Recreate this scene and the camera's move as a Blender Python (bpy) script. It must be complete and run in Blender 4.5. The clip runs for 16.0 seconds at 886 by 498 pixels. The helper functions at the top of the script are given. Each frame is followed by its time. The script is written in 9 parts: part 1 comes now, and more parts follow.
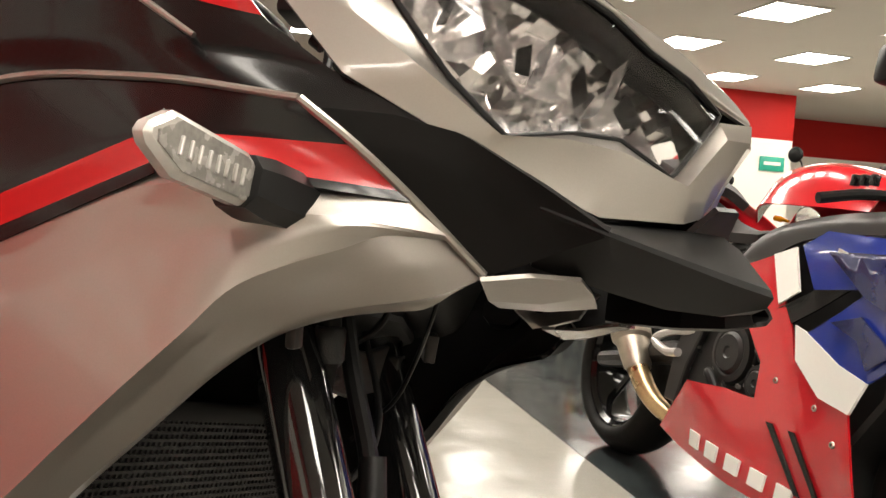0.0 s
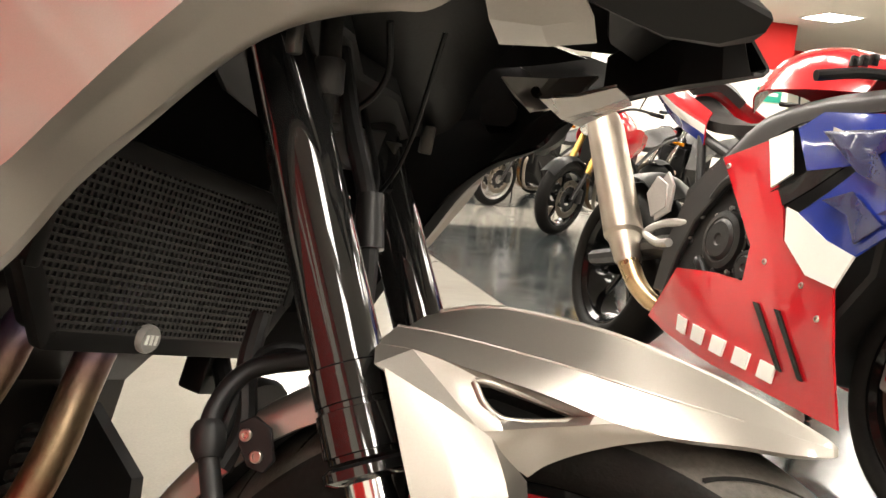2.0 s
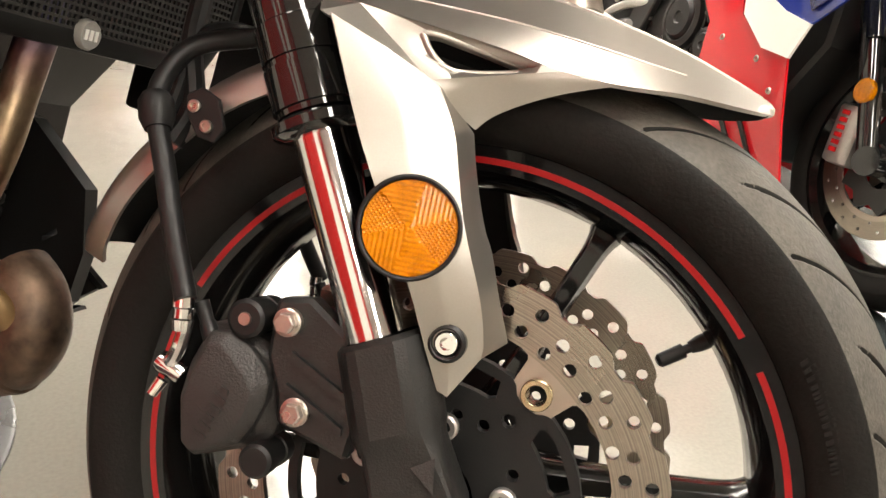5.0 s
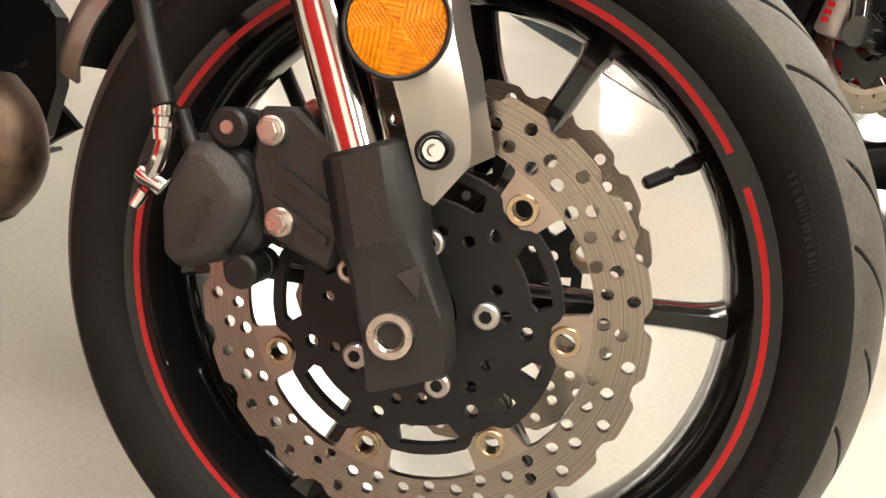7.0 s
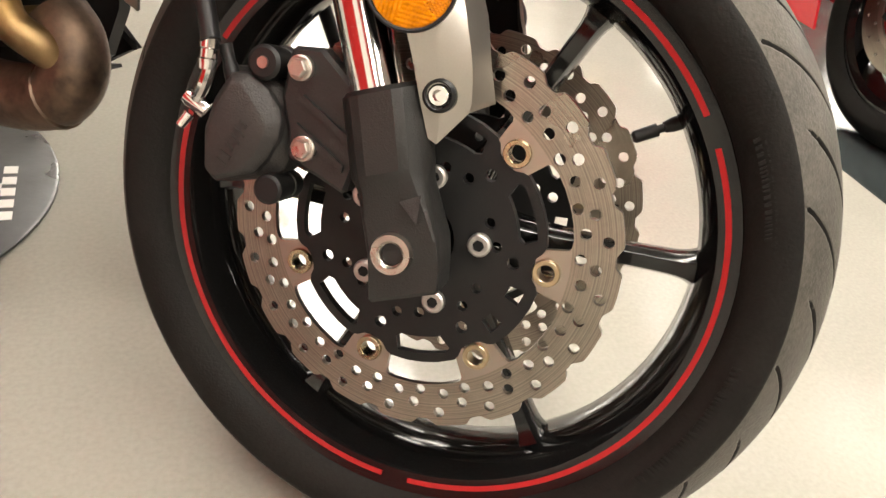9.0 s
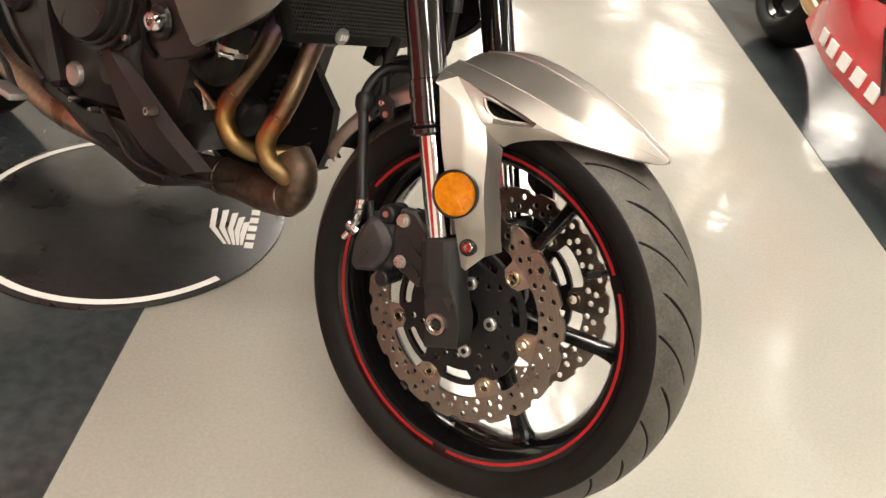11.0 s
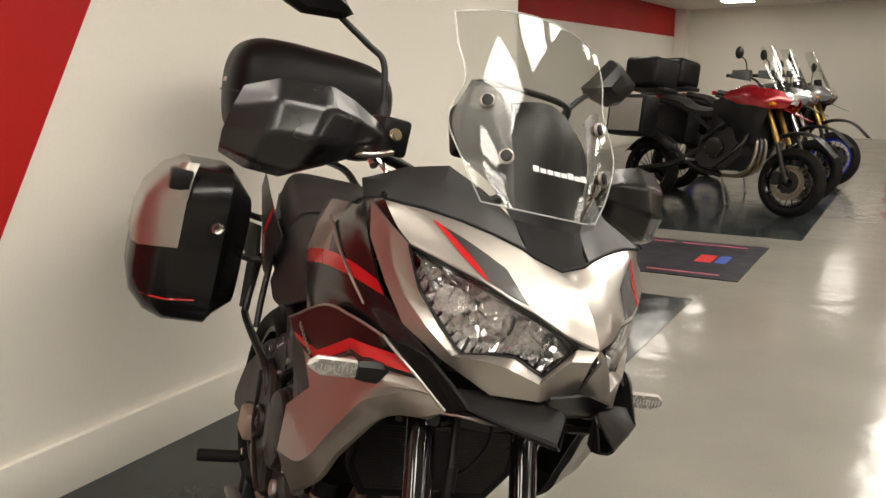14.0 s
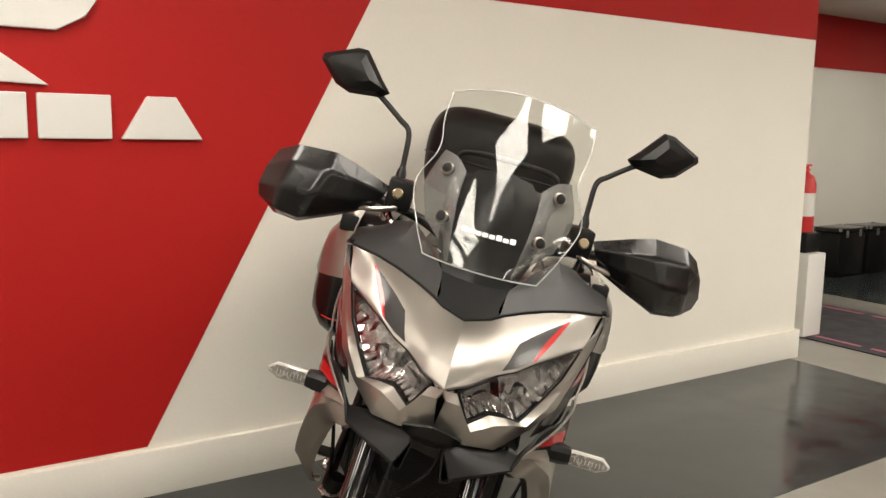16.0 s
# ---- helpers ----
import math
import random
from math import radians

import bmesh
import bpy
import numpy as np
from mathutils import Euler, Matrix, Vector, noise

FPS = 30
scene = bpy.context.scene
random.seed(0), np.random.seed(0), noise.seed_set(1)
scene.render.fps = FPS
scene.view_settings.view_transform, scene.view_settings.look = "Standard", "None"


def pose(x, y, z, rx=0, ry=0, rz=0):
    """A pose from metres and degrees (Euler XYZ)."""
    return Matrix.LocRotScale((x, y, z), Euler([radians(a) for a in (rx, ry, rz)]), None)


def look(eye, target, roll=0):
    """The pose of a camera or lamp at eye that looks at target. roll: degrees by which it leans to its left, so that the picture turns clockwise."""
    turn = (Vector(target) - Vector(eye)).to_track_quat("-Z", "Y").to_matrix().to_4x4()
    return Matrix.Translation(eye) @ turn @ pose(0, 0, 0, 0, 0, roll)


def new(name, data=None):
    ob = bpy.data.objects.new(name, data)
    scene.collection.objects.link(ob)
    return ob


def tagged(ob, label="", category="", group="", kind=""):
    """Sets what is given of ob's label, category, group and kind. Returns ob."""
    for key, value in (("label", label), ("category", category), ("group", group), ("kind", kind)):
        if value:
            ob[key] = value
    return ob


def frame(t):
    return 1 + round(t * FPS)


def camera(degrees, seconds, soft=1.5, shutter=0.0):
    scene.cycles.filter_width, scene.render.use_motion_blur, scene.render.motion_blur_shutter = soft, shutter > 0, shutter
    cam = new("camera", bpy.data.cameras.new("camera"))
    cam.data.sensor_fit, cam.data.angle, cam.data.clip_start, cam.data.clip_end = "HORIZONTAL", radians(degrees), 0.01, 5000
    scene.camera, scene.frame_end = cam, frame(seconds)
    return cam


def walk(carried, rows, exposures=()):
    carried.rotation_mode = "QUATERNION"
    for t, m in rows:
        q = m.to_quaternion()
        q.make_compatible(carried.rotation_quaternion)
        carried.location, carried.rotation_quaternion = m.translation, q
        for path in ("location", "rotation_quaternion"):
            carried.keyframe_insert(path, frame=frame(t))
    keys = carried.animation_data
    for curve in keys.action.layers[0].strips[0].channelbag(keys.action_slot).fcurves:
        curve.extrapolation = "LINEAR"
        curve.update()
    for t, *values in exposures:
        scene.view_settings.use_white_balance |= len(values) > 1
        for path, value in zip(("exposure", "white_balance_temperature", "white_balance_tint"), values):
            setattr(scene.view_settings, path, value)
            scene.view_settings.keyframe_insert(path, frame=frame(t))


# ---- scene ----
cam = camera(57.6, 16.0)
PATH = [
    (0, (0.126, 0.196, 0.888), (-0.077, 2.182, 0.759), 3.7),
    (0.5, (0.133, 0.2, 0.839), (-0.06, 2.188, 0.731), 4.1),
    (1, (0.129, 0.191, 0.793), (-0.062, 2.176, 0.636), 4.3),
    (1.5, (0.131, 0.186, 0.772), (-0.059, 2.164, 0.547), 4.4),
    (2, (0.134, 0.178, 0.748), (-0.037, 2.15, 0.461), 4.8),
    (2.5, (0.142, 0.179, 0.722), (0.005, 2.14, 0.358), 5.0),
    (3, (0.143, 0.178, 0.706), (0.043, 2.127, 0.268), 5.0),
    (3.5, (0.145, 0.173, 0.692), (0.069, 2.107, 0.188), 5.2),
    (4, (0.148, 0.167, 0.679), (0.094, 2.083, 0.109), 5.4),
    (4.5, (0.15, 0.161, 0.667), (0.112, 2.055, 0.027), 5.4),
    (4.7, (0.15, 0.157, 0.662), (0.117, 2.041, -0.008), 5.5),
    (6.8, (0.152, 0.141, 0.606), (0.199, 1.917, -0.312), 7.1),
    (7, (0.152, 0.138, 0.605), (0.204, 1.9, -0.341), 7.4),
    (7.5, (0.158, 0.131, 0.591), (0.209, 1.869, -0.396), 8.2),
    (8, (0.159, 0.128, 0.585), (0.214, 1.843, -0.444), 8.9),
    (8.2, (0.159, 0.125, 0.584), (0.218, 1.83, -0.46), 9.0),
    (10.3, (0.279, -0.071, 0.886), (-0.1, 1.492, -0.303), 11.7),
    (10.5, (0.297, -0.099, 0.927), (-0.128, 1.449, -0.265), 11.0),
    (11, (0.379, -0.227, 1.011), (-0.124, 1.33, -0.14), 8.6),
    (11.5, (0.477, -0.344, 1.053), (-0.096, 1.231, -0.038), 7.2),
    (12, (0.548, -0.378, 1.134), (-0.183, 1.189, 0.129), 5.2),
    (12.3, (0.576, -0.313, 1.191), (-0.321, 1.214, 0.262), 3.2),
    (12.5, (0.626, -0.247, 1.217), (-0.4, 1.259, 0.393), 1.7),
    (13, (0.71, -0.128, 1.289), (-0.497, 1.348, 0.684), -0.7),
    (13.5, (0.832, -0.098, 1.311), (-0.525, 1.284, 0.813), -1.3),
    (14, (0.981, -0.019, 1.328), (-0.548, 1.202, 0.913), -0.5),
    (14.5, (1.121, 0.13, 1.336), (-0.582, 1.115, 0.976), 0.3),
    (14.7, (1.168, 0.197, 1.342), (-0.585, 1.094, 0.992), 0.7),
    (15, (1.256, 0.274, 1.34), (-0.564, 1.037, 1.014), 1.1),
    (15.5, (1.397, 0.405, 1.33), (-0.493, 0.99, 1.039), 1.2),
    (16, (1.488, 0.562, 1.352), (-0.452, 0.961, 1.074), 0.8),
]
walk(cam, [(t, look(eye, target, roll)) for t, eye, target, roll in PATH], ((0.0, 0.26), (0.5, 0.48), (1.0, 0.67), (2.5, 0.80), (4.5, 0.86), (7.0, 1.0), (8.0, 0.98), (10.5, 0.75), (11.5, 0.55), (12.5, 0.32), (13.5, -0.08), (14.0, -0.28), (14.6, -0.26), (15.0, -0.14), (16.0, -0.2)))
RX, RY = Vector((0.936, 0.352, 0)), Vector((-0.352, 0.936, 0))   # across and along the showroom
ROOM = pose(0, 0, 0, 0, 0, 20.61)

world = bpy.data.worlds.new("world")
scene.world = world
world.use_nodes = True
world.node_tree.nodes["Background"].inputs[0].default_value = (1.0, 0.95, 0.88, 1)
world.node_tree.nodes["Background"].inputs[1].default_value = 0.05
CEILING = 2.8
LAMP_POWER = 20.5
# ---- materials ----
def mat(name, base, rough=0.5, metal=0.0, coat=0.0, var=0.12, scale=6.0, grain=220.0, bump=0.0, bscale=None, spec=0.5, rvar=0.08, alpha=1.0):
    """A surface with colour variation at two scales, uneven gloss and fine relief."""
    m = bpy.data.materials.new(name)
    m.use_nodes = True
    nt = m.node_tree
    b = nt.nodes["Principled BSDF"]
    b.inputs["Metallic"].default_value = metal
    b.inputs["Coat Weight"].default_value = coat
    b.inputs["Coat Roughness"].default_value = 0.04
    b.inputs["Specular IOR Level"].default_value = spec
    tc = nt.nodes.new("ShaderNodeTexCoord")
    n1 = nt.nodes.new("ShaderNodeTexNoise")
    n1.inputs["Scale"].default_value, n1.inputs["Detail"].default_value = scale, 5
    n2 = nt.nodes.new("ShaderNodeTexNoise")
    n2.inputs["Scale"].default_value, n2.inputs["Detail"].default_value = grain, 2
    for n in (n1, n2):
        nt.links.new(tc.outputs["Object"], n.inputs["Vector"])
    mixn = nt.nodes.new("ShaderNodeMix")
    mixn.data_type = "FLOAT"
    mixn.inputs[0].default_value = 0.4
    nt.links.new(n1.outputs["Fac"], mixn.inputs[2])
    nt.links.new(n2.outputs["Fac"], mixn.inputs[3])
    ramp = nt.nodes.new("ShaderNodeValToRGB")
    c = Vector(base)
    lo, hi = c * (1 - var), c * (1 + var)
    ramp.color_ramp.elements[0].position, ramp.color_ramp.elements[1].position = 0.3, 0.7
    ramp.color_ramp.elements[0].color = (*[max(0, x) for x in lo], 1)
    ramp.color_ramp.elements[1].color = (*[min(1, x) for x in hi], 1)
    nt.links.new(mixn.outputs[0], ramp.inputs[0])
    nt.links.new(ramp.outputs[0], b.inputs["Base Color"])
    mr = nt.nodes.new("ShaderNodeMapRange")
    mr.inputs[1].default_value, mr.inputs[2].default_value = 0.3, 0.7
    mr.inputs[3].default_value, mr.inputs[4].default_value = max(0.02, rough - rvar), min(1, rough + rvar)
    nt.links.new(n1.outputs["Fac"], mr.inputs[0])
    nt.links.new(mr.outputs[0], b.inputs["Roughness"])
    if bump:
        bn = nt.nodes.new("ShaderNodeBump")
        bn.inputs["Strength"].default_value, bn.inputs["Distance"].default_value = bump, 0.002
        n3 = nt.nodes.new("ShaderNodeTexNoise")
        n3.inputs["Scale"].default_value, n3.inputs["Detail"].default_value = bscale or grain, 3
        nt.links.new(tc.outputs["Object"], n3.inputs["Vector"])
        nt.links.new(n3.outputs["Fac"], bn.inputs["Height"])
        nt.links.new(bn.outputs[0], b.inputs["Normal"])
    return m


def bsdf(m):
    return m.node_tree.nodes["Principled BSDF"]


def glass(name, tint, rough=0.02, mixf=0.9):
    """Clear sheet: lets light straight through, with a glossy skin."""
    m = bpy.data.materials.new(name)
    m.use_nodes = True
    nt = m.node_tree
    out = nt.nodes["Material Output"]
    nt.nodes.remove(nt.nodes["Principled BSDF"])
    tr = nt.nodes.new("ShaderNodeBsdfTransparent")
    tr.inputs[0].default_value = (*tint, 1)
    gl = nt.nodes.new("ShaderNodeBsdfGlossy")
    gl.inputs["Roughness"].default_value = rough
    lw = nt.nodes.new("ShaderNodeLayerWeight")
    lw.inputs[0].default_value = 0.5
    pw = nt.nodes.new("ShaderNodeMath")
    pw.operation = "POWER"
    pw.inputs[1].default_value = 3.5
    fr = nt.nodes.new("ShaderNodeMapRange")
    fr.inputs[3].default_value, fr.inputs[4].default_value = 0.035, 0.75
    nt.links.new(lw.outputs["Facing"], pw.inputs[0])
    nt.links.new(pw.outputs[0], fr.inputs[0])
    mx = nt.nodes.new("ShaderNodeMixShader")
    nt.links.new(fr.outputs[0], mx.inputs[0])
    nt.links.new(tr.outputs[0], mx.inputs[1])
    nt.links.new(gl.outputs[0], mx.inputs[2])
    nt.links.new(mx.outputs[0], out.inputs[0])
    return m


def glow(name, colour, strength):
    m = bpy.data.materials.new(name)
    m.use_nodes = True
    nt = m.node_tree
    e = nt.nodes.new("ShaderNodeEmission")
    e.inputs[0].default_value, e.inputs[1].default_value = (*colour, 1), strength
    nt.links.new(e.outputs[0], nt.nodes["Material Output"].inputs[0])
    return m


SILVER = mat("champagne_silver_paint", (0.36, 0.336, 0.302), 0.37, 0.85, 0.6, 0.05, 3, 900, 0.02, 1500, rvar=0.04)
BRONZE = mat("satin_titanium_paint", (0.225, 0.205, 0.18), 0.40, 0.6, 0.25, 0.05, 3, 900, 0.03, 1500, rvar=0.05)
GREYMET = mat("graphite_paint", (0.030, 0.0285, 0.028), 0.38, 0.4, 0.2, 0.06, 4, 900, rvar=0.05)
GRAPHITE = mat("matt_graphite_plastic", (0.015, 0.0147, 0.0147), 0.50, 0.0, 0, 0.08, 4, 700, 0.05, 1400)
BLACKGLOSS = mat("gloss_black_paint", (0.007, 0.0068, 0.0068), 0.22, 0, 0.12, 0.2, 5, 300, 0, None, 0.3, 0.04)
BLACKPL = mat("satin_black_plastic", (0.007, 0.007, 0.007), 0.40, 0, 0, 0.15, 7, 500, 0.05, 1200, 0.28)
DARKPL = mat("charcoal_moulded_plastic", (0.0055, 0.0053, 0.0051), 0.42, 0, 0.0, 0.12, 6, 500, 0.05, 1600, 0.17)
DEEPBLK = mat("matt_black_liner_and_shade", (0.006, 0.006, 0.006), 0.7, 0, 0, 0.2, 8, 200, 0.1, 300, 0.2)
RUBBER = mat("tyre_rubber", (0.0085, 0.0078, 0.0070), 0.60, 0, 0, 0.40, 22, 260, 0.22, 420, 0.14)
TREAD = mat("worn_tread_rubber", (0.062, 0.057, 0.048), 0.5, 0, 0, 0.45, 30, 260, 0.25, 480, 0.3)
SEATMAT = mat("grained_seat_vinyl", (0.022, 0.020, 0.0195), 0.5, 0, 0, 0.12, 8, 400, 0.35, 700)
RED = mat("red_graphic", (0.44, 0.010, 0.012), 0.25, 0, 0.3, 0.05, 4, 300, rvar=0.04)
RIMRED = mat("red_rim_tape", (0.30, 0.008, 0.010), 0.35, 0, 0.0, 0.06, 4, 300, spec=0.35, rvar=0.05)
CHROME = mat("polished_steel", (0.62, 0.61, 0.60), 0.12, 1, 0, 0.05, 6, 200, rvar=0.05)
STEEL = mat("brushed_steel", (0.42, 0.38, 0.34), 0.32, 1, 0, 0.14, 18, 300, 0.08, 400)
DISCM = mat("ground_disc_steel", (0.28, 0.248, 0.208), 0.32, 1, 0, 0.10, 12, 260, 0.05, 700)


def swept(m, r0, tab, score):
    """Concentric scoring on the pad track of a disc; the unswept inner tabs stay paler."""
    nt = m.node_tree
    b = bsdf(m)
    src = b.inputs["Base Color"].links[0].from_socket
    tc = nt.nodes.new("ShaderNodeTexCoord")
    sx = nt.nodes.new("ShaderNodeSeparateXYZ")
    cx = nt.nodes.new("ShaderNodeCombineXYZ")
    ln = nt.nodes.new("ShaderNodeVectorMath")
    ln.operation = "LENGTH"
    nt.links.new(tc.outputs["Object"], sx.inputs[0])
    nt.links.new(sx.outputs["X"], cx.inputs[0])
    nt.links.new(sx.outputs["Z"], cx.inputs[2])
    nt.links.new(cx.outputs[0], ln.inputs[0])
    no = nt.nodes.new("ShaderNodeTexNoise")
    no.noise_dimensions = "1D"
    no.inputs["Scale"].default_value, no.inputs["Detail"].default_value = 900, 3
    nt.links.new(ln.outputs["Value"], no.inputs["W"])
    rp = nt.nodes.new("ShaderNodeValToRGB")
    rp.color_ramp.elements[0].position, rp.color_ramp.elements[1].position = 0.35, 0.65
    rp.color_ramp.elements[0].color, rp.color_ramp.elements[1].color = (score, score, score, 1), (1.15, 1.15, 1.15, 1)
    nt.links.new(no.outputs["Fac"], rp.inputs[0])
    mu = nt.nodes.new("ShaderNodeMix")
    mu.data_type, mu.blend_type = "RGBA", "MULTIPLY"
    mu.inputs[0].default_value = 1
    nt.links.new(src, mu.inputs[6])
    nt.links.new(rp.outputs[0], mu.inputs[7])
    gt = nt.nodes.new("ShaderNodeMath")
    gt.operation = "LESS_THAN"
    gt.inputs[1].default_value = r0
    nt.links.new(ln.outputs["Value"], gt.inputs[0])
    mx = nt.nodes.new("ShaderNodeMix")
    mx.data_type = "RGBA"
    mx.inputs[7].default_value = (*tab, 1)
    nt.links.new(gt.outputs[0], mx.inputs[0])
    nt.links.new(mu.outputs[2], mx.inputs[6])
    nt.links.new(mx.outputs[2], b.inputs["Base Color"])


swept(DISCM, 0.1165, (0.36, 0.31, 0.265), 0.72)
CARRIER = mat("black_carrier_coating", (0.007, 0.007, 0.007), 0.48, 0, 0, 0.15, 12, 300, 0.1, 700, 0.3)
GUARDPL = mat("semi_gloss_charcoal_plastic", (0.010, 0.0095, 0.0092), 0.27, 0.1, 0.15, 0.12, 6, 500, 0.03, 1600, 0.45)
BRASS = mat("anodised_bobbin", (0.42, 0.34, 0.22), 0.3, 1, 0, 0.1, 20, 300)
ALLOY = mat("cast_alloy", (0.46, 0.44, 0.42), 0.42, 0.9, 0, 0.1, 12, 200, 0.1)
LINER = mat("black_moulded_liner", (0.0065, 0.0064, 0.0062), 0.48, 0, 0, 0.2, 8, 200, 0.1, 300, 0.3)
GUSSET = mat("dark_zinc_bracket", (0.05, 0.047, 0.043), 0.42, 0.6, 0, 0.2, 20, 200)
SATINGREY = mat("satin_grey_paint", (0.30, 0.28, 0.255), 0.30, 0.75, 0.1, 0.06, 6, 500)
FORKBLACK = mat("black_anodised_tube", (0.014, 0.014, 0.014), 0.07, 0.35, 0.6, 0.1, 6, 200, rvar=0.04)
RIMBLACK = mat("gloss_black_rim", (0.005, 0.005, 0.005), 0.11, 0, 0.10, 0.2, 8, 200, 0.03, 60, 0.32, 0.04)
ARMGREY = mat("grey_brown_cast_alloy", (0.042, 0.038, 0.033), 0.45, 0.3, 0, 0.15, 10, 300, 0.15, 700)
CASTGREY = mat("dark_cast_metal", (0.017, 0.0165, 0.016), 0.42, 0.3, 0, 0.15, 12, 300, 0.2, 700)
ENGINE = mat("brown_black_engine_paint", (0.012, 0.0098, 0.0088), 0.36, 0.1, 0.0, 0.15, 9, 300, 0.10, 700, 0.34)
FRAMEM = mat("frame_black", (0.012, 0.0115, 0.011), 0.4, 0.1, 0.05, 0.15, 9, 300, 0.08, 700)
HEATED = mat("heat_tinted_header", (0.22, 0.15, 0.09), 0.42, 1, 0, 0.70, 26, 140, 0.25, 150)


def tempered(m):
    """Heat colours along a pipe, from blue at the head to gold at its bend."""
    nt = m.node_tree
    b = bsdf(m)
    src = b.inputs["Base Color"].links[0].from_socket
    tc = nt.nodes.new("ShaderNodeTexCoord")
    no = nt.nodes.new("ShaderNodeTexNoise")
    no.inputs["Scale"].default_value, no.inputs["Detail"].default_value = 34, 3
    sx = nt.nodes.new("ShaderNodeSeparateXYZ")
    nt.links.new(tc.outputs["Object"], sx.inputs[0])
    nt.links.new(tc.outputs["Object"], no.inputs["Vector"])
    ad = nt.nodes.new("ShaderNodeMath")
    ad.operation = "MULTIPLY_ADD"
    ad.inputs[1].default_value = 0.03
    nt.links.new(no.outputs["Fac"], ad.inputs[0])
    nt.links.new(sx.outputs["Z"], ad.inputs[2])
    mr = nt.nodes.new("ShaderNodeMapRange")
    mr.inputs[1].default_value, mr.inputs[2].default_value = 0.315, 0.615
    nt.links.new(ad.outputs[0], mr.inputs[0])
    rp = nt.nodes.new("ShaderNodeValToRGB")
    stops = ((0.0, (0.20, 0.13, 0.075)), (0.16, (0.25, 0.165, 0.07)), (0.30, (0.33, 0.19, 0.045)), (0.38, (0.32, 0.10, 0.025)), (0.43, (0.19, 0.065, 0.04)), (0.50, (0.17, 0.118, 0.07)), (0.70, (0.19, 0.14, 0.09)), (0.80, (0.20, 0.12, 0.13)), (0.88, (0.10, 0.11, 0.26)), (1.0, (0.13, 0.14, 0.22)))
    for k, (f, col) in enumerate(stops):
        e = rp.color_ramp.elements[k] if k < 2 else rp.color_ramp.elements.new(f)
        e.position, e.color = f, (*col, 1)
    nt.links.new(mr.outputs[0], rp.inputs[0])
    mx = nt.nodes.new("ShaderNodeMix")
    mx.data_type = "RGBA"
    mx.inputs[0].default_value = 0.70
    nt.links.new(src, mx.inputs[6])
    nt.links.new(rp.outputs[0], mx.inputs[7])
    nt.links.new(mx.outputs[2], b.inputs["Base Color"])


tempered(HEATED)
TANPIPE = mat("heat_stained_tan_steel", (0.34, 0.235, 0.17), 0.38, 0.9, 0, 0.4, 12, 90, 0.1, 150)
RUSTY = mat("sooty_collector", (0.10, 0.068, 0.047), 0.48, 0.8, 0, 0.65, 26, 90, 0.5, 60)
AMBER = mat("amber_reflector", (0.45, 0.148, 0.0), 0.18, 0, 0.0, 0.30, 140, 700, spec=0.30, rvar=0.05)
WHITEPT = mat("white_paint", (0.78, 0.77, 0.73), 0.35, 0, 0.2, 0.03, 3, 200)
BLUEPT = mat("royal_blue_paint", (0.012, 0.028, 0.24), 0.2, 0, 0.7, 0.1, 4, 200, rvar=0.04)
BLUEDK = mat("dark_blue_graphic", (0.010, 0.014, 0.07), 0.25, 0, 0.6, 0.1, 4, 200, rvar=0.04)
REDPT = mat("racing_red_paint", (0.47, 0.008, 0.014), 0.18, 0, 0.7, 0.06, 4, 200, rvar=0.04)
GOLD = mat("gold_anodised", (0.42, 0.27, 0.075), 0.36, 1, 0, 0.1, 10, 200)
TITAN = mat("brushed_titanium", (0.44, 0.39, 0.32), 0.42, 1, 0, 0.1, 14, 300, 0.05, 500)
CLEAR = glass("clear_screen", (0.93, 0.94, 0.93), 0.015)
LENS = glass("headlight_lens", (0.97, 0.97, 0.98), 0.01)
MIRRORGL = mat("reflector_chrome", (0.90, 0.88, 0.86), 0.12, 0.82, 0, 0.05, 20, 200, rvar=0.05)
LAMPGLOW = glow("ceiling_panel_glow", (1.0, 0.925, 0.82), LAMP_POWER)
# ---- building tools ----
from mathutils.geometry import delaunay_2d_cdt


def spline(pts, n, sharp=False):
    """n points along a polyline, curved through its corners unless sharp."""
    P = [Vector(p) for p in pts]
    k = len(P) - 1
    if k == 0:
        return [P[0].copy() for _ in range(n)]
    out = []
    for i in range(n):
        f = i / (n - 1) * k
        j = min(int(f), k - 1)
        t = f - j
        if sharp or k == 1:
            out.append(P[j].lerp(P[j + 1], t))
            continue
        p0 = P[j - 1] if j else P[0] * 2 - P[1]
        p3 = P[j + 2] if j + 2 <= k else P[k] * 2 - P[k - 1]
        a, b = P[j], P[j + 1]
        out.append(0.5 * ((2 * a) + (b - p0) * t + (2 * p0 - 5 * a + 4 * b - p3) * t * t + (3 * a - p0 - 3 * b + p3) * t ** 3))
    return out


def part(name, bm, material, parent=None, label="", m=None, angle=32, kind="", category="", group=""):
    """Links a bmesh as one mesh object, under a thing or under a part."""
    me = bpy.data.meshes.new(name)
    bmesh.ops.recalc_face_normals(bm, faces=bm.faces)
    bm.to_mesh(me)
    bm.free()
    for x in (material if isinstance(material, (list, tuple)) else (material,)):
        me.materials.append(x)
    me.polygons.foreach_set("use_smooth", [True] * len(me.polygons))
    me.set_sharp_from_angle(angle=radians(angle))
    ob = new(name, me)
    if parent is not None:
        ob.parent = parent
    if m is not None:
        ob.matrix_basis = m
    return tagged(ob, label, category, group, kind)


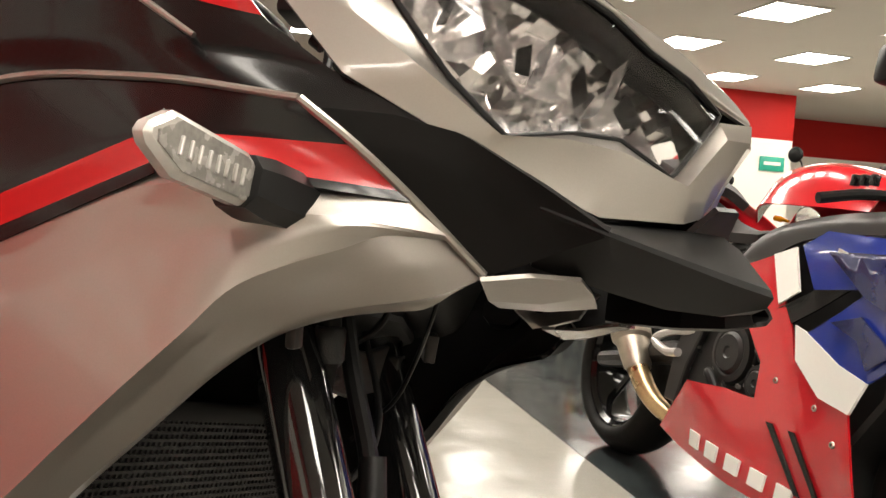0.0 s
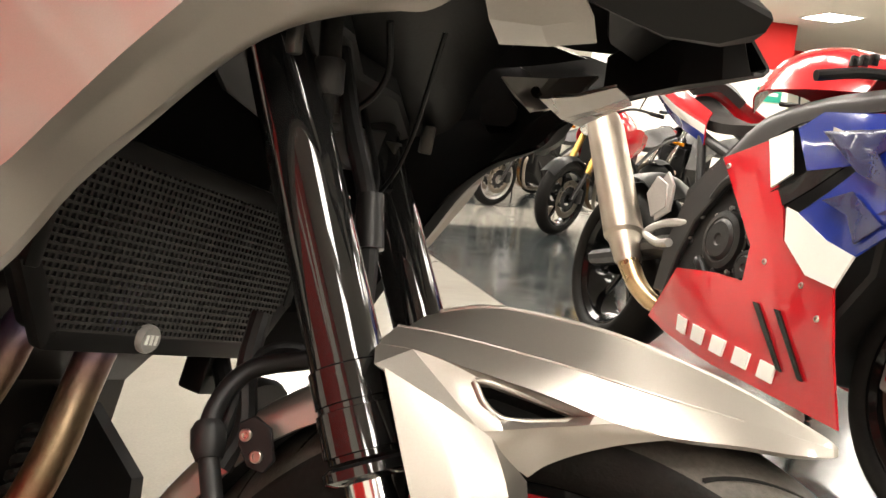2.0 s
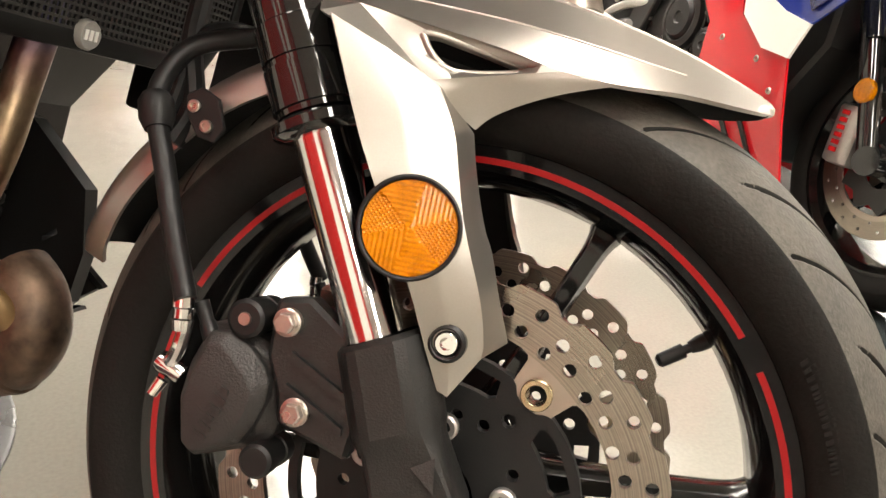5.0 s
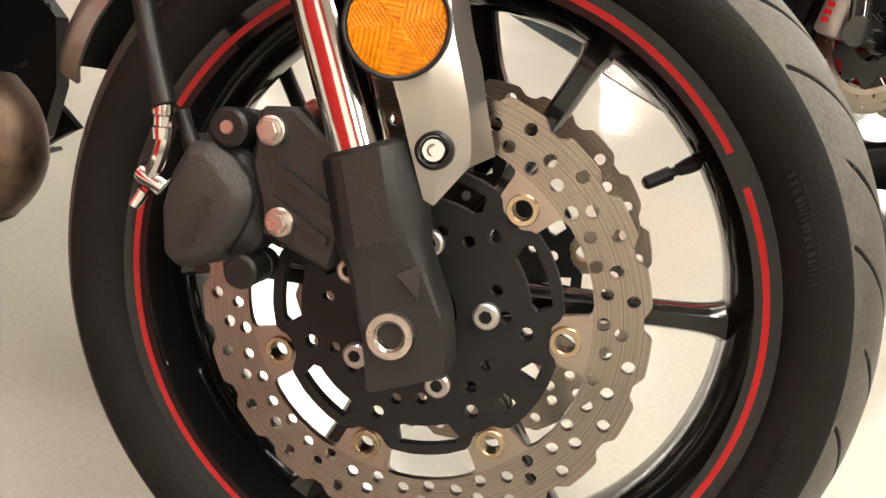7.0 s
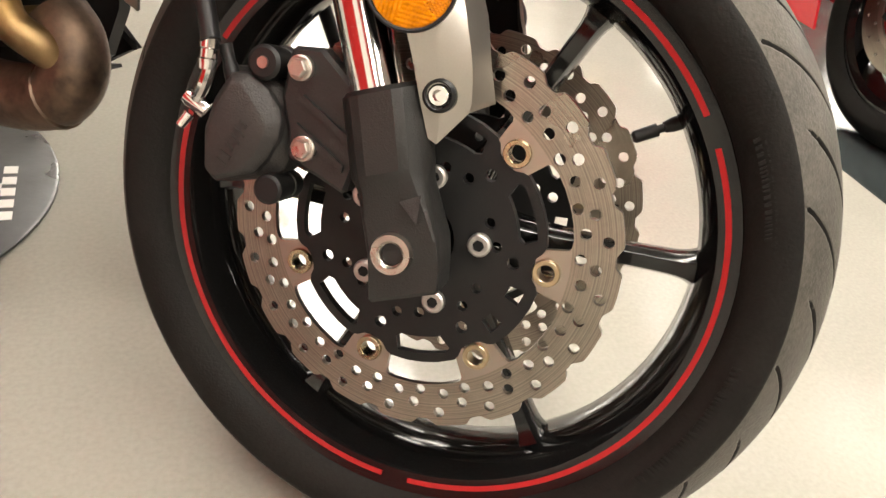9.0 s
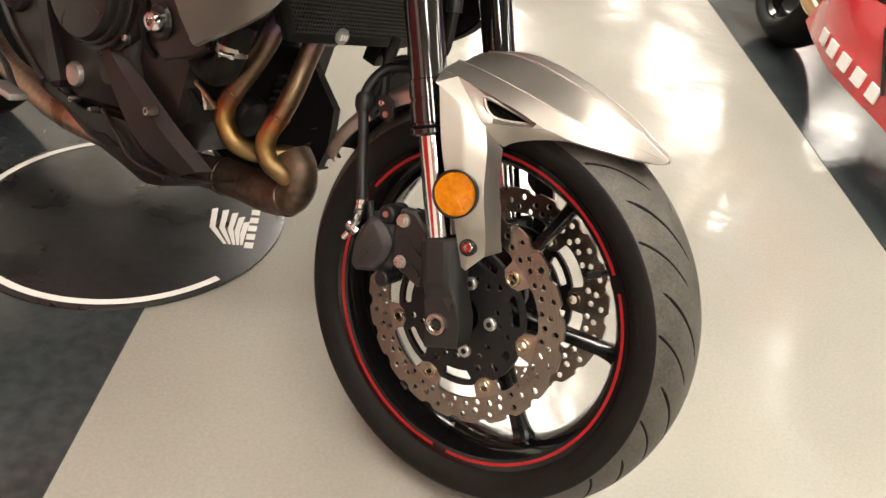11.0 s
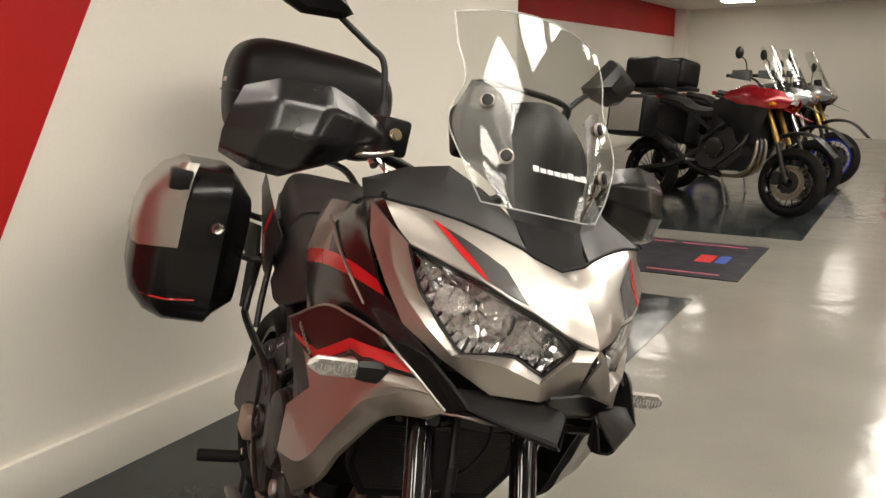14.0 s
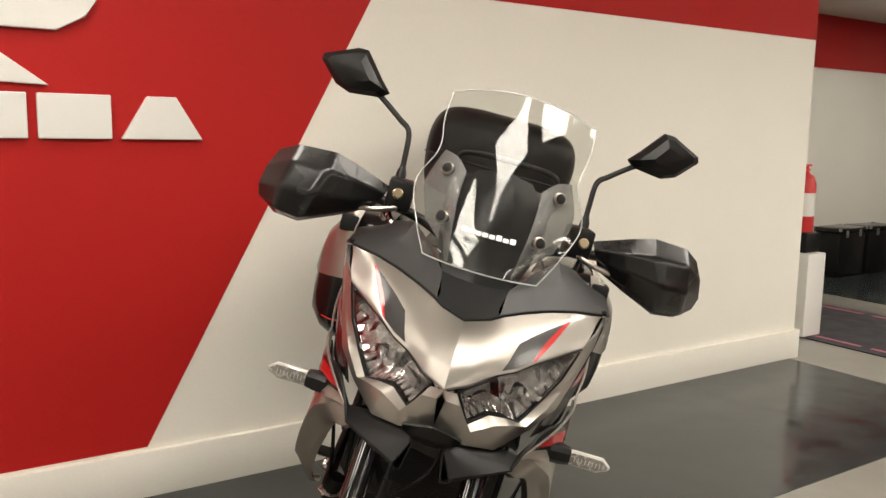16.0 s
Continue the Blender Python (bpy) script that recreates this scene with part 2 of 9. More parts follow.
def thing(name, m, label, category, group=""):
    ob = new(name)
    ob.empty_display_size = 0.1
    ob.matrix_basis = m
    return tagged(ob, label, category, group)


def grid(bm, rows, thick=0.0, closed=False, mats=None, inward=None, back=0):
    """A sheet through rows of points; with thickness it gets a back and edges."""
    nu, nv = len(rows[0]), len(rows)
    vs = [[bm.verts.new(p) for p in r] for r in rows]
    top = []
    for j in range(nv - 1):
        for i in range(nu if closed else nu - 1):
            k = (i + 1) % nu
            f = bm.faces.new((vs[j][i], vs[j][k], vs[j + 1][k], vs[j + 1][i]))
            if mats:
                f.material_index = mats(i / (nu - 1), (j + 0.5) / (nv - 1))
            top.append(f)
    if thick:
        R = [[Vector(p) for p in r] for r in rows]
        def normal(j, i):
            a = R[j][min(i + 1, nu - 1)] - R[j][max(i - 1, 0)]
            b = R[min(j + 1, nv - 1)][i] - R[max(j - 1, 0)][i]
            n = a.cross(b)
            return n.normalized() if n.length > 1e-12 else Vector((0, 0, 0))
        sgn = 1
        if inward is not None:
            j, i = nv // 2, nu // 2
            sgn = 1 if normal(j, i).dot(Vector(inward) - R[j][i]) > 0 else -1
        bs = [[bm.verts.new(R[j][i] + normal(j, i) * thick * sgn) for i in range(nu)] for j in range(nv)]
        for j in range(nv - 1):
            for i in range(nu - 1):
                bm.faces.new((bs[j][i], bs[j + 1][i], bs[j + 1][i + 1], bs[j][i + 1])).material_index = back
        for j in range(nv - 1):
            for i in (0, nu - 1):
                bm.faces.new((vs[j][i], vs[j + 1][i], bs[j + 1][i], bs[j][i]))
        for i in range(nu - 1):
            for j in (0, nv - 1):
                bm.faces.new((vs[j][i], vs[j][i + 1], bs[j][i + 1], bs[j][i]))
    return bm


def panel(rows, nu=16, nv=12, thick=0.004, sharp_u=False, sharp_v=False, inward=None, mats=None, bm=None, back=0):
    """A moulded sheet through control rows."""
    bm = bm or bmesh.new()
    R = [spline(r, nu, sharp_u) for r in rows]
    cols = [spline([r[i] for r in R], nv, sharp_v) for i in range(nu)]
    return grid(bm, [[cols[i][j] for i in range(nu)] for j in range(nv)], thick, mats=mats, inward=inward, back=back)


def rod(bm, a, b, r0, r1=None, n=20, cap=True):
    """A round bar or cone from a to b."""
    a, b = Vector(a), Vector(b)
    r1 = r0 if r1 is None else r1
    q = (b - a).to_track_quat("Z", "Y")
    ring = [[bm.verts.new(p + q @ Vector((r * math.cos(k * math.tau / n), r * math.sin(k * math.tau / n), 0))) for k in range(n)] for p, r in ((a, r0), (b, r1))]
    for k in range(n):
        bm.faces.new((ring[0][k], ring[0][(k + 1) % n], ring[1][(k + 1) % n], ring[1][k]))
    if cap:
        bm.faces.new(ring[0][::-1])
        bm.faces.new(ring[1])
    return bm


def turned(bm, a, b, prof, n=32):
    """A turned body on the line a-b: prof holds (share of the way, radius); ends closed where the radius is not 0."""
    a, b = Vector(a), Vector(b)
    q = (b - a).to_track_quat("Z", "Y")
    rings = []
    for f, r in prof:
        p = a.lerp(b, f) if 0 <= f <= 1 else a + (b - a) * f
        rings.append([bm.verts.new(p + q @ Vector((r * math.cos(k * math.tau / n), r * math.sin(k * math.tau / n), 0))) for k in range(n)])
    for r0, r1 in zip(rings, rings[1:]):
        for k in range(n):
            bm.faces.new((r0[k], r0[(k + 1) % n], r1[(k + 1) % n], r1[k]))
    bm.faces.new(rings[0][::-1])
    bm.faces.new(rings[-1])
    return bm


def tube(bm, pts, r, n=10, steps=24, sharp=False, cap=True):
    """A bent round pipe; r is one radius or one for each end."""
    P = spline(pts, steps, sharp)
    r0, r1 = r if isinstance(r, tuple) else (r, r)
    rings = []
    up = Vector((0.13, 0.27, 0.95))
    for i, p in enumerate(P):
        d = (P[min(i + 1, steps - 1)] - P[max(i - 1, 0)]).normalized()
        s = d.cross(up)
        s = s.normalized() if s.length > 1e-6 else Vector((1, 0, 0))
        up = s.cross(d)
        rr = r0 + (r1 - r0) * i / (steps - 1)
        rings.append([bm.verts.new(p + (s * math.cos(k * math.tau / n) + up * math.sin(k * math.tau / n)) * rr) for k in range(n)])
    for a, b in zip(rings, rings[1:]):
        for k in range(n):
            bm.faces.new((a[k], a[(k + 1) % n], b[(k + 1) % n], b[k]))
    if cap:
        bm.faces.new(rings[0][::-1])
        bm.faces.new(rings[-1])
    return bm


def box(bm, lo, hi, bevel=0.0, seg=2, m=None):
    lo, hi = Vector(lo), Vector(hi)
    g = bmesh.ops.create_cube(bm, size=1.0)
    vs = g["verts"]
    for v in vs:
        v.co = (lo + hi) / 2 + Vector((v.co.x * (hi.x - lo.x), v.co.y * (hi.y - lo.y), v.co.z * (hi.z - lo.z)))
    if bevel:
        es = list({e for v in vs for e in v.link_edges})
        r = bmesh.ops.bevel(bm, geom=es, offset=bevel, segments=seg, affect="EDGES", profile=0.5)
        vs = list({v for f in r["faces"] for v in f.verts} | {v for v in vs if v.is_valid})
    if m is not None:
        bmesh.ops.transform(bm, matrix=m, verts=vs)
    return bm


def prism(bm, outline, depth, m=None, bevel=0.0, holes=(), fill=0.0):
    """A flat plate: outline in x and y, raised by depth along z, with holes through it; then moved by m."""
    loops = [outline, *holes]
    tmp = bmesh.new()
    edges = []
    for loop in loops:
        vs = [tmp.verts.new((x, y, 0)) for x, y in loop]
        edges += [tmp.edges.new((vs[i], vs[(i + 1) % len(vs)])) for i in range(len(vs))]
    if holes or fill:
        tmp.free()
        tmp = bmesh.new()
        co, ed = [], []
        for loop in loops:
            k, n = len(co), len(loop)
            co += [Vector(p) for p in loop]
            ed += [(k + i, k + (i + 1) % n) for i in range(n)]
        if fill:
            xs, ys = [p[0] for p in outline], [p[1] for p in outline]
            for i in range(int((max(xs) - min(xs)) / fill) + 1):
                for j in range(int((max(ys) - min(ys)) / fill) + 1):
                    co.append(Vector((min(xs) + (i + 0.5) * fill, min(ys) + (j + 0.5) * fill)))
        cv, _, cf, *_ = delaunay_2d_cdt(co, ed, [], 0, 1e-7)
        seg = np.array([[co[a].x, co[a].y, co[b].x, co[b].y] for a, b in ed])
        vs = [tmp.verts.new((p.x, p.y, 0)) for p in cv]
        for f in cf:
            x, y = sum(cv[i].x for i in f) / 3, sum(cv[i].y for i in f) / 3
            c = (seg[:, 1] > y) != (seg[:, 3] > y)
            q = seg[c]
            if int(np.sum(q[:, 0] + (y - q[:, 1]) / (q[:, 3] - q[:, 1]) * (q[:, 2] - q[:, 0]) > x)) % 2:
                tmp.faces.new([vs[i] for i in f])
    else:
        tmp.faces.new(tmp.verts)
    faces = list(tmp.faces)
    r = bmesh.ops.extrude_face_region(tmp, geom=faces)
    for v in r["geom"]:
        if isinstance(v, bmesh.types.BMVert):
            v.co.z += depth
    bmesh.ops.delete(tmp, geom=[v for v in tmp.verts if not v.link_faces], context="VERTS")
    bmesh.ops.recalc_face_normals(tmp, faces=tmp.faces)
    if bevel:
        es = [e for e in tmp.edges if len(e.link_faces) == 2 and e.calc_face_angle(0) > 0.9]
        bmesh.ops.bevel(tmp, geom=es, offset=bevel, segments=1, affect="EDGES")
    if m is not None:
        bmesh.ops.transform(tmp, matrix=m, verts=tmp.verts)
    me = bpy.data.meshes.new("tmp")
    tmp.to_mesh(me)
    tmp.free()
    bm.from_mesh(me)
    bpy.data.meshes.remove(me)
    return bm


def ring_pts(r, n, a0=0.0, a1=math.tau, cx=0.0, cy=0.0):
    full = abs(a1 - a0 - math.tau) < 1e-6
    return [(cx + r * math.cos(a0 + (a1 - a0) * i / (n if full else n - 1)), cy + r * math.sin(a0 + (a1 - a0) * i / (n if full else n - 1))) for i in range(n)]


def hexbolt(bm, p, axis, r, h, socket=True):
    """A cap screw head with a hexagon socket, facing along axis."""
    p, axis = Vector(p), Vector(axis).normalized()
    if not socket:
        return turned(bm, p, p + axis * h, ((0, r * 1.25), (0.25, r * 1.25), (0.26, r), (0.9, r), (1, r * 0.85)), 6)
    turned(bm, p, p + axis * h, ((0, r), (0.75, r), (1, r * 0.82), (1.0, r * 0.5), (0.45, r * 0.5)), 18)
    return bm


def side(y, s):
    """A half-width as a place on the bike's right (s = -1) or left (s = 1)."""
    return 0.008 + s * y
# ---- the showroom: x across (to the right of the aisle), y along the aisle ----
WALLW = mat("white_emulsion", (0.83, 0.80, 0.72), 0.62, 0, 0, 0.03, 1.2, 90, 0.15, 160)
WALLR = mat("red_emulsion", (0.43, 0.0125, 0.011), 0.6, 0, 0, 0.06, 1.0, 90, 0.1, 160, 0.2)
CEILM = mat("ceiling_white", (0.66, 0.63, 0.57), 0.7, 0, 0, 0.04, 1.5, 60, 0.1, 90)
PALE = mat("pale_floor_paint", (0.285, 0.272, 0.24), 0.14, 0, 0.0, 0.13, 1.3, 160, 1.0, 4.5, 0.60, 0.05)
SLATE = mat("slate_floor_paint", (0.029, 0.0345, 0.0355), 0.15, 0, 0.0, 0.45, 5.0, 40, 0.25, 6, 0.55, 0.06)
MATBLK = mat("black_floor_mat", (0.0165, 0.0162, 0.016), 0.34, 0, 0, 0.55, 5, 60, 0.25, 40, 0.5, 0.16)
for m_ in (PALE, SLATE):
    m_.node_tree.nodes["Bump"].inputs["Distance"].default_value = 0.005   # trowelled, slightly wavy coat
SIGNRED = mat("sign_red", (0.6, 0.03, 0.03), 0.4)
SIGNGRN = mat("sign_green", (0.02, 0.32, 0.22), 0.4)


def slab(name, lo, hi, material, label="", kind="structure", bevel=0.0, parent=None, category=""):
    return part(name, box(bmesh.new(), lo, hi, bevel), material, parent, label, ROOM if parent is None else None, kind=kind, category=category)


def flat(name, outline, z0, z1, material, label, kind="structure", category=""):
    bm = prism(bmesh.new(), outline, z1 - z0, pose(0, 0, z0))
    return part(name, bm, material, None, label, ROOM, kind=kind, category=category)


def rect(x0, y0, x1, y1):
    return [(x0, y0), (x1, y0), (x1, y1), (x0, y1)]


slab("floor", (-5, -6, -0.2), (16, 19.4, 0.0), PALE, "pale grey glossy painted showroom floor")
for n_, r_ in enumerate((rect(-1.42, -5.8, -0.2, 4.46), rect(1.43, -5.8, 4.6, 6.45), rect(1.53, 8.43, 4.8, 11.8), rect(-4.0, 6.68, 0.13, 13.5))):
    flat("floor_bay_%d" % (n_ + 1), r_, 0.0, 0.0035, SLATE, "dark slate glossy painted parking bay")

# walls: the near one carries the red slant and the white sign
slab("wall_west", (-1.72, -6, 0), (-1.42, 4.52, CEILING), WALLW, "white painted wall with a slanted red field")
bm = bmesh.new()
YZ = Matrix(((0, 0, 1, 0), (1, 0, 0, 0), (0, 1, 0, 0), (0, 0, 0, 1)))   # plate x -> along, y -> up, depth -> across
bm = prism(bm, [(-1.35, 0.19), (0.61, 0.19), (1.57, 1.95), (4.52, 1.95), (4.52, CEILING), (-6, CEILING), (-6, 1.95), (-0.39, 1.95)], 0.003, Matrix.Translation((-1.42, 0, 0)) @ YZ)
part("wall_red_field", bm, WALLR, None, "flat red painted slanted field on the white wall", ROOM, kind="structure")
slab("baseboard_west", (-1.42, -6, 0), (-1.395, 4.545, 0.18), WALLW, "white painted tall skirting board", bevel=0.004)
slab("baseboard_west_end", (-1.72, 4.52, 0), (-1.42, 4.545, 0.18), WALLW, "white painted tall skirting board", bevel=0.004)
slab("wall_recess_south", (-4.3, 4.32, 0), (-1.72, 4.52, CEILING), WALLW, "white painted wall of the recess")
slab("wall_recess_west", (-4.5, 4.52, 0), (-4.2, 19.2, CEILING), WALLW, "white painted wall behind the parked motorcycles")
slab("wall_recess_band", (-4.2, 4.52, 2.2), (-4.19, 18.5, CEILING), WALLR, "red painted band on the white wall")
slab("pillar", (-4.2, 18.5, 0), (-3.95, 18.9, CEILING), WALLW, "white painted pillar in the recess")
slab("baseboard_recess", (-4.2, 4.52, 0), (-4.175, 18.5, 0.18), WALLW, "white painted skirting board", bevel=0.004)
slab("soffit", (-4.2, 4.64, 2.32), (-1.75, 5.3, CEILING), WALLW, "white boxed-in ceiling beam")
slab("wall_north", (-4.2, 18.9, 0), (0.3, 19.2, CEILING), WALLW, "white painted far wall")
slab("wall_north_red", (0.3, 18.8, 0.17), (5.2, 19.2, CEILING), WALLR, "red painted far wall")
slab("baseboard_north", (0.26, 18.76, 0), (5.2, 18.8, 0.17), WALLW, "white painted skirting of the far wall")
slab("trim_north", (0.2, 18.76, 0.17), (0.3, 18.8, CEILING), WALLW, "white painted edge of the red wall")
slab("wall_north_east", (5.2, 11.0, 0), (8.55, 11.3, 2.1), WALLW, "white painted wall under a red band")
slab("wall_band_east", (5.2, 11.0, 2.1), (8.55, 11.3, CEILING), WALLR, "red painted band under the ceiling")
slab("wall_return", (5.2, 11.3, 0), (5.5, 19.2, CEILING), WALLW, "white painted return wall")
slab("wall_far_east", (8.55, 13.4, 0), (15.5, 13.7, 2.1), WALLW, "white painted wall under a red band")
slab("wall_far_east_band", (8.55, 13.4, 2.1), (15.5, 13.7, CEILING), WALLR, "red painted band under the ceiling")
slab("wall_east", (15.5, -6, 0), (15.8, 13.7, CEILING), WALLW, "white painted side wall")
slab("wall_south", (-1.72, -6.3, 0), (15.8, -6, CEILING), WALLW, "white painted wall behind the aisle")
slab("ceiling", (-4.5, -6.3, CEILING), (15.8, 19.4, CEILING + 0.15), CEILM, "off-white suspended ceiling")

# recessed ceiling panels, in rows along the aisle
def ceiling_light(x, y):
    t = thing("ceiling_light", ROOM @ pose(x, y, CEILING, 0, 0, 0), "square recessed white ceiling light panel, lit", "ceiling light", "ceiling light panels")
    bm = bmesh.new()
    prism(bm, rect(-0.31, -0.31, 0.31, 0.31), 0.014, pose(0, 0, -0.014), holes=(rect(-0.285, -0.285, 0.285, 0.285),))
    part("frame", bm, WHITEPT, t)
    part("diffuser", box(bmesh.new(), (-0.284, -0.284, -0.010), (0.284, 0.284, -0.004)), LAMPGLOW, t, "glowing diffuser")


for k_ in range(18):
    ceiling_light(1.05, -4.2 + 0.84 * k_)
for x_ in (3.35, 5.03, 6.71, 8.39, 10.1):
    for k_ in range(9):
        y_ = -3.36 + 1.68 * k_
        if x_ == 3.35 and y_ < 6:
            continue
        if y_ < 10.5 or (x_ < 4.5 and y_ < 12) or (x_ > 8.8 and y_ < 13):
            ceiling_light(x_, y_)
for x_, y_ in ((-2.6, 6.7), (-2.6, 9.2), (-2.6, 12.0), (-2.6, 14.8), (-2.6, 17.2), (-0.3, 17.0), (-0.63, 0.0), (-0.63, -3.36), (1.05, 13.4), (3.35, 13.4)):
    ceiling_light(x_, y_)

# sign on the slanted field: raised white plain shapes
sign = thing("wall_sign", ROOM @ Matrix.Translation((-1.417, 0, 0)) @ YZ, "raised white plain-shaped sign on the red wall", "sign")
for x0, x1, slant in ((0.56, 0.84, 0.09), (0.30, 0.53, 0.0), (0.00, 0.27, 0.0), (-0.30, -0.03, 0.0), (-0.60, -0.33, 0.0)):
    o_ = [(x0, 1.325), (x1, 1.325), (x1 - slant, 1.475), (x0 + slant, 1.475)]
    part("letter_block", prism(bmesh.new(), o_, 0.022, bevel=0.003), WHITEPT, sign)
wing = [(0.34, 1.50), (0.20, 1.60), (-0.1, 1.66), (-0.1, 1.52)]
part("wing_feather", prism(bmesh.new(), wing, 0.022, bevel=0.003), WHITEPT, sign)
wing = [(0.37, 1.68), (0.46, 1.73), (0.50, 1.79), (0.1, 1.80), (-0.1, 1.78), (-0.1, 1.68)]
part("wing_feather", prism(bmesh.new(), wing, 0.022, bevel=0.003), WHITEPT, sign)
wing = [(0.47, 1.84), (0.60, 1.93), (0.66, 2.02), (0.1, 2.02), (-0.1, 2.0), (-0.1, 1.84)]
part("wing_feather", prism(bmesh.new(), wing, 0.022, bevel=0.003), WHITEPT, sign)

# round black mat with a white ring
fm = thing("floor_mat", pose(-0.691, 0.893, 0.0035), "round black rubber floor mat with a white ring under the motorcycle", "floor mat")
part("mat_body", turned(bmesh.new(), (0, 0, 0), (0, 0, 0.005), ((0, 0.326), (0.6, 0.326), (1, 0.322)), 72), MATBLK, fm)
a0, a1 = radians(-18), radians(-18 - 268)
ringo = ring_pts(0.314, 60, a0, a1) + ring_pts(0.300, 60, a1, a0)
part("ring_stripe", prism(bmesh.new(), ringo, 0.0008, pose(0, 0, 0.0051)), WHITEPT, fm, "white printed ring")
lm = pose(0.128, 0.106, 0.0051, 0, 0, 32)
for k, (px_, py_, qx_, qy_) in enumerate(((0.140, 0.097, 0.236, 0.003), (0.163, 0.104, 0.245, 0.007), (0.186, 0.105, 0.253, 0.010), (0.207, 0.099, 0.260, 0.013), (0.226, 0.089, 0.266, 0.017))):
    a_, b_ = Vector((px_, py_)), Vector((qx_, qy_))
    c_ = (a_ + b_) / 2 + Vector((-0.012, -0.012)) * (1 - 0.2 * k)
    n_w = Vector((0.6, 0.7)) * 0.013
    o_ = [a_, c_, b_, b_ + n_w * 0.45, c_ + n_w, a_ + n_w * 1.15]
    part("wing_mark", prism(bmesh.new(), [(q.x, q.y) for q in o_], 0.0008, pose(0, 0, 0.0051)), WHITEPT, fm)
for k in range(5):
    part("letter_bar", prism(bmesh.new(), rect(-0.010, -0.009, 0.010, 0.009), 0.0008, pose(0.281 - 0.0138 * k, 0.026 + 0.0275 * k, 0.0051, 0, 0, 116)), WHITEPT, fm)

# display mat beside the cross aisle
dm = thing("display_mat", ROOM @ pose(-0.9, 5.63, 0.0), "long black display mat with pink edge lines lying on the floor", "floor mat")
part("mat_body", box(bmesh.new(), (-1.6, -0.61, 0), (0.85, 0.61, 0.008), 0.003), mat("navy_mat", (0.012, 0.012, 0.02), 0.5), dm)
PINK = mat("pink_line", (0.42, 0.10, 0.16), 0.5)
for y_ in (-0.50, 0.50):
    for k in range(4):
        part("edge_line", box(bmesh.new(), (-1.5 + 0.57 * k, y_ - 0.02, 0.0081), (-1.0 + 0.57 * k, y_ + 0.02, 0.009)), PINK, dm)
part("emblem", box(bmesh.new(), (0.45, -0.14, 0.0081), (0.57, 0.12, 0.009)), SIGNRED, dm)
part("emblem", box(bmesh.new(), (0.59, -0.14, 0.0081), (0.67, 0.12, 0.009)), mat("emblem_blue", (0.05, 0.1, 0.4), 0.5), dm)
# ---- the silver adventure-sport motorcycle: x ahead, y to its left, z up, front wheel at the origin ----
BIKE = Matrix.Translation((0.1451, 0.5888, 0.0037)) @ pose(0, 0, 0, 0, 0, -17) @ pose(0, 0, 0, -14.6, 0, 0)
bike = thing("motorcycle", BIKE, "silver and black adventure motorcycle with red stripes, on its side stand", "motorcycle")
# the steered front end, turned a little to the left
rake = Vector((-math.sin(radians(25)), 0, math.cos(radians(25))))
pivot = Vector((-0.026, 0, 0.288))
STEER = Matrix.Translation(pivot) @ Matrix.Rotation(radians(6.7), 4, rake) @ Matrix.Translation(-pivot)
FRONT = Matrix.Translation((0, -0.008, 0.3)) @ pose(0, 0, 0, -1.5) @ Matrix.Translation((0, 0, -0.3)) @ STEER
AX = 0.291
WHEELF = Matrix.Translation((0.0011, 0.0021, 0.2974)) @ pose(0, 0, 0, 0, -0.6, 2.3)   # the wheel's own plane
HUB = WHEELF @ Matrix.Scale(1.024, 4)
XZ = Matrix(((1, 0, 0, 0), (0, 0, -1, 0), (0, 1, 0, 0), (0, 0, 0, 1)))   # plate x -> x, y -> up, depth -> to the right


def tyre_skew(q, span=0.40):
    """How far the tread's pattern is swept round the wheel, from the shoulder (q = 1) to the crown (q = 0)."""
    return -span * max(0.0, 1 - q) ** 1.2


def tyre_mesh(section, grooves, nth, depth=0.0045, hw=0.06):
    """A tyre round the y axis; grooves(theta, y) gives 0..1; the mesh follows the sweep of the grooves."""
    S = section
    n = len(S)
    th = np.arange(nth) * math.tau / nth
    V = []
    for y, r, tread in S:
        rr = np.full(nth, r)
        if tread and grooves:
            rr = rr - depth * grooves(th, y)
        a = th + tyre_skew(abs(y) / hw)
        V.append(np.stack([rr * np.cos(a), np.full(nth, y), rr * np.sin(a)], 1))
    V = np.concatenate(V)
    i = np.arange(nth)
    F = []
    for j in range(n - 1):
        F.append(np.stack([j * nth + i, j * nth + (i + 1) % nth, (j + 1) * nth + (i + 1) % nth, (j + 1) * nth + i], 1))
    F = np.concatenate(F)
    me = bpy.data.meshes.new("tyre")
    me.from_pydata(V.tolist(), [], F.tolist())
    return me


def tyre_section(hw, bead, R, nt, full=2.05):
    """Bead to bead: (y, radius, is tread)."""
    edge = [(-0.76 * hw, bead, 0), (-0.86 * hw, bead + 0.004, 0), (-0.97 * hw, bead + 0.016, 0), (-1.0 * hw, bead + 0.027, 0), (-0.985 * hw, bead + 0.033, 0)]
    ys = np.linspace(-0.975, 0.975, nt)
    drop = R - (bead + 0.036)
    mid = [(y * hw, R - drop * (abs(y) / 0.975) ** full, 1) for y in ys]
    return edge + mid + [(-y, r, t) for y, r, t in reversed(edge)]


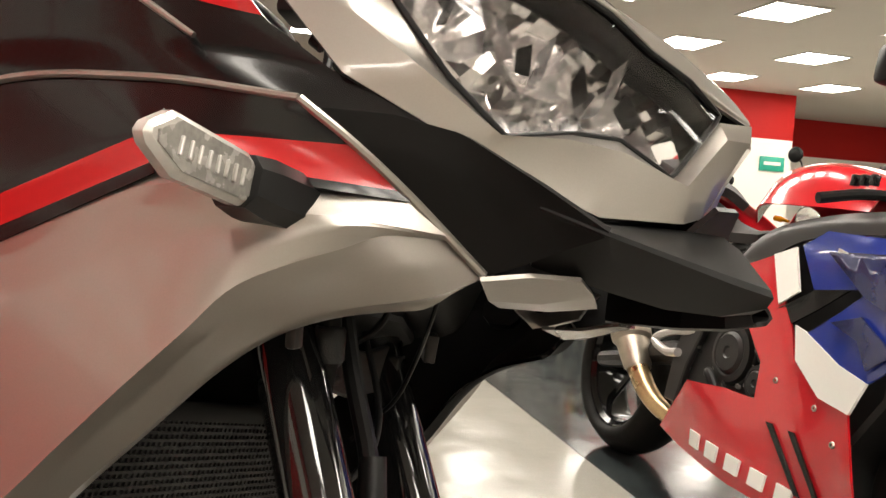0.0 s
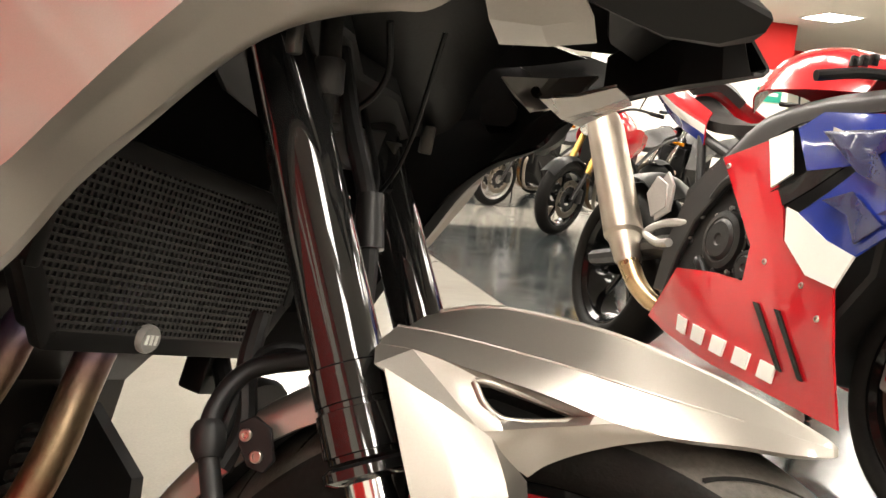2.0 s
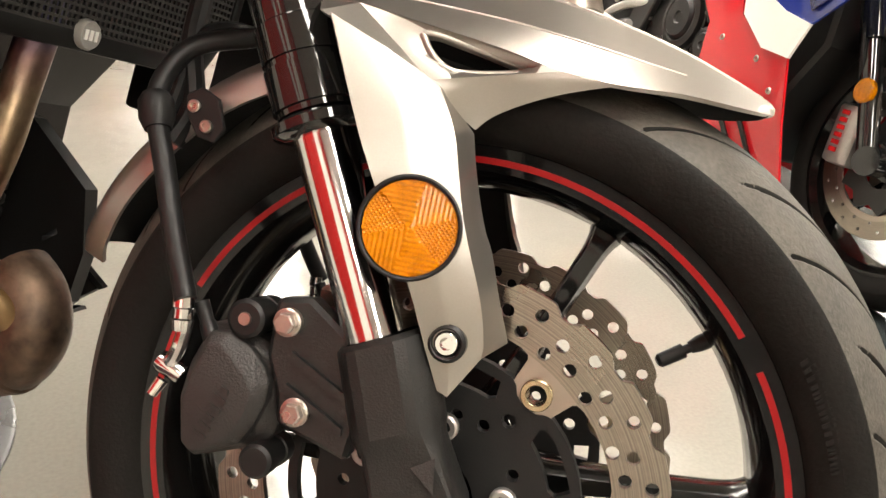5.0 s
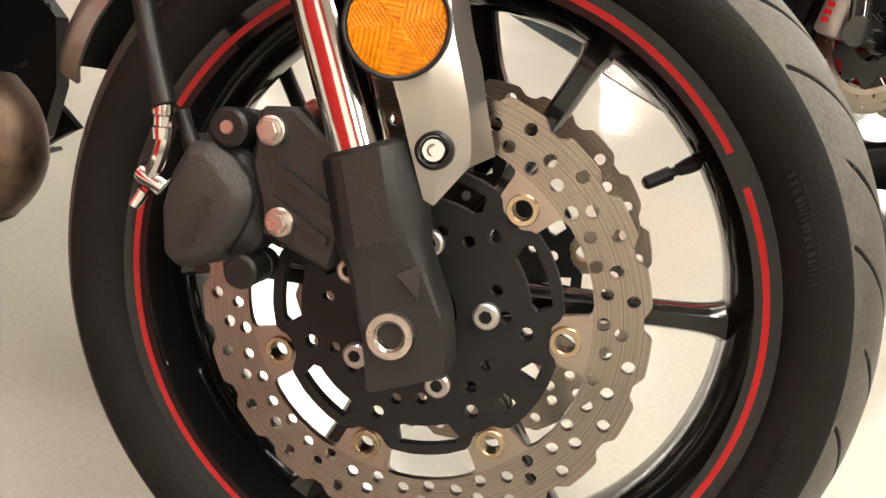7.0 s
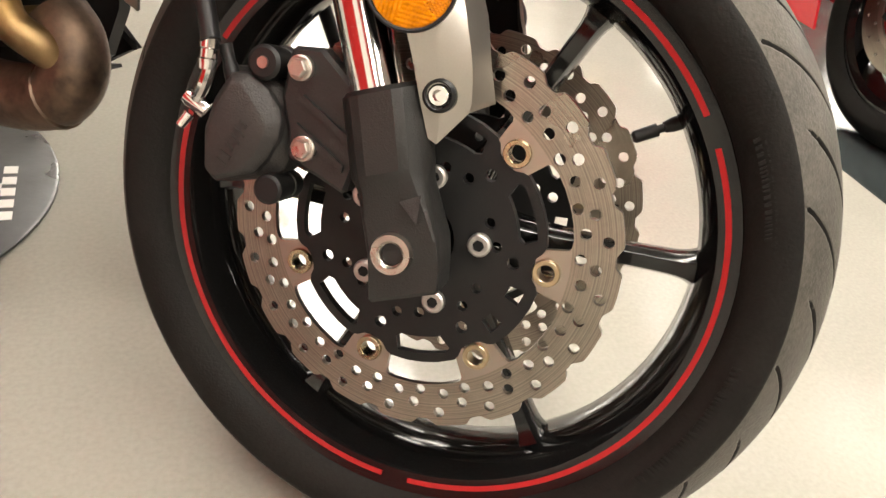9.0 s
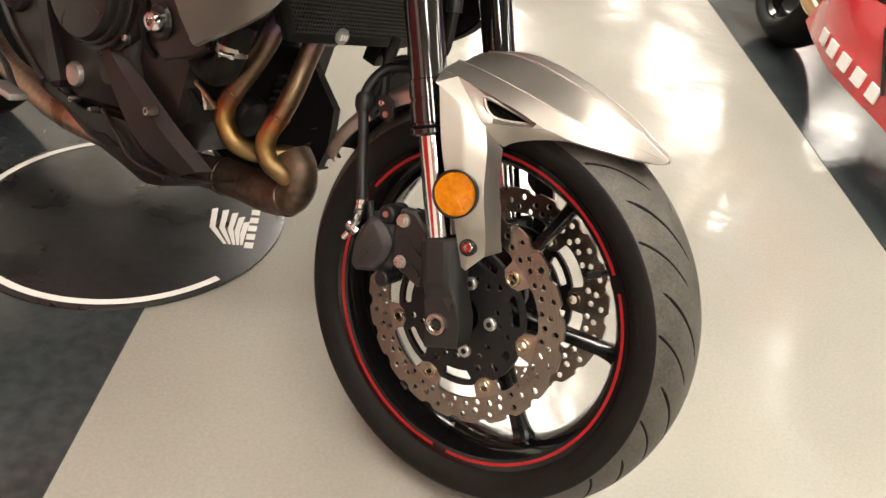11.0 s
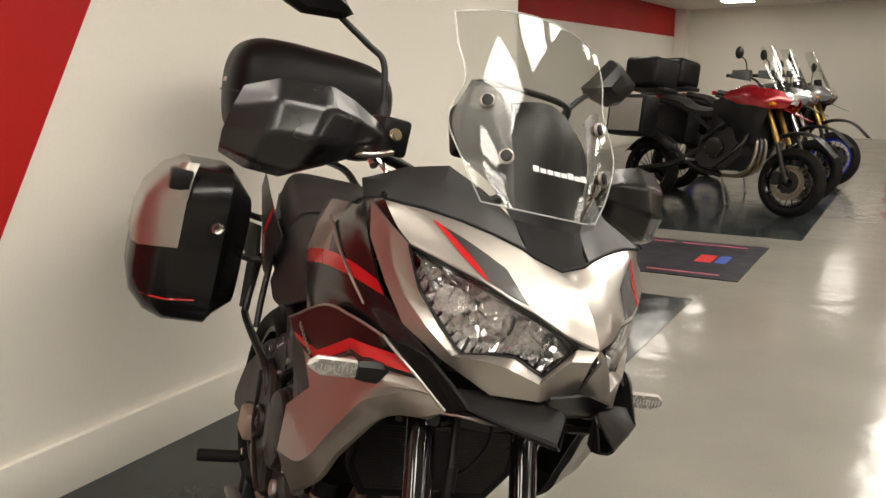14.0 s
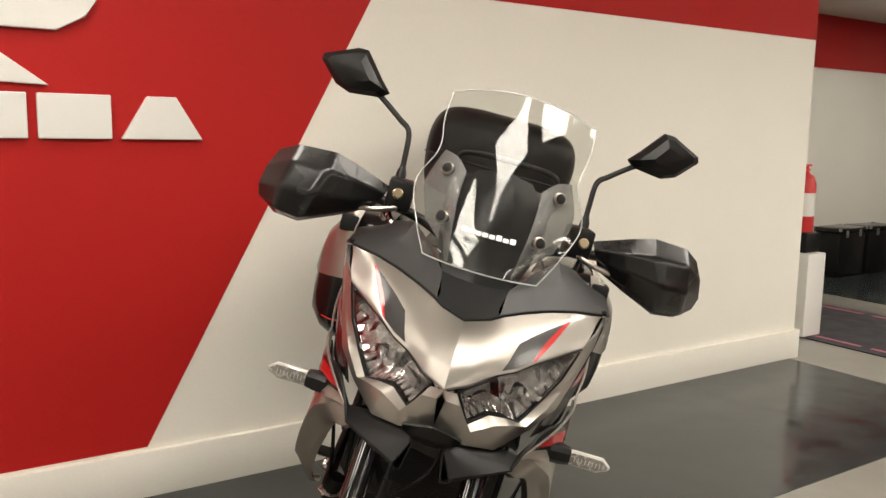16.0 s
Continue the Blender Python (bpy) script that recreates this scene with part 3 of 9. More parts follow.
def sport_grooves(n, hw):
    def g(th, y):
        q = abs(y) / hw
        out = np.zeros_like(th)
        per = math.tau / n
        for lo, hi, wdt, off in ((0.03, 0.80, 0.0088, 0.0), (0.30, 0.93, 0.0080, 0.48)):
            if lo <= q <= hi:
                f = (q - lo) / (hi - lo)
                w = wdt * min(1.0, 6 * f + 0.35, 6 * (1 - f) + 0.35)
                c = off * per + (0 if y > 0 else 0.5 * per)
                d = np.abs((th - c + per / 2) % per - per / 2)
                out = np.maximum(out, np.clip((w - d) / (0.35 * wdt) + 0.2, 0, 1))
        return out
    return g


def rim_mesh(bm, prof, n=96):
    """A turned rim round the y axis: prof holds (y, radius), closed."""
    rings = [[bm.verts.new((r * math.cos(k * math.tau / n), y, r * math.sin(k * math.tau / n))) for k in range(n)] for y, r in prof]
    for a, b in zip(rings, rings[1:] + rings[:1]):
        for k in range(n):
            bm.faces.new((a[k], a[(k + 1) % n], b[(k + 1) % n], b[k]))
    return bm


bm = bmesh.new()
rim_mesh(bm, [(-0.0495, 0.231), (-0.0525, 0.229), (-0.0505, 0.222), (-0.0485, 0.213), (-0.036, 0.206), (-0.016, 0.200), (0.016, 0.200), (0.036, 0.206), (0.0485, 0.213), (0.0505, 0.222), (0.0525, 0.229), (0.0495, 0.231), (0.03, 0.216), (-0.03, 0.216)])
turned(bm, (0, -0.058, 0), (0, 0.058, 0), ((0, 0.030), (0.1, 0.036), (0.5, 0.034), (0.9, 0.036), (1, 0.030)), 40)
wheel = part("front_wheel", bm, RIMBLACK, bike, "gloss black six-spoke cast wheel with a red rim stripe", HUB, 40)
for k in range(6):
    a = radians(7.5 + 60 * k)
    c, s = math.cos(a), math.sin(a)
    t = Vector((-s, 0, c))
    d = Vector((c, 0, s))
    rows = []
    bm = bmesh.new()
    for r, hw, hd in ((0.030, 0.018, 0.026), (0.07, 0.0110, 0.021), (0.12, 0.0082, 0.016), (0.165, 0.0080, 0.015), (0.190, 0.0090, 0.017), (0.203, 0.0135, 0.021)):
        rows.append([d * r + t * (hw * x) + Vector((0, hd * y, 0)) for x, y in ((-1, -0.55), (-0.62, -1), (0.62, -1), (1, -0.55), (1, 0.55), (0.62, 1), (-0.62, 1), (-1, 0.55))])
    cols = [spline([rw[i] for rw in rows], 14) for i in range(8)]
    grid(bm, [[cols[i][j] for i in range(8)] for j in range(14)], closed=True)
    part("spoke", bm, RIMBLACK, wheel, angle=40)

me = tyre_mesh(tyre_section(0.0660, 0.2285, 0.2955, 90, 2.4), sport_grooves(15, 0.066), 1500, 0.006, 0.066)
me.materials.append(RUBBER)
me.materials.append(TREAD)
me.polygons.foreach_set("use_smooth", [True] * len(me.polygons))
nth_, mi = 1500, []
sec_ = tyre_section(0.0660, 0.2285, 0.2955, 90, 2.4)
# groove faces take the darker rubber, which paints in their shade
for j in range(len(sec_) - 1):
    gr = sport_grooves(15, 0.066)(np.arange(nth_) * math.tau / nth_, (sec_[j][0] + sec_[j + 1][0]) / 2)
    mi += [1 if sec_[j][2] and abs(sec_[j][0]) < 0.0630 and g < 0.3 else 0 for g in gr]
me.polygons.foreach_set("material_index", mi)
ob = new("tyre", me)
ob.parent = wheel
tagged(ob, "worn black sport touring tyre with curved grooves")

# raised writing on the sidewall: unreadable strokes
bm = bmesh.new()
random.seed(4)
for a_0, a_1, r0, r1 in ((18, 34, 0.242, 0.2465), (16, 33, 0.2485, 0.2515), (-32, -4, 0.242, 0.251)):
    a = a_0
    while a < a_1:
        w = random.uniform(0.5, 1.3)
        y0 = -0.0642
        p = [Vector((r * math.cos(radians(b)), y0, r * math.sin(radians(b)))) for r, b in ((r0, a), (r0, a + w * 0.5), (r1, a + w * 0.5 + 0.25), (r1, a + 0.25))]
        vs = [bm.verts.new(x) for x in p] + [bm.verts.new(x + Vector((0, -0.0008, 0))) for x in p]
        for q in ((4, 5, 6, 7), (0, 1, 5, 4), (1, 2, 6, 5), (2, 3, 7, 6), (3, 0, 4, 7)):
            bm.faces.new([vs[i] for i in q])
        a += w
part("sidewall_marking", bm, RUBBER, wheel, kind="stuff")

# red rim stripe in two arcs on each side
for s in (-1, 1):
    for a0, a1 in ((39.7, 153.7), (159.7, 273.7), (279.7, 393.7)):
        bm = bmesh.new()
        rows = [[Vector((r * math.cos(a), s * y, r * math.sin(a))) for a in np.linspace(radians(a0), radians(a1), 70)] for r, y in ((0.2177, 0.0500), (0.2218, 0.0511))]
        grid(bm, rows, 0.0004)
        part("rim_stripe", bm, RIMRED, wheel, "red rim stripe")
bm = bmesh.new()
va = radians(39.3)
vd = Vector((math.cos(va), 0, math.sin(va)))
turned(bm, vd * 0.203, vd * 0.169 + Vector((-0.006, -0.012, 0)), ((0, 0.006), (0.25, 0.0055), (0.4, 0.0042), (0.41, 0.0032), (0.52, 0.0032), (0.53, 0.0052), (0.95, 0.0048), (1, 0.003)), 16)
part("valve", bm, BLACKPL, wheel, "black tyre valve with a cap")


def brake_disc(parent, s, off, B0=6.5, R=0.1525, nh=7):
    """A petal brake disc with drilled holes, its black carrier, bobbins and screws on one side of a wheel."""
    k0 = R / 0.153
    out, step = [], math.tau / nh
    n = 20
    for k in range(nh * 3 * n):
        a = radians(B0 + 4) + k * math.tau / (nh * 3 * n)
        ph = (k % n) / n
        dip = min(1.0, max(0.0, (ph - 0.02) / 0.10)) * min(1.0, max(0.0, (0.46 - ph) / 0.16))
        out.append(((R - 0.0052 * dip) * math.cos(a), (R - 0.0052 * dip) * math.sin(a)))
    inner = []
    for j in range(nh):
        c = radians(B0) + j * step
        for f, r in ((-0.5, 0.1185), (-0.38, 0.1185), (-0.26, 0.1180), (-0.205, 0.1165), (-0.19, 0.1140), (-0.185, 0.0975), (-0.15, 0.0930), (-0.08, 0.0915), (0.08, 0.0915), (0.15, 0.0930), (0.185, 0.0975), (0.19, 0.1140), (0.205, 0.1165), (0.26, 0.1180), (0.38, 0.1185)):
            inner.append((r * k0 * math.cos(c + f * step), r * k0 * math.sin(c + f * step)))
    holes = [inner]
    for j in range(nh):
        c = radians(B0) + j * step
        holes.append(ring_pts(0.0078 * k0, 14, cx=0.1010 * k0 * math.cos(c), cy=0.1010 * k0 * math.sin(c)))
        for q in range(3):
            for f, r in ((-0.16, 0.1230), (-0.05, 0.1420), (0.00, 0.1265), (0.115, 0.1345), (0.165, 0.1232)):
                a = c + (f + q / 3 - 0.36) * step
                holes.append(ring_pts(0.0044 * k0, 10, cx=r * k0 * math.cos(a), cy=r * k0 * math.sin(a)))
    holes = [h for i, h in enumerate(holes) if i == 0 or all((h[0][0] - g[0][0]) ** 2 + (h[0][1] - g[0][1]) ** 2 > 0.0092 ** 2 or len(h) != len(g) for g in holes[1:i])]
    m = Matrix.Translation((0, s * off + 0.0025, 0)) @ XZ
    d = part("brake_disc", prism(bmesh.new(), out, 0.005, m, holes=holes), DISCM, parent, "drilled petal steel brake disc", angle=25)
    cout = []
    for j in range(nh):
        c = radians(B0) + j * step
        for f, r in ((-0.5, 0.0995), (-0.36, 0.0995), (-0.20, 0.0990), (-0.15, 0.0965), (-0.10, 0.0920), (-0.05, 0.0905), (0.05, 0.0905), (0.10, 0.0920), (0.15, 0.0965), (0.20, 0.0990), (0.36, 0.0995)):
            cout.append((r * k0 * math.cos(c + f * step), r * k0 * math.sin(c + f * step)))
    ch = [ring_pts(0.030 * k0, 28)]
    for j in range(nh):
        c = radians(B0) + (j + 0.5) * step
        if j != 6:
            a0, a1 = c - 0.25, c + 0.25
            ch.append(ring_pts(0.0925 * k0, 10, a0 + 0.03, a1 - 0.03) + ring_pts(0.0895 * k0, 2, a1, a1 + 0.01) + ring_pts(0.0785 * k0, 10, a1 - 0.05, a0 + 0.05) + ring_pts(0.0825 * k0, 2, a0 - 0.01, a0))
        else:
            for e in (-0.17, 0.17):
                ch.append(ring_pts(0.0905 * k0, 5, c + e - 0.07, c + e + 0.07) + ring_pts(0.079 * k0, 5, c + e + 0.06, c + e - 0.06))
        b = radians(B0) + j * step
        ch.append(ring_pts(0.0048 * k0, 10, cx=0.076 * k0 * math.cos(b), cy=0.076 * k0 * math.sin(b)))
        ch.append(ring_pts(0.0042 * k0, 10, cx=0.062 * k0 * math.cos(b + 0.14), cy=0.062 * k0 * math.sin(b + 0.14)))
        ch.append(ring_pts(0.0042 * k0, 10, cx=0.059 * k0 * math.cos(b + 0.44), cy=0.059 * k0 * math.sin(b + 0.44)))
    m2 = Matrix.Translation((0, s * off + 0.0035, 0)) @ XZ
    part("disc_carrier", prism(bmesh.new(), cout, 0.007, m2, holes=ch), CARRIER, parent, "black disc carrier", angle=25)
    for j in range(nh):
        a = radians(B0) + j * step
        bm = bmesh.new()
        p = Vector((0.1010 * k0 * math.cos(a), s * off, 0.1010 * k0 * math.sin(a)))
        ax = Vector((0, s, 0))
        rows = [[p + ax * y + Vector((r * math.cos(k * math.tau / 20), 0, r * math.sin(k * math.tau / 20))) for k in range(20)] for y, r in ((-0.006, 0.0062), (-0.006, 0.0102), (0.0058, 0.0102), (0.0065, 0.0096), (0.0065, 0.0068), (0.0058, 0.0062), (-0.006, 0.0062))]
        part("bobbin", grid(bm, rows, closed=True), BRASS, parent)
    for j in range(5):
        a = radians(13.3 + 72 * j)
        bm = hexbolt(bmesh.new(), (0.050 * k0 * math.cos(a), s * (off + 0.0035), 0.050 * k0 * math.sin(a)), (0, s, 0), 0.0088, 0.006)
        part("disc_screw", bm, ALLOY, parent)
        # black disc laid in the socket stands in for its shade
        c = Vector((0.050 * k0 * math.cos(a), s * (off + 0.0087), 0.050 * k0 * math.sin(a)))
        part("socket_shade", turned(bmesh.new(), c, c + Vector((0, s * 0.0006, 0)), ((0, 0.0043), (1, 0.0043)), 6), DEEPBLK, parent)
    return d


brake_disc(wheel, -1, 0.0690, 4.05)
brake_disc(wheel, 1, 0.0735, 20.0)

# fork legs
def fork_x(z):
    return 0.004 - 0.495 * (z - AX)


def fork_leg(s):
    y = s * 0.110
    def P(z, dx=0.0, dy=0.0):
        return Vector((fork_x(z) + dx, y + dy, z))
    bm = bmesh.new()
    turned(bm, P(0.90), P(0.576), ((0, 0.0245), (1, 0.0245)), 40)
    turned(bm, P(0.576), P(0.524), ((0, 0.0245), (0.02, 0.0262), (0.40, 0.0262), (0.41, 0.0250), (0.47, 0.0250), (0.48, 0.0268), (0.93, 0.0272), (0.94, 0.0250), (1, 0.0250)), 40)
    turned(bm, P(0.522), P(0.512), ((0, 0.027), (0.2, 0.0305), (0.7, 0.0305), (1, 0.024)), 40)
    leg = part("fork_leg", bm, FORKBLACK, bike, "gloss black upside-down fork leg", FRONT)
    part("stanchion", turned(bmesh.new(), P(0.516), P(0.37), ((0, 0.0190), (1, 0.0190)), 40), CHROME, leg, "polished chrome inner tube")
    bm = bmesh.new()
    # centre in x and z, half width across the fork, half depth outwards, squareness
    rows = []
    ux = Vector((0.896, 0, 0.443))
    for x, z, rx, ry, q in ((-0.0428, 0.3985, 0.0270, 0.0270, 2), (-0.0414, 0.3955, 0.0302, 0.0302, 2), (-0.0400, 0.3922, 0.0305, 0.0305, 2), (-0.0225, 0.3455, 0.0305, 0.0305, 2), (-0.0212, 0.3425, 0.0290, 0.0290, 2.2), (-0.0172, 0.3360, 0.0260, 0.0262, 3), (-0.0085, 0.3190, 0.0258, 0.0245, 5),
                            (0.0020, 0.2990, 0.0264, 0.0235, 8), (0.0060, 0.2860, 0.0266, 0.0225, 9), (0.0110, 0.2655, 0.0262, 0.0215, 9), (0.0116, 0.2630, 0.0245, 0.0200, 9)):
        row = []
        for k in range(24):
            a = (k + 0.5) * math.tau / 24
            cx = math.copysign(abs(math.cos(a)) ** (2 / q), math.cos(a))
            cy = math.copysign(abs(math.sin(a)) ** (2 / q), math.sin(a))
            cy = max(-0.88, min(0.88, cy))
            row.append(Vector((x, y - s * 0.004 * (0.396 - z) / 0.16, z)) + ux * (rx * cx) + Vector((0, ry * cy, 0)))
        rows.append(row)
    grid(bm, rows, closed=True)
    bm.verts.ensure_lookup_table()
    bm.faces.new(list(bm.verts)[-24:])
    # gusset on the outer face
    gx = [Vector((-0.0070, y + s * 0.0225, 0.3300)), Vector((0.0060, y + s * 0.0205, 0.3385)), Vector((0.0095, y + s * 0.0255, 0.3190)), Vector((0.0040, y + s * 0.0120, 0.3290))]
    gv = [bm.verts.new(p) for p in gx]
    for t3 in ((0, 1, 3), (1, 2, 3), (2, 0, 3), (0, 2, 1)):
        bm.faces.new([gv[i] for i in t3])
    low = part("fork_bottom", bm, CASTGREY, leg, "dark cast fork bottom holding the axle", angle=20)
    ax = Vector((0, s, 0))
    c = Vector((-0.0030, y + s * 0.004, 0.2930))
    bm = bmesh.new()
    turned(bm, c, c + ax * 0.0205, ((0, 0.0148), (0.86, 0.0148), (1, 0.0140), (1, 0.0098), (0.93, 0.0088), (0.90, 0.0080), (0.05, 0.0078)), 24)
    part("axle_nut", bm, STEEL, leg, "steel axle end with a hexagon socket")
    bm = hexbolt(bmesh.new(), (0.026, y + s * 0.008, 0.2795), (0.85, s * 0.5, 0), 0.006, 0.006)
    part("pinch_bolt", bm, STEEL, leg)
    bm = bmesh.new()
    rows = [[P(z, math.cos(a) * 0.01925, math.sin(a) * 0.01925) for a in np.linspace(radians(s * 90 + s * 55), radians(s * 90 + s * 20 * (1 if z > 0.45 else 1.35)), 6)] for z in (0.513, 0.47, 0.43, 0.405)]
    grid(bm, rows)
    part("fork_stripe", bm, RED, leg, "red vertical sticker")
    return leg


fork_leg(-1)
fork_leg(1)


def caliper(s):
    """A floating brake caliper with its bracket, bolts, bleed nipple and banjo."""
    def Y(v):
        return s * v
    bm = bmesh.new()
    def W(x, y, z):
        return Vector((x, Y(y), z))
    # moulded body: outlines at growing distance from the wheel
    o1 = [(-0.156, 0.382), (-0.138, 0.384), (-0.118, 0.378), (-0.105, 0.374), (-0.099, 0.360), (-0.097, 0.343), (-0.102, 0.320), (-0.109, 0.311), (-0.147, 0.296), (-0.159, 0.304), (-0.166, 0.335), (-0.164, 0.360)]
    o2 = [(-0.152, 0.378), (-0.138, 0.381), (-0.124, 0.374), (-0.112, 0.364), (-0.107, 0.354), (-0.107, 0.342), (-0.113, 0.324), (-0.120, 0.312), (-0.147, 0.298), (-0.158, 0.305), (-0.164, 0.334), (-0.161, 0.357)]
    o3 = [(-0.149, 0.370), (-0.141, 0.372), (-0.133, 0.366), (-0.123, 0.357), (-0.117, 0.350), (-0.116, 0.342), (-0.121, 0.326), (-0.127, 0.314), (-0.148, 0.302), (-0.155, 0.307), (-0.160, 0.332), (-0.156, 0.351)]
    rows = [[W(x, yy, z) for x, z in oo] for yy, oo in ((0.078, o1), (0.106, o1), (0.112, o2), (0.117, o2), (0.1235, o3))]
    grid(bm, rows, closed=True)
    bm.verts.ensure_lookup_table()
    bm.faces.new(list(bm.verts)[-12:])
    bm.faces.new(list(bm.verts)[:12])
    bmesh.ops.bevel(bm, geom=list(bm.edges), offset=0.0016, segments=2, affect="EDGES", profile=0.5)
    cal = part("brake_caliper", bm, mat("black_caliper_%s" % ("r" if s < 0 else "l"), (0.022, 0.020, 0.019), 0.5, 0.2, 0, 0.2, 20, 300, 0.3, 600), bike, "black two-piston brake caliper", FRONT)
    for x, z, r in ((-0.129, 0.391, 0.0125), (-0.106, 0.305, 0.0110)):
        bm = bmesh.new()
        turned(bm, W(x, 0.080, z), W(x, 0.121, z), ((0, r), (0.3, r), (0.32, r * 0.9), (0.6, r * 0.9), (0.62, r), (0.95, r), (1, r * 0.8)), 24)
        part("slide_boot", bm, BLACKPL, cal, "black rubber slide boot")
    bm = bmesh.new()
    turned(bm, W(-0.129, 0.119, 0.391), W(-0.129, 0.1225, 0.391), ((0, 0.005), (1, 0.004)), 12)
    part("slide_pin", bm, STEEL, cal)
    bo = [(-0.112, 0.408), (-0.090, 0.412), (-0.060, 0.392), (-0.045, 0.36), (-0.050, 0.318), (-0.075, 0.325), (-0.098, 0.330), (-0.102, 0.350), (-0.112, 0.372)]
    bm = bmesh.new()
    prism(bm, bo, 0.020, Matrix.Translation((0, -0.098 if s < 0 else 0.118, 0)) @ XZ, 0.003)
    for z0 in (0.352, 0.372):
        prism(bm, [(-0.095, z0), (-0.055, z0 - 0.018), (-0.055, z0 - 0.013), (-0.095, z0 + 0.006)], 0.004, Matrix.Translation((0, -0.118 if s < 0 else 0.122, 0)) @ XZ)
    part("bracket", bm, CASTGREY, cal, "ribbed black caliper bracket")
    for x, z in ((-0.101, 0.395), (-0.086, 0.342)):
        bm = bmesh.new()
        turned(bm, W(x, 0.112, z), W(x, 0.124, z), ((0, 0.0105), (0.3, 0.0105), (0.31, 0.0090), (0.9, 0.0090), (1, 0.007)), 24)
        hexbolt(bm, W(x, 0.122, z), (0, s, 0), 0.0068, 0.008, False)
        part("mount_bolt", bm, STEEL, cal)
    bm = bmesh.new()
    turned(bm, W(-0.170, 0.108, 0.344), W(-0.186, 0.112, 0.352), ((0, 0.007), (0.8, 0.0075), (1, 0.006)), 16)
    tube(bm, [W(-0.178, 0.112, 0.350), W(-0.170, 0.120, 0.362), W(-0.167, 0.122, 0.378), W(-0.170, 0.122, 0.392)], 0.0048, 10, 14)
    turned(bm, W(-0.1685, 0.122, 0.375), W(-0.171, 0.122, 0.398), ((0, 0.0062), (0.3, 0.0072), (0.35, 0.006), (0.6, 0.006), (0.65, 0.0072), (1, 0.0068)), 14)
    turned(bm, W(-0.182, 0.110, 0.338), W(-0.186, 0.113, 0.328), ((0, 0.0045), (1, 0.0038)), 12)
    part("banjo_fitting", bm, CHROME, cal, "polished banjo fitting")
    bm = bmesh.new()
    turned(bm, W(-0.152, 0.112, 0.372), W(-0.164, 0.112, 0.394), ((0, 0.006), (0.4, 0.0055), (0.5, 0.0045), (1, 0.0052)), 12)
    part("bleed_nipple", bm, BLACKPL, cal, "black capped bleed nipple")
    bm = bmesh.new()
    tube(bm, [W(-0.168, 0.125, 0.395), W(-0.190, 0.114, 0.433), W(-0.211, 0.102, 0.472), W(-0.232, 0.090, 0.510), W(-0.236, 0.080, 0.535), W(-0.225, 0.066, 0.56), W(-0.19, 0.05, 0.575)], 0.0072, 12, 40)
    turned(bm, W(-0.226, 0.094, 0.497), W(-0.236, 0.088, 0.520), ((0, 0.009), (0.3, 0.012), (0.8, 0.012), (1, 0.009)), 14)
    part("brake_hose", bm, BLACKPL, cal, "black brake hose")
    # embossed maker's mark as short bars
    for k, w in enumerate((0.0095, 0.0095, 0.006, 0.0095, 0.0095, 0.006)):
        p = W(-0.1435 + 0.0022 * k, 0.1238, 0.3145 + 0.0062 * k)
        part("embossed_mark", box(bmesh.new(), (-w / 2, -0.0008, -0.0012), (w / 2, 0.0008, 0.0012), 0, 1, Matrix.Translation(p) @ pose(0, 0, 0, 0, 22, 0)), CASTGREY, cal)
    return cal


caliper(-1)
caliper(1)

# hose guide with its red-silver plate, behind the right leg
bm = bmesh.new()
prism(bm, [(-0.216, 0.524), (-0.205, 0.531), (-0.192, 0.525), (-0.184, 0.505), (-0.190, 0.495), (-0.203, 0.497), (-0.213, 0.510)], 0.004, Matrix.Translation((0, -0.080, 0)) @ XZ, 0.001)
guide = part("hose_guide", bm, BLACKPL, bike, "black hose guide plate with two screws", FRONT)
for x, z in ((-0.208, 0.517), (-0.197, 0.505)):
    part("guide_screw", hexbolt(bmesh.new(), (x, -0.084, z), (0, -1, 0), 0.0045, 0.003), STEEL, guide)
bm = bmesh.new()
tube(bm, [(-0.235, -0.07, 0.50), (-0.232, -0.065, 0.53), (-0.228, -0.06, 0.565), (-0.21, -0.04, 0.58), (-0.16, -0.01, 0.572), (-0.12, 0.03, 0.556)], 0.0055, 10, 24)
tube(bm, [(-0.228, -0.07, 0.49), (-0.222, -0.062, 0.52), (-0.232, -0.06, 0.56), (-0.236, -0.05, 0.60)], 0.008, 10, 14)
part("cable_loop", bm, BLACKPL, guide, "black cable loop")

# front mudguard: half sections from the crest outwards, creased along its ridges
MUDG = WHEELF @ Matrix.Translation((0, 0, -0.2974))


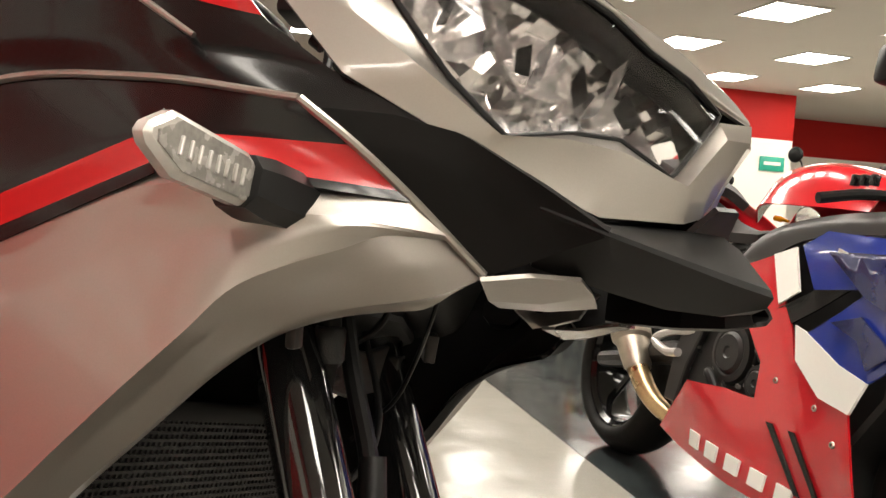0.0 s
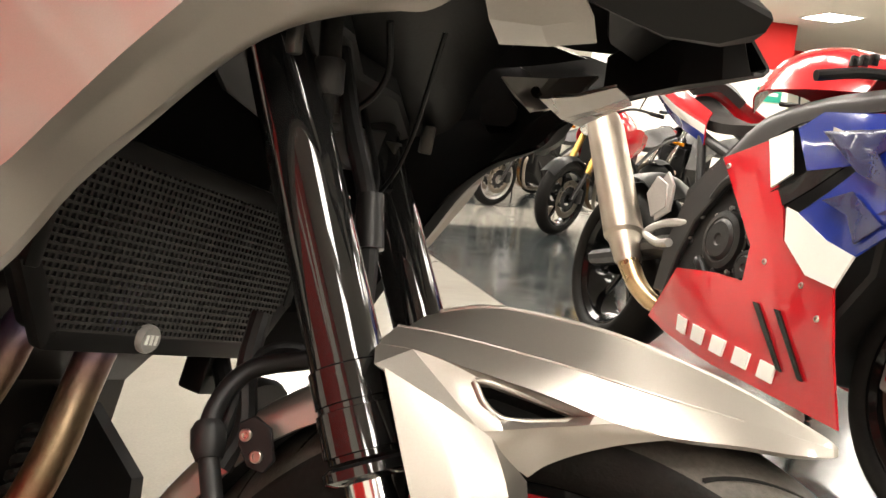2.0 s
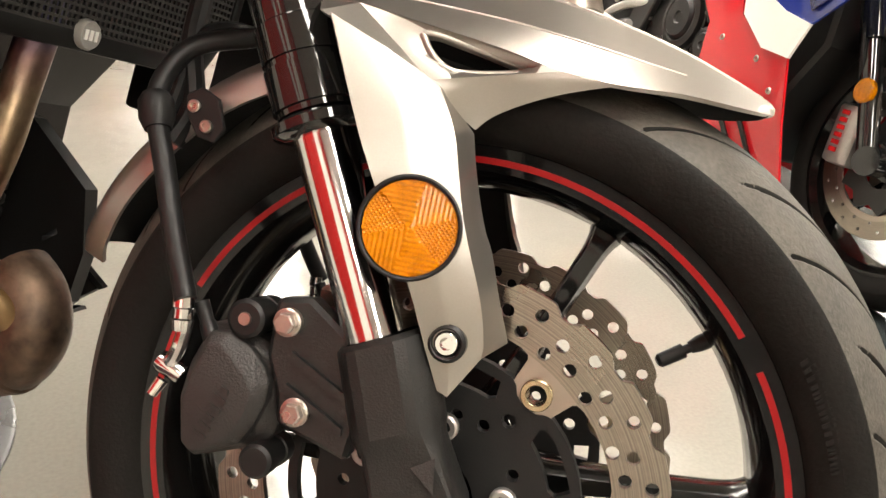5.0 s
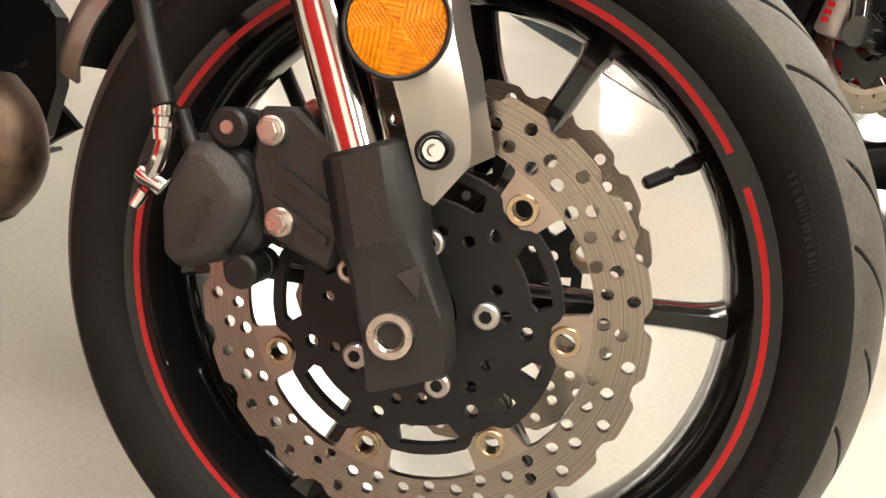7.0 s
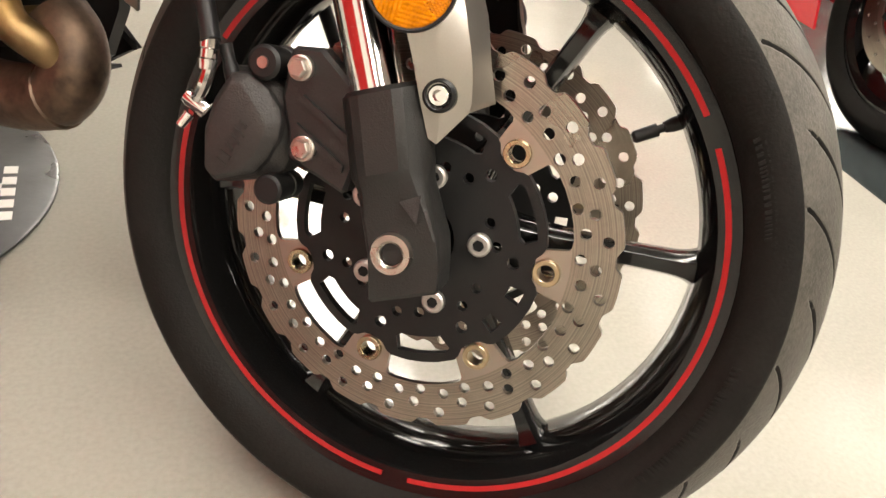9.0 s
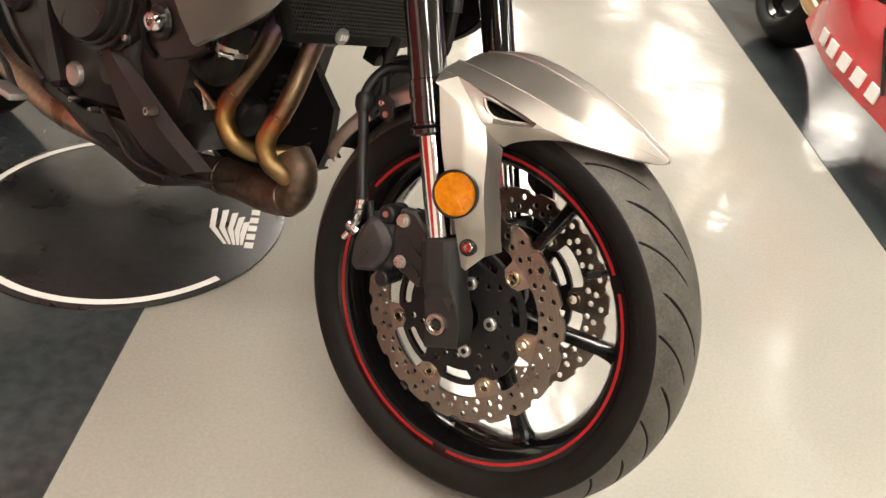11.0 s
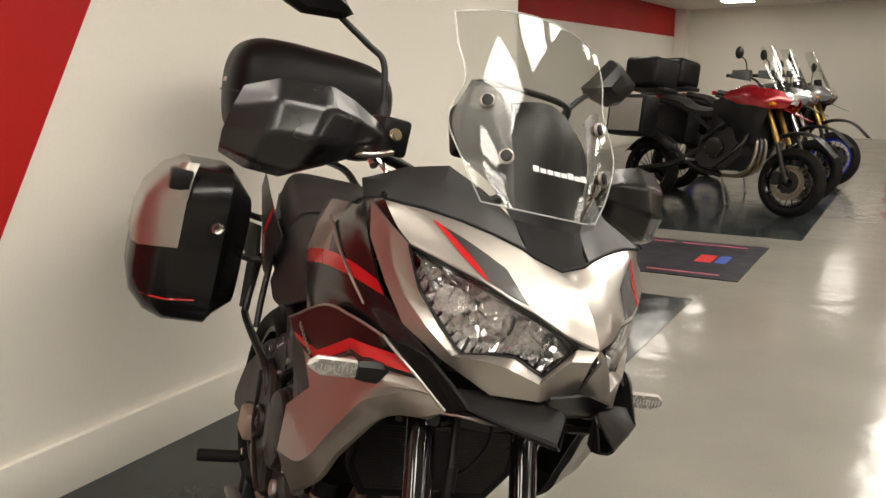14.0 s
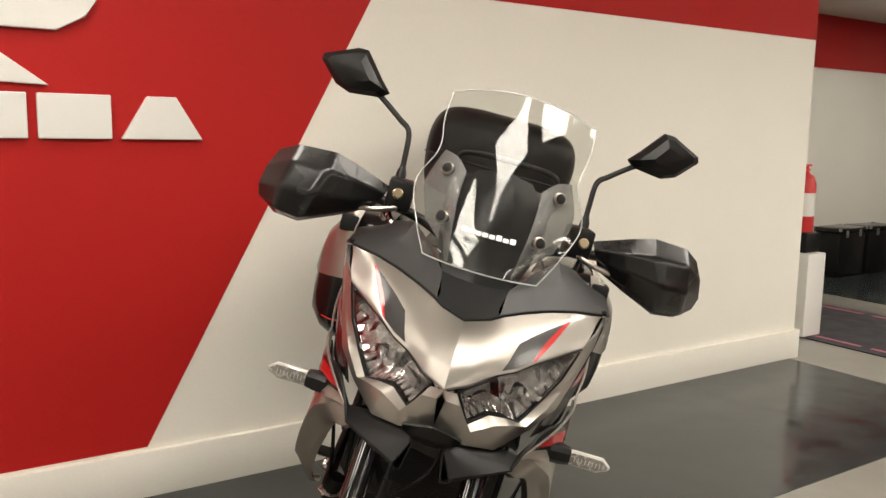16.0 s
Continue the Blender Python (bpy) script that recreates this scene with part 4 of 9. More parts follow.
def fender_piece():
    bm = bmesh.new()
    stations = ((-0.112, ((0, 0.626), (0.024, 0.6255), (0.0660, 0.6116), (0.0720, 0.6161), (0.105, 0.6030))),
                (-0.086, ((0, 0.6365), (0.024, 0.6355), (0.0660, 0.6116), (0.0720, 0.6162), (0.1065, 0.6035))),
                (-0.054, ((0, 0.6425), (0.024, 0.6410), (0.0670, 0.6102), (0.0730, 0.6147), (0.1010, 0.5985))),
                (0.000, ((0, 0.6395), (0.023, 0.6380), (0.0660, 0.6056), (0.0720, 0.6099), (0.0930, 0.5900))),
                (0.040, ((0, 0.6330), (0.021, 0.6315), (0.0627, 0.6004), (0.0685, 0.6042), (0.0870, 0.5815))),
                (0.075, ((0, 0.6240), (0.018, 0.6228), (0.0560, 0.5985), (0.0580, 0.5990), (0.0790, 0.5790))),
                (0.110, ((0, 0.6130), (0.014, 0.6122), (0.0420, 0.5945), (0.0440, 0.5948), (0.0640, 0.5805))),
                (0.140, ((0, 0.6010), (0.009, 0.6005), (0.0270, 0.5900), (0.0285, 0.5900), (0.0440, 0.5800))),
                (0.163, ((0, 0.5910), (0.005, 0.5908), (0.0110, 0.5864), (0.0120, 0.5861), (0.0180, 0.5805))),
                (0.1695, ((0, 0.5865), (0.002, 0.5864), (0.0026, 0.5850), (0.0030, 0.5848), (0.0045, 0.5815))))
    rows = [[(x, -p, q) for p, q in reversed(half)] + [(x, p, q) for p, q in half[1:]] for x, half in stations]
    rr = [spline(r, 33, True) for r in rows]
    cols = [spline([r[i] for r in rr], 37) for i in range(33)]
    grid(bm, [[cols[i][j] for i in range(33)] for j in range(37)], 0.003, inward=(0, 0, AX), back=1)
    return bm


def sheet(bm, loops, thick, inward):
    """Flat faces through corner points, joined at their edges and given a back."""
    vs = {}
    def key(p):
        k = tuple(round(c, 5) for c in p)
        if k not in vs:
            vs[k] = bm.verts.new(p)
        return vs[k]
    fs = [bm.faces.new([key(p) for p in loop]) for loop in loops]
    r = bmesh.ops.extrude_face_region(bm, geom=fs)
    for v in r["geom"]:
        if isinstance(v, bmesh.types.BMVert):
            v.co += (Vector(inward) - v.co).normalized() * thick
    return bm


fender = part("front_mudguard", fender_piece(), [SILVER, DEEPBLK], bike, "champagne silver front mudguard with a vent slot", MUDG, 10)
INV = MUDG.inverted() @ FRONT
for s in (-1, 1):
    def F(x, w, z):
        return Vector((x, s * w, z))
    # thin beads added along the ridges to draw their highlight lines
    for pts, r in ((((-0.112, 0.0720, 0.6155), (-0.086, 0.0720, 0.6156), (-0.054, 0.0730, 0.6141), (0.000, 0.0720, 0.6093), (0.040, 0.0685, 0.6036), (0.075, 0.0580, 0.5988), (0.110, 0.0440, 0.5944)), 0.0016),
                   (((-0.100, 0.0245, 0.6305), (-0.070, 0.0245, 0.6385), (-0.040, 0.0240, 0.6400), (0.000, 0.0232, 0.6372), (0.040, 0.0212, 0.6306), (0.075, 0.0182, 0.6218), (0.110, 0.0142, 0.6112), (0.140, 0.0092, 0.5996), (0.160, 0.0060, 0.5910)), 0.0022)):
        part("ridge_glint_bead", tube(bmesh.new(), [F(*p) for p in pts], (r, r * 0.6), 8, 50), SILVER, fender, angle=60)
    # side arm with a folded front edge, running down to its bolt
    rows = [[(-0.1021, s * 0.1440, 0.5798), (-0.069, s * 0.135, 0.567), (-0.0363, s * 0.1215, 0.5528), (-0.0147, s * 0.096, 0.5306)],
            [(-0.0812, s * 0.1480, 0.5366), (-0.050, s * 0.139, 0.533), (-0.0215, s * 0.1265, 0.5280), (-0.0074, s * 0.0965, 0.5042)],
            [(-0.0690, s * 0.1485, 0.5114), (-0.040, s * 0.140, 0.506), (-0.0125, s * 0.1275, 0.5000), (0.0031, s * 0.096, 0.4755)],
            [(-0.0552, s * 0.1465, 0.4854), (-0.030, s * 0.139, 0.480), (-0.0040, s * 0.1275, 0.4735), (0.0110, s * 0.095, 0.4600)],
            [(-0.0281, s * 0.1350, 0.4335), (-0.008, s * 0.131, 0.433), (0.0130, s * 0.1240, 0.4330), (0.0200, s * 0.0935, 0.4350)],
            [(-0.0145, s * 0.1270, 0.4020), (0.001, s * 0.1245, 0.404), (0.0190, s * 0.1175, 0.4080), (0.0290, s * 0.0905, 0.4125)],
            [(-0.0026, s * 0.1195, 0.3750), (0.004, s * 0.118, 0.3725), (0.0190, s * 0.1135, 0.3985), (0.0305, s * 0.0885, 0.4075)]]
    rows = [[INV @ Vector(p) for p in r] for r in rows]
    part("mudguard_arm", panel(rows, 22, 26, 0.003, True, False, (0, 0, 0.45), back=1), [SILVER, DEEPBLK], fender, "silver mudguard arm", angle=18)
    # folded flank between the top and the arm, with the vent in a sunken frame
    d, a, e, g = F(-0.098, 0.1345, 0.592), F(-0.086, 0.1065, 0.6035), F(-0.0335, 0.1105, 0.5635), F(0.040, 0.0870, 0.5815)
    c = F(-0.112, 0.105, 0.603)
    hole = [F(-0.0455, 0.1000, 0.5905), F(-0.0370, 0.0975, 0.5910), F(-0.0120, 0.0890, 0.5865), F(0.0150, 0.0800, 0.5805), F(0.0080, 0.0835, 0.5760), F(-0.0150, 0.0925, 0.5715), F(-0.0270, 0.0980, 0.5720), F(-0.0370, 0.1015, 0.5790)]
    ring = [a.lerp(e, 0.28), a.lerp(g, 0.16), a.lerp(g, 0.42), g.lerp(a, 0.10), g.lerp(e, 0.20), e.lerp(g, 0.50), e.lerp(g, 0.16), e.lerp(a, 0.36)]
    o_ = Vector((0.10, s * 0.75, 0.65)) * 0.0022
    lip = [p.lerp(q_, 0.45) + o_ * 0.35 for p, q_ in zip(ring, hole)]
    bm = bmesh.new()
    loops = [(d, a, e), (c, a, d), (a, ring[0], ring[1]), (g, ring[4], ring[3]), (e, ring[7], ring[6])]
    for k in range(8):
        loops.append((ring[k], ring[(k + 1) % 8], lip[(k + 1) % 8], lip[k]))
        loops.append((lip[k], lip[(k + 1) % 8], hole[(k + 1) % 8], hole[k]))
    part("mudguard_flank", sheet(bm, loops, 0.004, (-0.01, 0, 0.50)), SILVER, fender, "silver mudguard flank with a sunken vent frame", angle=24)
    bm = bmesh.new()
    cen = sum(hole, Vector()) / 8
    rows = [[p + Vector((0, -s * 0.001, -0.0005)) for p in hole], [p + Vector((0, -s * 0.016, -0.010)) for p in hole], [cen + (p - cen) * 0.1 + Vector((0, -s * 0.018, -0.012)) for p in hole]]
    part("vent_rim", tube(bmesh.new(), [p + Vector((0, s * 0.0004, 0.0004)) for p in (*hole, hole[0])], 0.0022, 8, 80), SILVER, fender, angle=60)
    part("vent_slot", grid(bm, rows, closed=True), DEEPBLK, fender, "black vent opening")
    # lower flank, curving down into the arm
    rows = [[e, e.lerp(g, 0.35), e.lerp(g, 0.7), g, F(0.060, 0.0830, 0.5803)],
            [F(-0.0260, 0.1080, 0.5535), F(-0.004, 0.0975, 0.5630), F(0.018, 0.0925, 0.5700), F(0.042, 0.0865, 0.5760), F(0.066, 0.0815, 0.5790)],
            [INV @ Vector((-0.0145, s * 0.096, 0.533)), F(0.003, 0.0870, 0.5490), F(0.022, 0.0855, 0.5600), F(0.046, 0.0835, 0.5700), F(0.074, 0.0792, 0.5785)]]
    part("mudguard_skirt", panel(rows, 20, 14, 0.003, False, False, (0, 0, 0.45)), SILVER, fender, "silver lower edge of the mudguard", angle=30)
    # bolt
    bm = bmesh.new()
    turned(bm, (-0.001, s * 0.117, 0.405), (-0.001, s * 0.129, 0.405), ((0, 0.0115), (0.85, 0.0115), (1, 0.0095), (0.95, 0.0085), (0.5, 0.0085)), 24)
    part("bolt_collar", bm, BLACKPL, fender, m=INV)
    part("arm_bolt", hexbolt(bmesh.new(), (-0.001, s * 0.1225, 0.405), (0, s, 0), 0.0078, 0.007), CHROME, fender, m=INV)
    # amber reflector
    n_ = Vector((0.05, s, 0.06)).normalized()
    c = Vector((-0.031, s * 0.143, 0.467))
    bm = bmesh.new()
    turned(bm, c, c + n_ * 0.011, ((0, 0.0285), (0.7, 0.0300), (0.95, 0.0300), (1, 0.0288), (0.96, 0.0276), (0.6, 0.0274)), 48)
    refl = part("reflector", bm, BLACKPL, fender, "round amber reflector in a black rim", INV)
    bm = bmesh.new()
    q = n_.to_track_quat("Z", "Y")
    R_, st = 0.0274, 0.0014
    k = int(R_ / st) + 1
    H = {}
    for i in range(-k, k + 1):
        for j in range(-k, k + 1):
            x, y = i * st, j * st
            if x * x + y * y < (R_ - 0.0002) ** 2:
                turn_ = ((math.atan2(y, x) + 0.7) / (math.tau / 6)) % 6
                sec = math.floor(turn_) % 3
                up = ((i + j) % 2, i % 2, j % 2)[sec]
                slant = 0.0022 * (turn_ % 1 - 0.5) * math.hypot(x, y) / R_ * (1, -1, 0.6)[sec]
                H[i, j] = bm.verts.new(c + q @ Vector((x, y, 0.0092 + slant + (0.00042, 0.00036, 0.00030)[sec] * up)))
    for (i, j), v in list(H.items()):
        if (i + 1, j) in H and (i, j + 1) in H and (i + 1, j + 1) in H:
            if (i + j) % 2:
                bm.faces.new((H[i, j], H[i + 1, j], H[i + 1, j + 1])), bm.faces.new((H[i, j], H[i + 1, j + 1], H[i, j + 1]))
            else:
                bm.faces.new((H[i, j], H[i + 1, j], H[i, j + 1])), bm.faces.new((H[i + 1, j], H[i + 1, j + 1], H[i, j + 1]))
    turned(bm, c + n_ * 0.005, c + n_ * 0.0080, ((0, 0.0272), (1, 0.0272)), 40)
    part("lens", bm, AMBER, refl, "amber prismatic lens", angle=3)

# rear half of the mudguard, hugging the tyre
bm = bmesh.new()
rows = []
for d, R_, w in ((112, 0.322, 0.060), (128, 0.324, 0.074), (140, 0.326, 0.074), (150, 0.332, 0.066), (158, 0.338, 0.052), (162, 0.343, 0.036)):
    a = radians(d)
    e = Vector((math.cos(a), 0, math.sin(a)))
    rows.append([e * (R_ - 0.030) + Vector((0, -w, AX)), e * (R_ - 0.010) + Vector((0, -w * 0.92, AX)), e * R_ + Vector((0, -w * 0.6, AX)), e * (R_ + 0.004) + Vector((0, 0, AX)), e * R_ + Vector((0, w * 0.6, AX)), e * (R_ - 0.010) + Vector((0, w * 0.92, AX)), e * (R_ - 0.030) + Vector((0, w, AX))])
part("mudguard_tail", panel(rows, 24, 24, 0.003, False, False, (0, 0, AX), back=1), [SILVER, DEEPBLK], fender, "silver rear half of the mudguard", Matrix.Translation((0, 0, 0.0064)))

# yokes, cables and the dark works between the legs
bm = bmesh.new()
for z, h in ((0.80, 0.03), (0.955, 0.022)):
    c = Vector((fork_x(z), 0, z))
    prism(bm, [(-0.045, -0.15), (0.03, -0.15), (0.045, -0.06), (0.03, 0.0), (0.045, 0.06), (0.03, 0.15), (-0.045, 0.15), (-0.075, 0.05), (-0.075, -0.05)], h, Matrix.Translation(c) @ pose(0, 0, 0, 0, -25, 0), 0.004)
rod(bm, (fork_x(0.78) - 0.03, 0, 0.78), (fork_x(1.0) - 0.03, 0, 1.0), 0.03)
yoke = part("fork_yoke", bm, CASTGREY, bike, "black cast fork yokes", FRONT)
bm = bmesh.new()
for pts, r in (([(-0.24, -0.05, 0.86), (-0.20, -0.055, 0.76), (-0.168, -0.06, 0.69), (-0.155, -0.06, 0.62), (-0.165, -0.058, 0.585)], 0.0075), ([(-0.23, 0.03, 0.80), (-0.20, 0.02, 0.74), (-0.19, -0.005, 0.70), (-0.20, -0.03, 0.67)], 0.003)):
    tube(bm, pts, r, 10, 24)
turned(bm, (-0.168, -0.06, 0.70), (-0.160, -0.06, 0.66), ((0, 0.010), (1, 0.011)), 14)
part("front_cable", bm, BLACKPL, yoke, "black hoses and cables between the fork legs")
# ---- bodywork of the silver motorcycle ----
LENSRIM = mat("clear_lens_plastic", (0.52, 0.50, 0.46), 0.16, 0.1, 0.6, 0.10, 60, 300)
MOUNT = mat("smoke_grey_mount", (0.20, 0.20, 0.195), 0.22, 0, 0.2, 0.1, 8, 300)
bsdf(MOUNT).inputs["Alpha"].default_value = 0.55
LENSDARK = mat("lens_inside", (0.30, 0.285, 0.26), 0.25, 0.3, 0.6, 0.35, 80, 300)
def V(x, w, z, s=-1):
    return Vector((x, 0.008 + s * w, z))


def rowsV(rows, s):
    return [[V(*p, s) for p in r] for r in rows]


CORE = (-0.45, 0.008, 0.80)
for s in (-1, 1):
    # side cowl: dark graphic, red stripe, silver field, satin rim along the wheel arch
    rows = [[(-0.163, 0.228, 0.907), (-0.262, 0.252, 0.909), (-0.371, 0.268, 0.897), (-0.503, 0.292, 0.835)],
            [(-0.135, 0.206, 0.889), (-0.215, 0.242, 0.879), (-0.262, 0.254, 0.868), (-0.345, 0.266, 0.824), (-0.470, 0.284, 0.815)],
            [(-0.112, 0.184, 0.869), (-0.200, 0.238, 0.860), (-0.262, 0.252, 0.846), (-0.335, 0.262, 0.802), (-0.440, 0.276, 0.800)],
            [(-0.106, 0.180, 0.864), (-0.195, 0.240, 0.854), (-0.262, 0.253, 0.838), (-0.330, 0.260, 0.794), (-0.425, 0.273, 0.792)],
            [(-0.088, 0.166, 0.849), (-0.150, 0.222, 0.843), (-0.210, 0.242, 0.826), (-0.265, 0.254, 0.795), (-0.320, 0.264, 0.768), (-0.357, 0.270, 0.751)],
            [(-0.0895, 0.163, 0.848), (-0.125, 0.203, 0.843), (-0.150, 0.221, 0.832), (-0.190, 0.240, 0.808), (-0.235, 0.252, 0.775), (-0.285, 0.262, 0.738), (-0.345, 0.271, 0.705), (-0.430, 0.284, 0.690)],
            [(-0.090, 0.160, 0.847), (-0.116, 0.188, 0.8415), (-0.1337, 0.205, 0.8282), (-0.157, 0.222, 0.8131), (-0.1802, 0.236, 0.7948), (-0.198, 0.247, 0.766), (-0.225, 0.256, 0.730), (-0.250, 0.262, 0.697), (-0.285, 0.268, 0.655), (-0.340, 0.274, 0.620), (-0.440, 0.281, 0.597)],
            [(-0.078, 0.149, 0.837), (-0.103, 0.178, 0.826), (-0.137, 0.197, 0.8115), (-0.162, 0.210, 0.797), (-0.188, 0.222, 0.775), (-0.215, 0.235, 0.742), (-0.245, 0.246, 0.702), (-0.275, 0.252, 0.660), (-0.320, 0.257, 0.612), (-0.432, 0.262, 0.556)],
            [(-0.070, 0.142, 0.829), (-0.0927, 0.165, 0.811), (-0.1398, 0.185, 0.795), (-0.1694, 0.195, 0.780), (-0.1964, 0.205, 0.755), (-0.2327, 0.220, 0.706), (-0.2658, 0.230, 0.665), (-0.310, 0.238, 0.600), (-0.424, 0.242, 0.523)],
            [(-0.072, 0.140, 0.8285), (-0.0855, 0.142, 0.8195), (-0.0995, 0.152, 0.8055), (-0.1165, 0.163, 0.800), (-0.1465, 0.173, 0.7915), (-0.1757, 0.184, 0.777), (-0.2036, 0.194, 0.7525), (-0.2424, 0.208, 0.702), (-0.2735, 0.218, 0.661), (-0.318, 0.226, 0.596), (-0.428, 0.230, 0.519)]]
    bands = [0, 3, 3, 3, 3, 3, 4, 4, 4 if s < 0 else 5]
    def pick(fu, fv):
        return bands[min(8, int(fv * 9))]
    cowl = part("side_cowl", panel(rowsV(rows, s), 40, 55, 0.004, False, True, CORE, pick, back=5), [BLACKGLOSS, RED, BLACKGLOSS, SILVER, BRONZE, DEEPBLK], bike, "silver side cowl with a black and red graphic", angle=24)
    # printed graphic over it: black field, red band, black line
    rows = [rows[0],
            [(-0.135, 0.206, 0.889), (-0.215, 0.242, 0.881), (-0.244, 0.250, 0.878), (-0.256, 0.253, 0.873), (-0.350, 0.266, 0.824), (-0.364, 0.2678, 0.819), (-0.380, 0.270, 0.818), (-0.475, 0.286, 0.818)],
            [(-0.112, 0.184, 0.869), (-0.185, 0.236, 0.863), (-0.238, 0.247, 0.861), (-0.250, 0.250, 0.856), (-0.345, 0.263, 0.806), (-0.359, 0.2648, 0.801), (-0.374, 0.267, 0.802), (-0.462, 0.283, 0.811)],
            [(-0.106, 0.180, 0.864), (-0.180, 0.238, 0.857), (-0.233, 0.249, 0.854), (-0.245, 0.251, 0.849), (-0.340, 0.2615, 0.798), (-0.354, 0.2635, 0.793), (-0.369, 0.266, 0.794), (-0.450, 0.280, 0.803)]]
    rows = [[(x, w + 0.0020, z) for x, w, z in r] for r in rows]
    part("cowl_graphic", panel(rowsV(rows, s), 57, 19, 0.001, False, True, CORE, lambda fu, fv: min(2, int(fv * 3))), [BLACKGLOSS, RED, BLACKGLOSS], cowl, "black field with a sharp red band", angle=24)
    bm = bmesh.new()
    tube(bm, [V(-0.166, 0.229, 0.909, s), V(-0.137, 0.209, 0.890, s), V(-0.108, 0.182, 0.867, s), V(-0.069, 0.143, 0.831, s)], 0.0030, 8, 20)
    tube(bm, [V(-0.503, 0.294, 0.836, s), V(-0.371, 0.271, 0.899, s), V(-0.262, 0.255, 0.911, s), V(-0.166, 0.230, 0.909, s)], 0.0026, 8, 24)
    part("cowl_edge", bm, SILVER, cowl, "silver edge of the cowl")
    bm = bmesh.new()
    for k in range(8):
        p = V(-0.452 + 0.010 * k, 0.2845 - 0.0012 * k, 0.838 - 0.0045 * k, s)
        box(bm, (-0.0034, -0.0006, -0.004), (0.0034, 0.0006, 0.005), 0, 1, Matrix.Translation(p))
    part("maker_mark", bm, BRONZE, cowl, "short grey bars in place of lettering")
    # black infill behind the cowl
    rows = [[(-0.500, 0.286, 0.832), (-0.43, 0.262, 0.79), (-0.357, 0.240, 0.752)],
            [(-0.520, 0.270, 0.760), (-0.47, 0.255, 0.74), (-0.40, 0.240, 0.735)],
            [(-0.500, 0.235, 0.66), (-0.47, 0.232, 0.66), (-0.43, 0.230, 0.70)],
            [(-0.470, 0.205, 0.55), (-0.45, 0.205, 0.54), (-0.43, 0.205, 0.56)]]
    part("cowl_infill", panel(rowsV(rows, s), 12, 14, 0.004, True, True, CORE), BLACKPL, bike, "black plastic infill panel")

    # black wing trim and beak tusk
    rows = [[(-0.158, 0.224, 0.906), (-0.118, 0.205, 0.910), (-0.080, 0.186, 0.906), (-0.035, 0.164, 0.884), (0.004, 0.147, 0.863)],
            [(-0.135, 0.206, 0.888), (-0.105, 0.192, 0.888), (-0.072, 0.174, 0.884), (-0.032, 0.154, 0.870), (0.004, 0.146, 0.862)],
            [(-0.069, 0.142, 0.830), (-0.060, 0.141, 0.834), (-0.046, 0.140, 0.840), (-0.022, 0.141, 0.851), (0.004, 0.145, 0.861)]]
    part("wing_trim", panel(rowsV(rows, s), 24, 14, 0.005, True, True, (-0.3, 0.008, 0.85)), DARKPL, bike, "charcoal plastic wing trim", angle=14)
    rows = [[(-0.040, 0.100, 0.878), (0.000, 0.074, 0.886), (0.030, 0.052, 0.890), (0.058, 0.032, 0.892), (0.070, 0.029, 0.884)],
            [(-0.035, 0.156, 0.876), (0.004, 0.146, 0.8635), (0.038, 0.108, 0.860), (0.068, 0.073, 0.8575), (0.092, 0.047, 0.8555)],
            [(-0.036, 0.157, 0.872), (0.004, 0.147, 0.8605), (0.039, 0.109, 0.856), (0.069, 0.074, 0.8525), (0.094, 0.047, 0.8505)],
            [(-0.045, 0.128, 0.842), (0.000, 0.082, 0.837), (0.028, 0.054, 0.8345), (0.062, 0.040, 0.836), (0.090, 0.042, 0.8440)],
            [(-0.045, 0.122, 0.843), (0.000, 0.076, 0.838), (0.028, 0.048, 0.8355), (0.062, 0.032, 0.837), (0.082, 0.032, 0.8410)],
            [(-0.040, 0.094, 0.874), (0.000, 0.068, 0.882), (0.030, 0.046, 0.886), (0.057, 0.027, 0.888), (0.069, 0.025, 0.881)]]
    part("beak_tusk", panel(rowsV(rows, s), 25, 26, 0.003, True, True, (0.0, 0.06, 0.865)), DARKPL, bike, "charcoal beak tusk under the headlight", angle=14)
    # grey plate under the left wing with a hole
    if s > 0:
        rows = [[(-0.134, 0.098, 0.853), (-0.095, 0.134, 0.866), (-0.052, 0.120, 0.866)], [(-0.122, 0.108, 0.840), (-0.107, 0.130, 0.848), (-0.062, 0.118, 0.852)], [(-0.109, 0.119, 0.827), (-0.090, 0.119, 0.833), (-0.067, 0.115, 0.841)]]
        under = part("under_plate", panel(rowsV(rows, s), 10, 10, 0.003, True, True, (-0.2, 0.3, 0.90)), SATINGREY, bike, "satin grey plate under the wing")
        turnp = V(-0.107, 0.118, 0.848, s)
        part("plate_hole", turned(bmesh.new(), turnp, turnp + Vector((0, s * 0.014, -0.002)), ((0, 0.0045), (1, 0.0045)), 16), BLACKGLOSS, under)
    # pale undertray between cowl tip and tusk
    rows = [[(-0.068, 0.150, 0.826), (-0.042, 0.134, 0.834), (-0.016, 0.113, 0.838)], [(-0.076, 0.108, 0.820), (-0.046, 0.090, 0.824), (-0.014, 0.080, 0.834)], [(-0.084, 0.060, 0.822), (-0.050, 0.054, 0.824), (-0.018, 0.046, 0.831)]]
    part("undertray", panel(rowsV(rows, s), 13, 13, 0.003, True, True, (-0.05, 0.008, 0.90)), SATINGREY, bike, "satin grey undertray beneath the nose", angle=8)
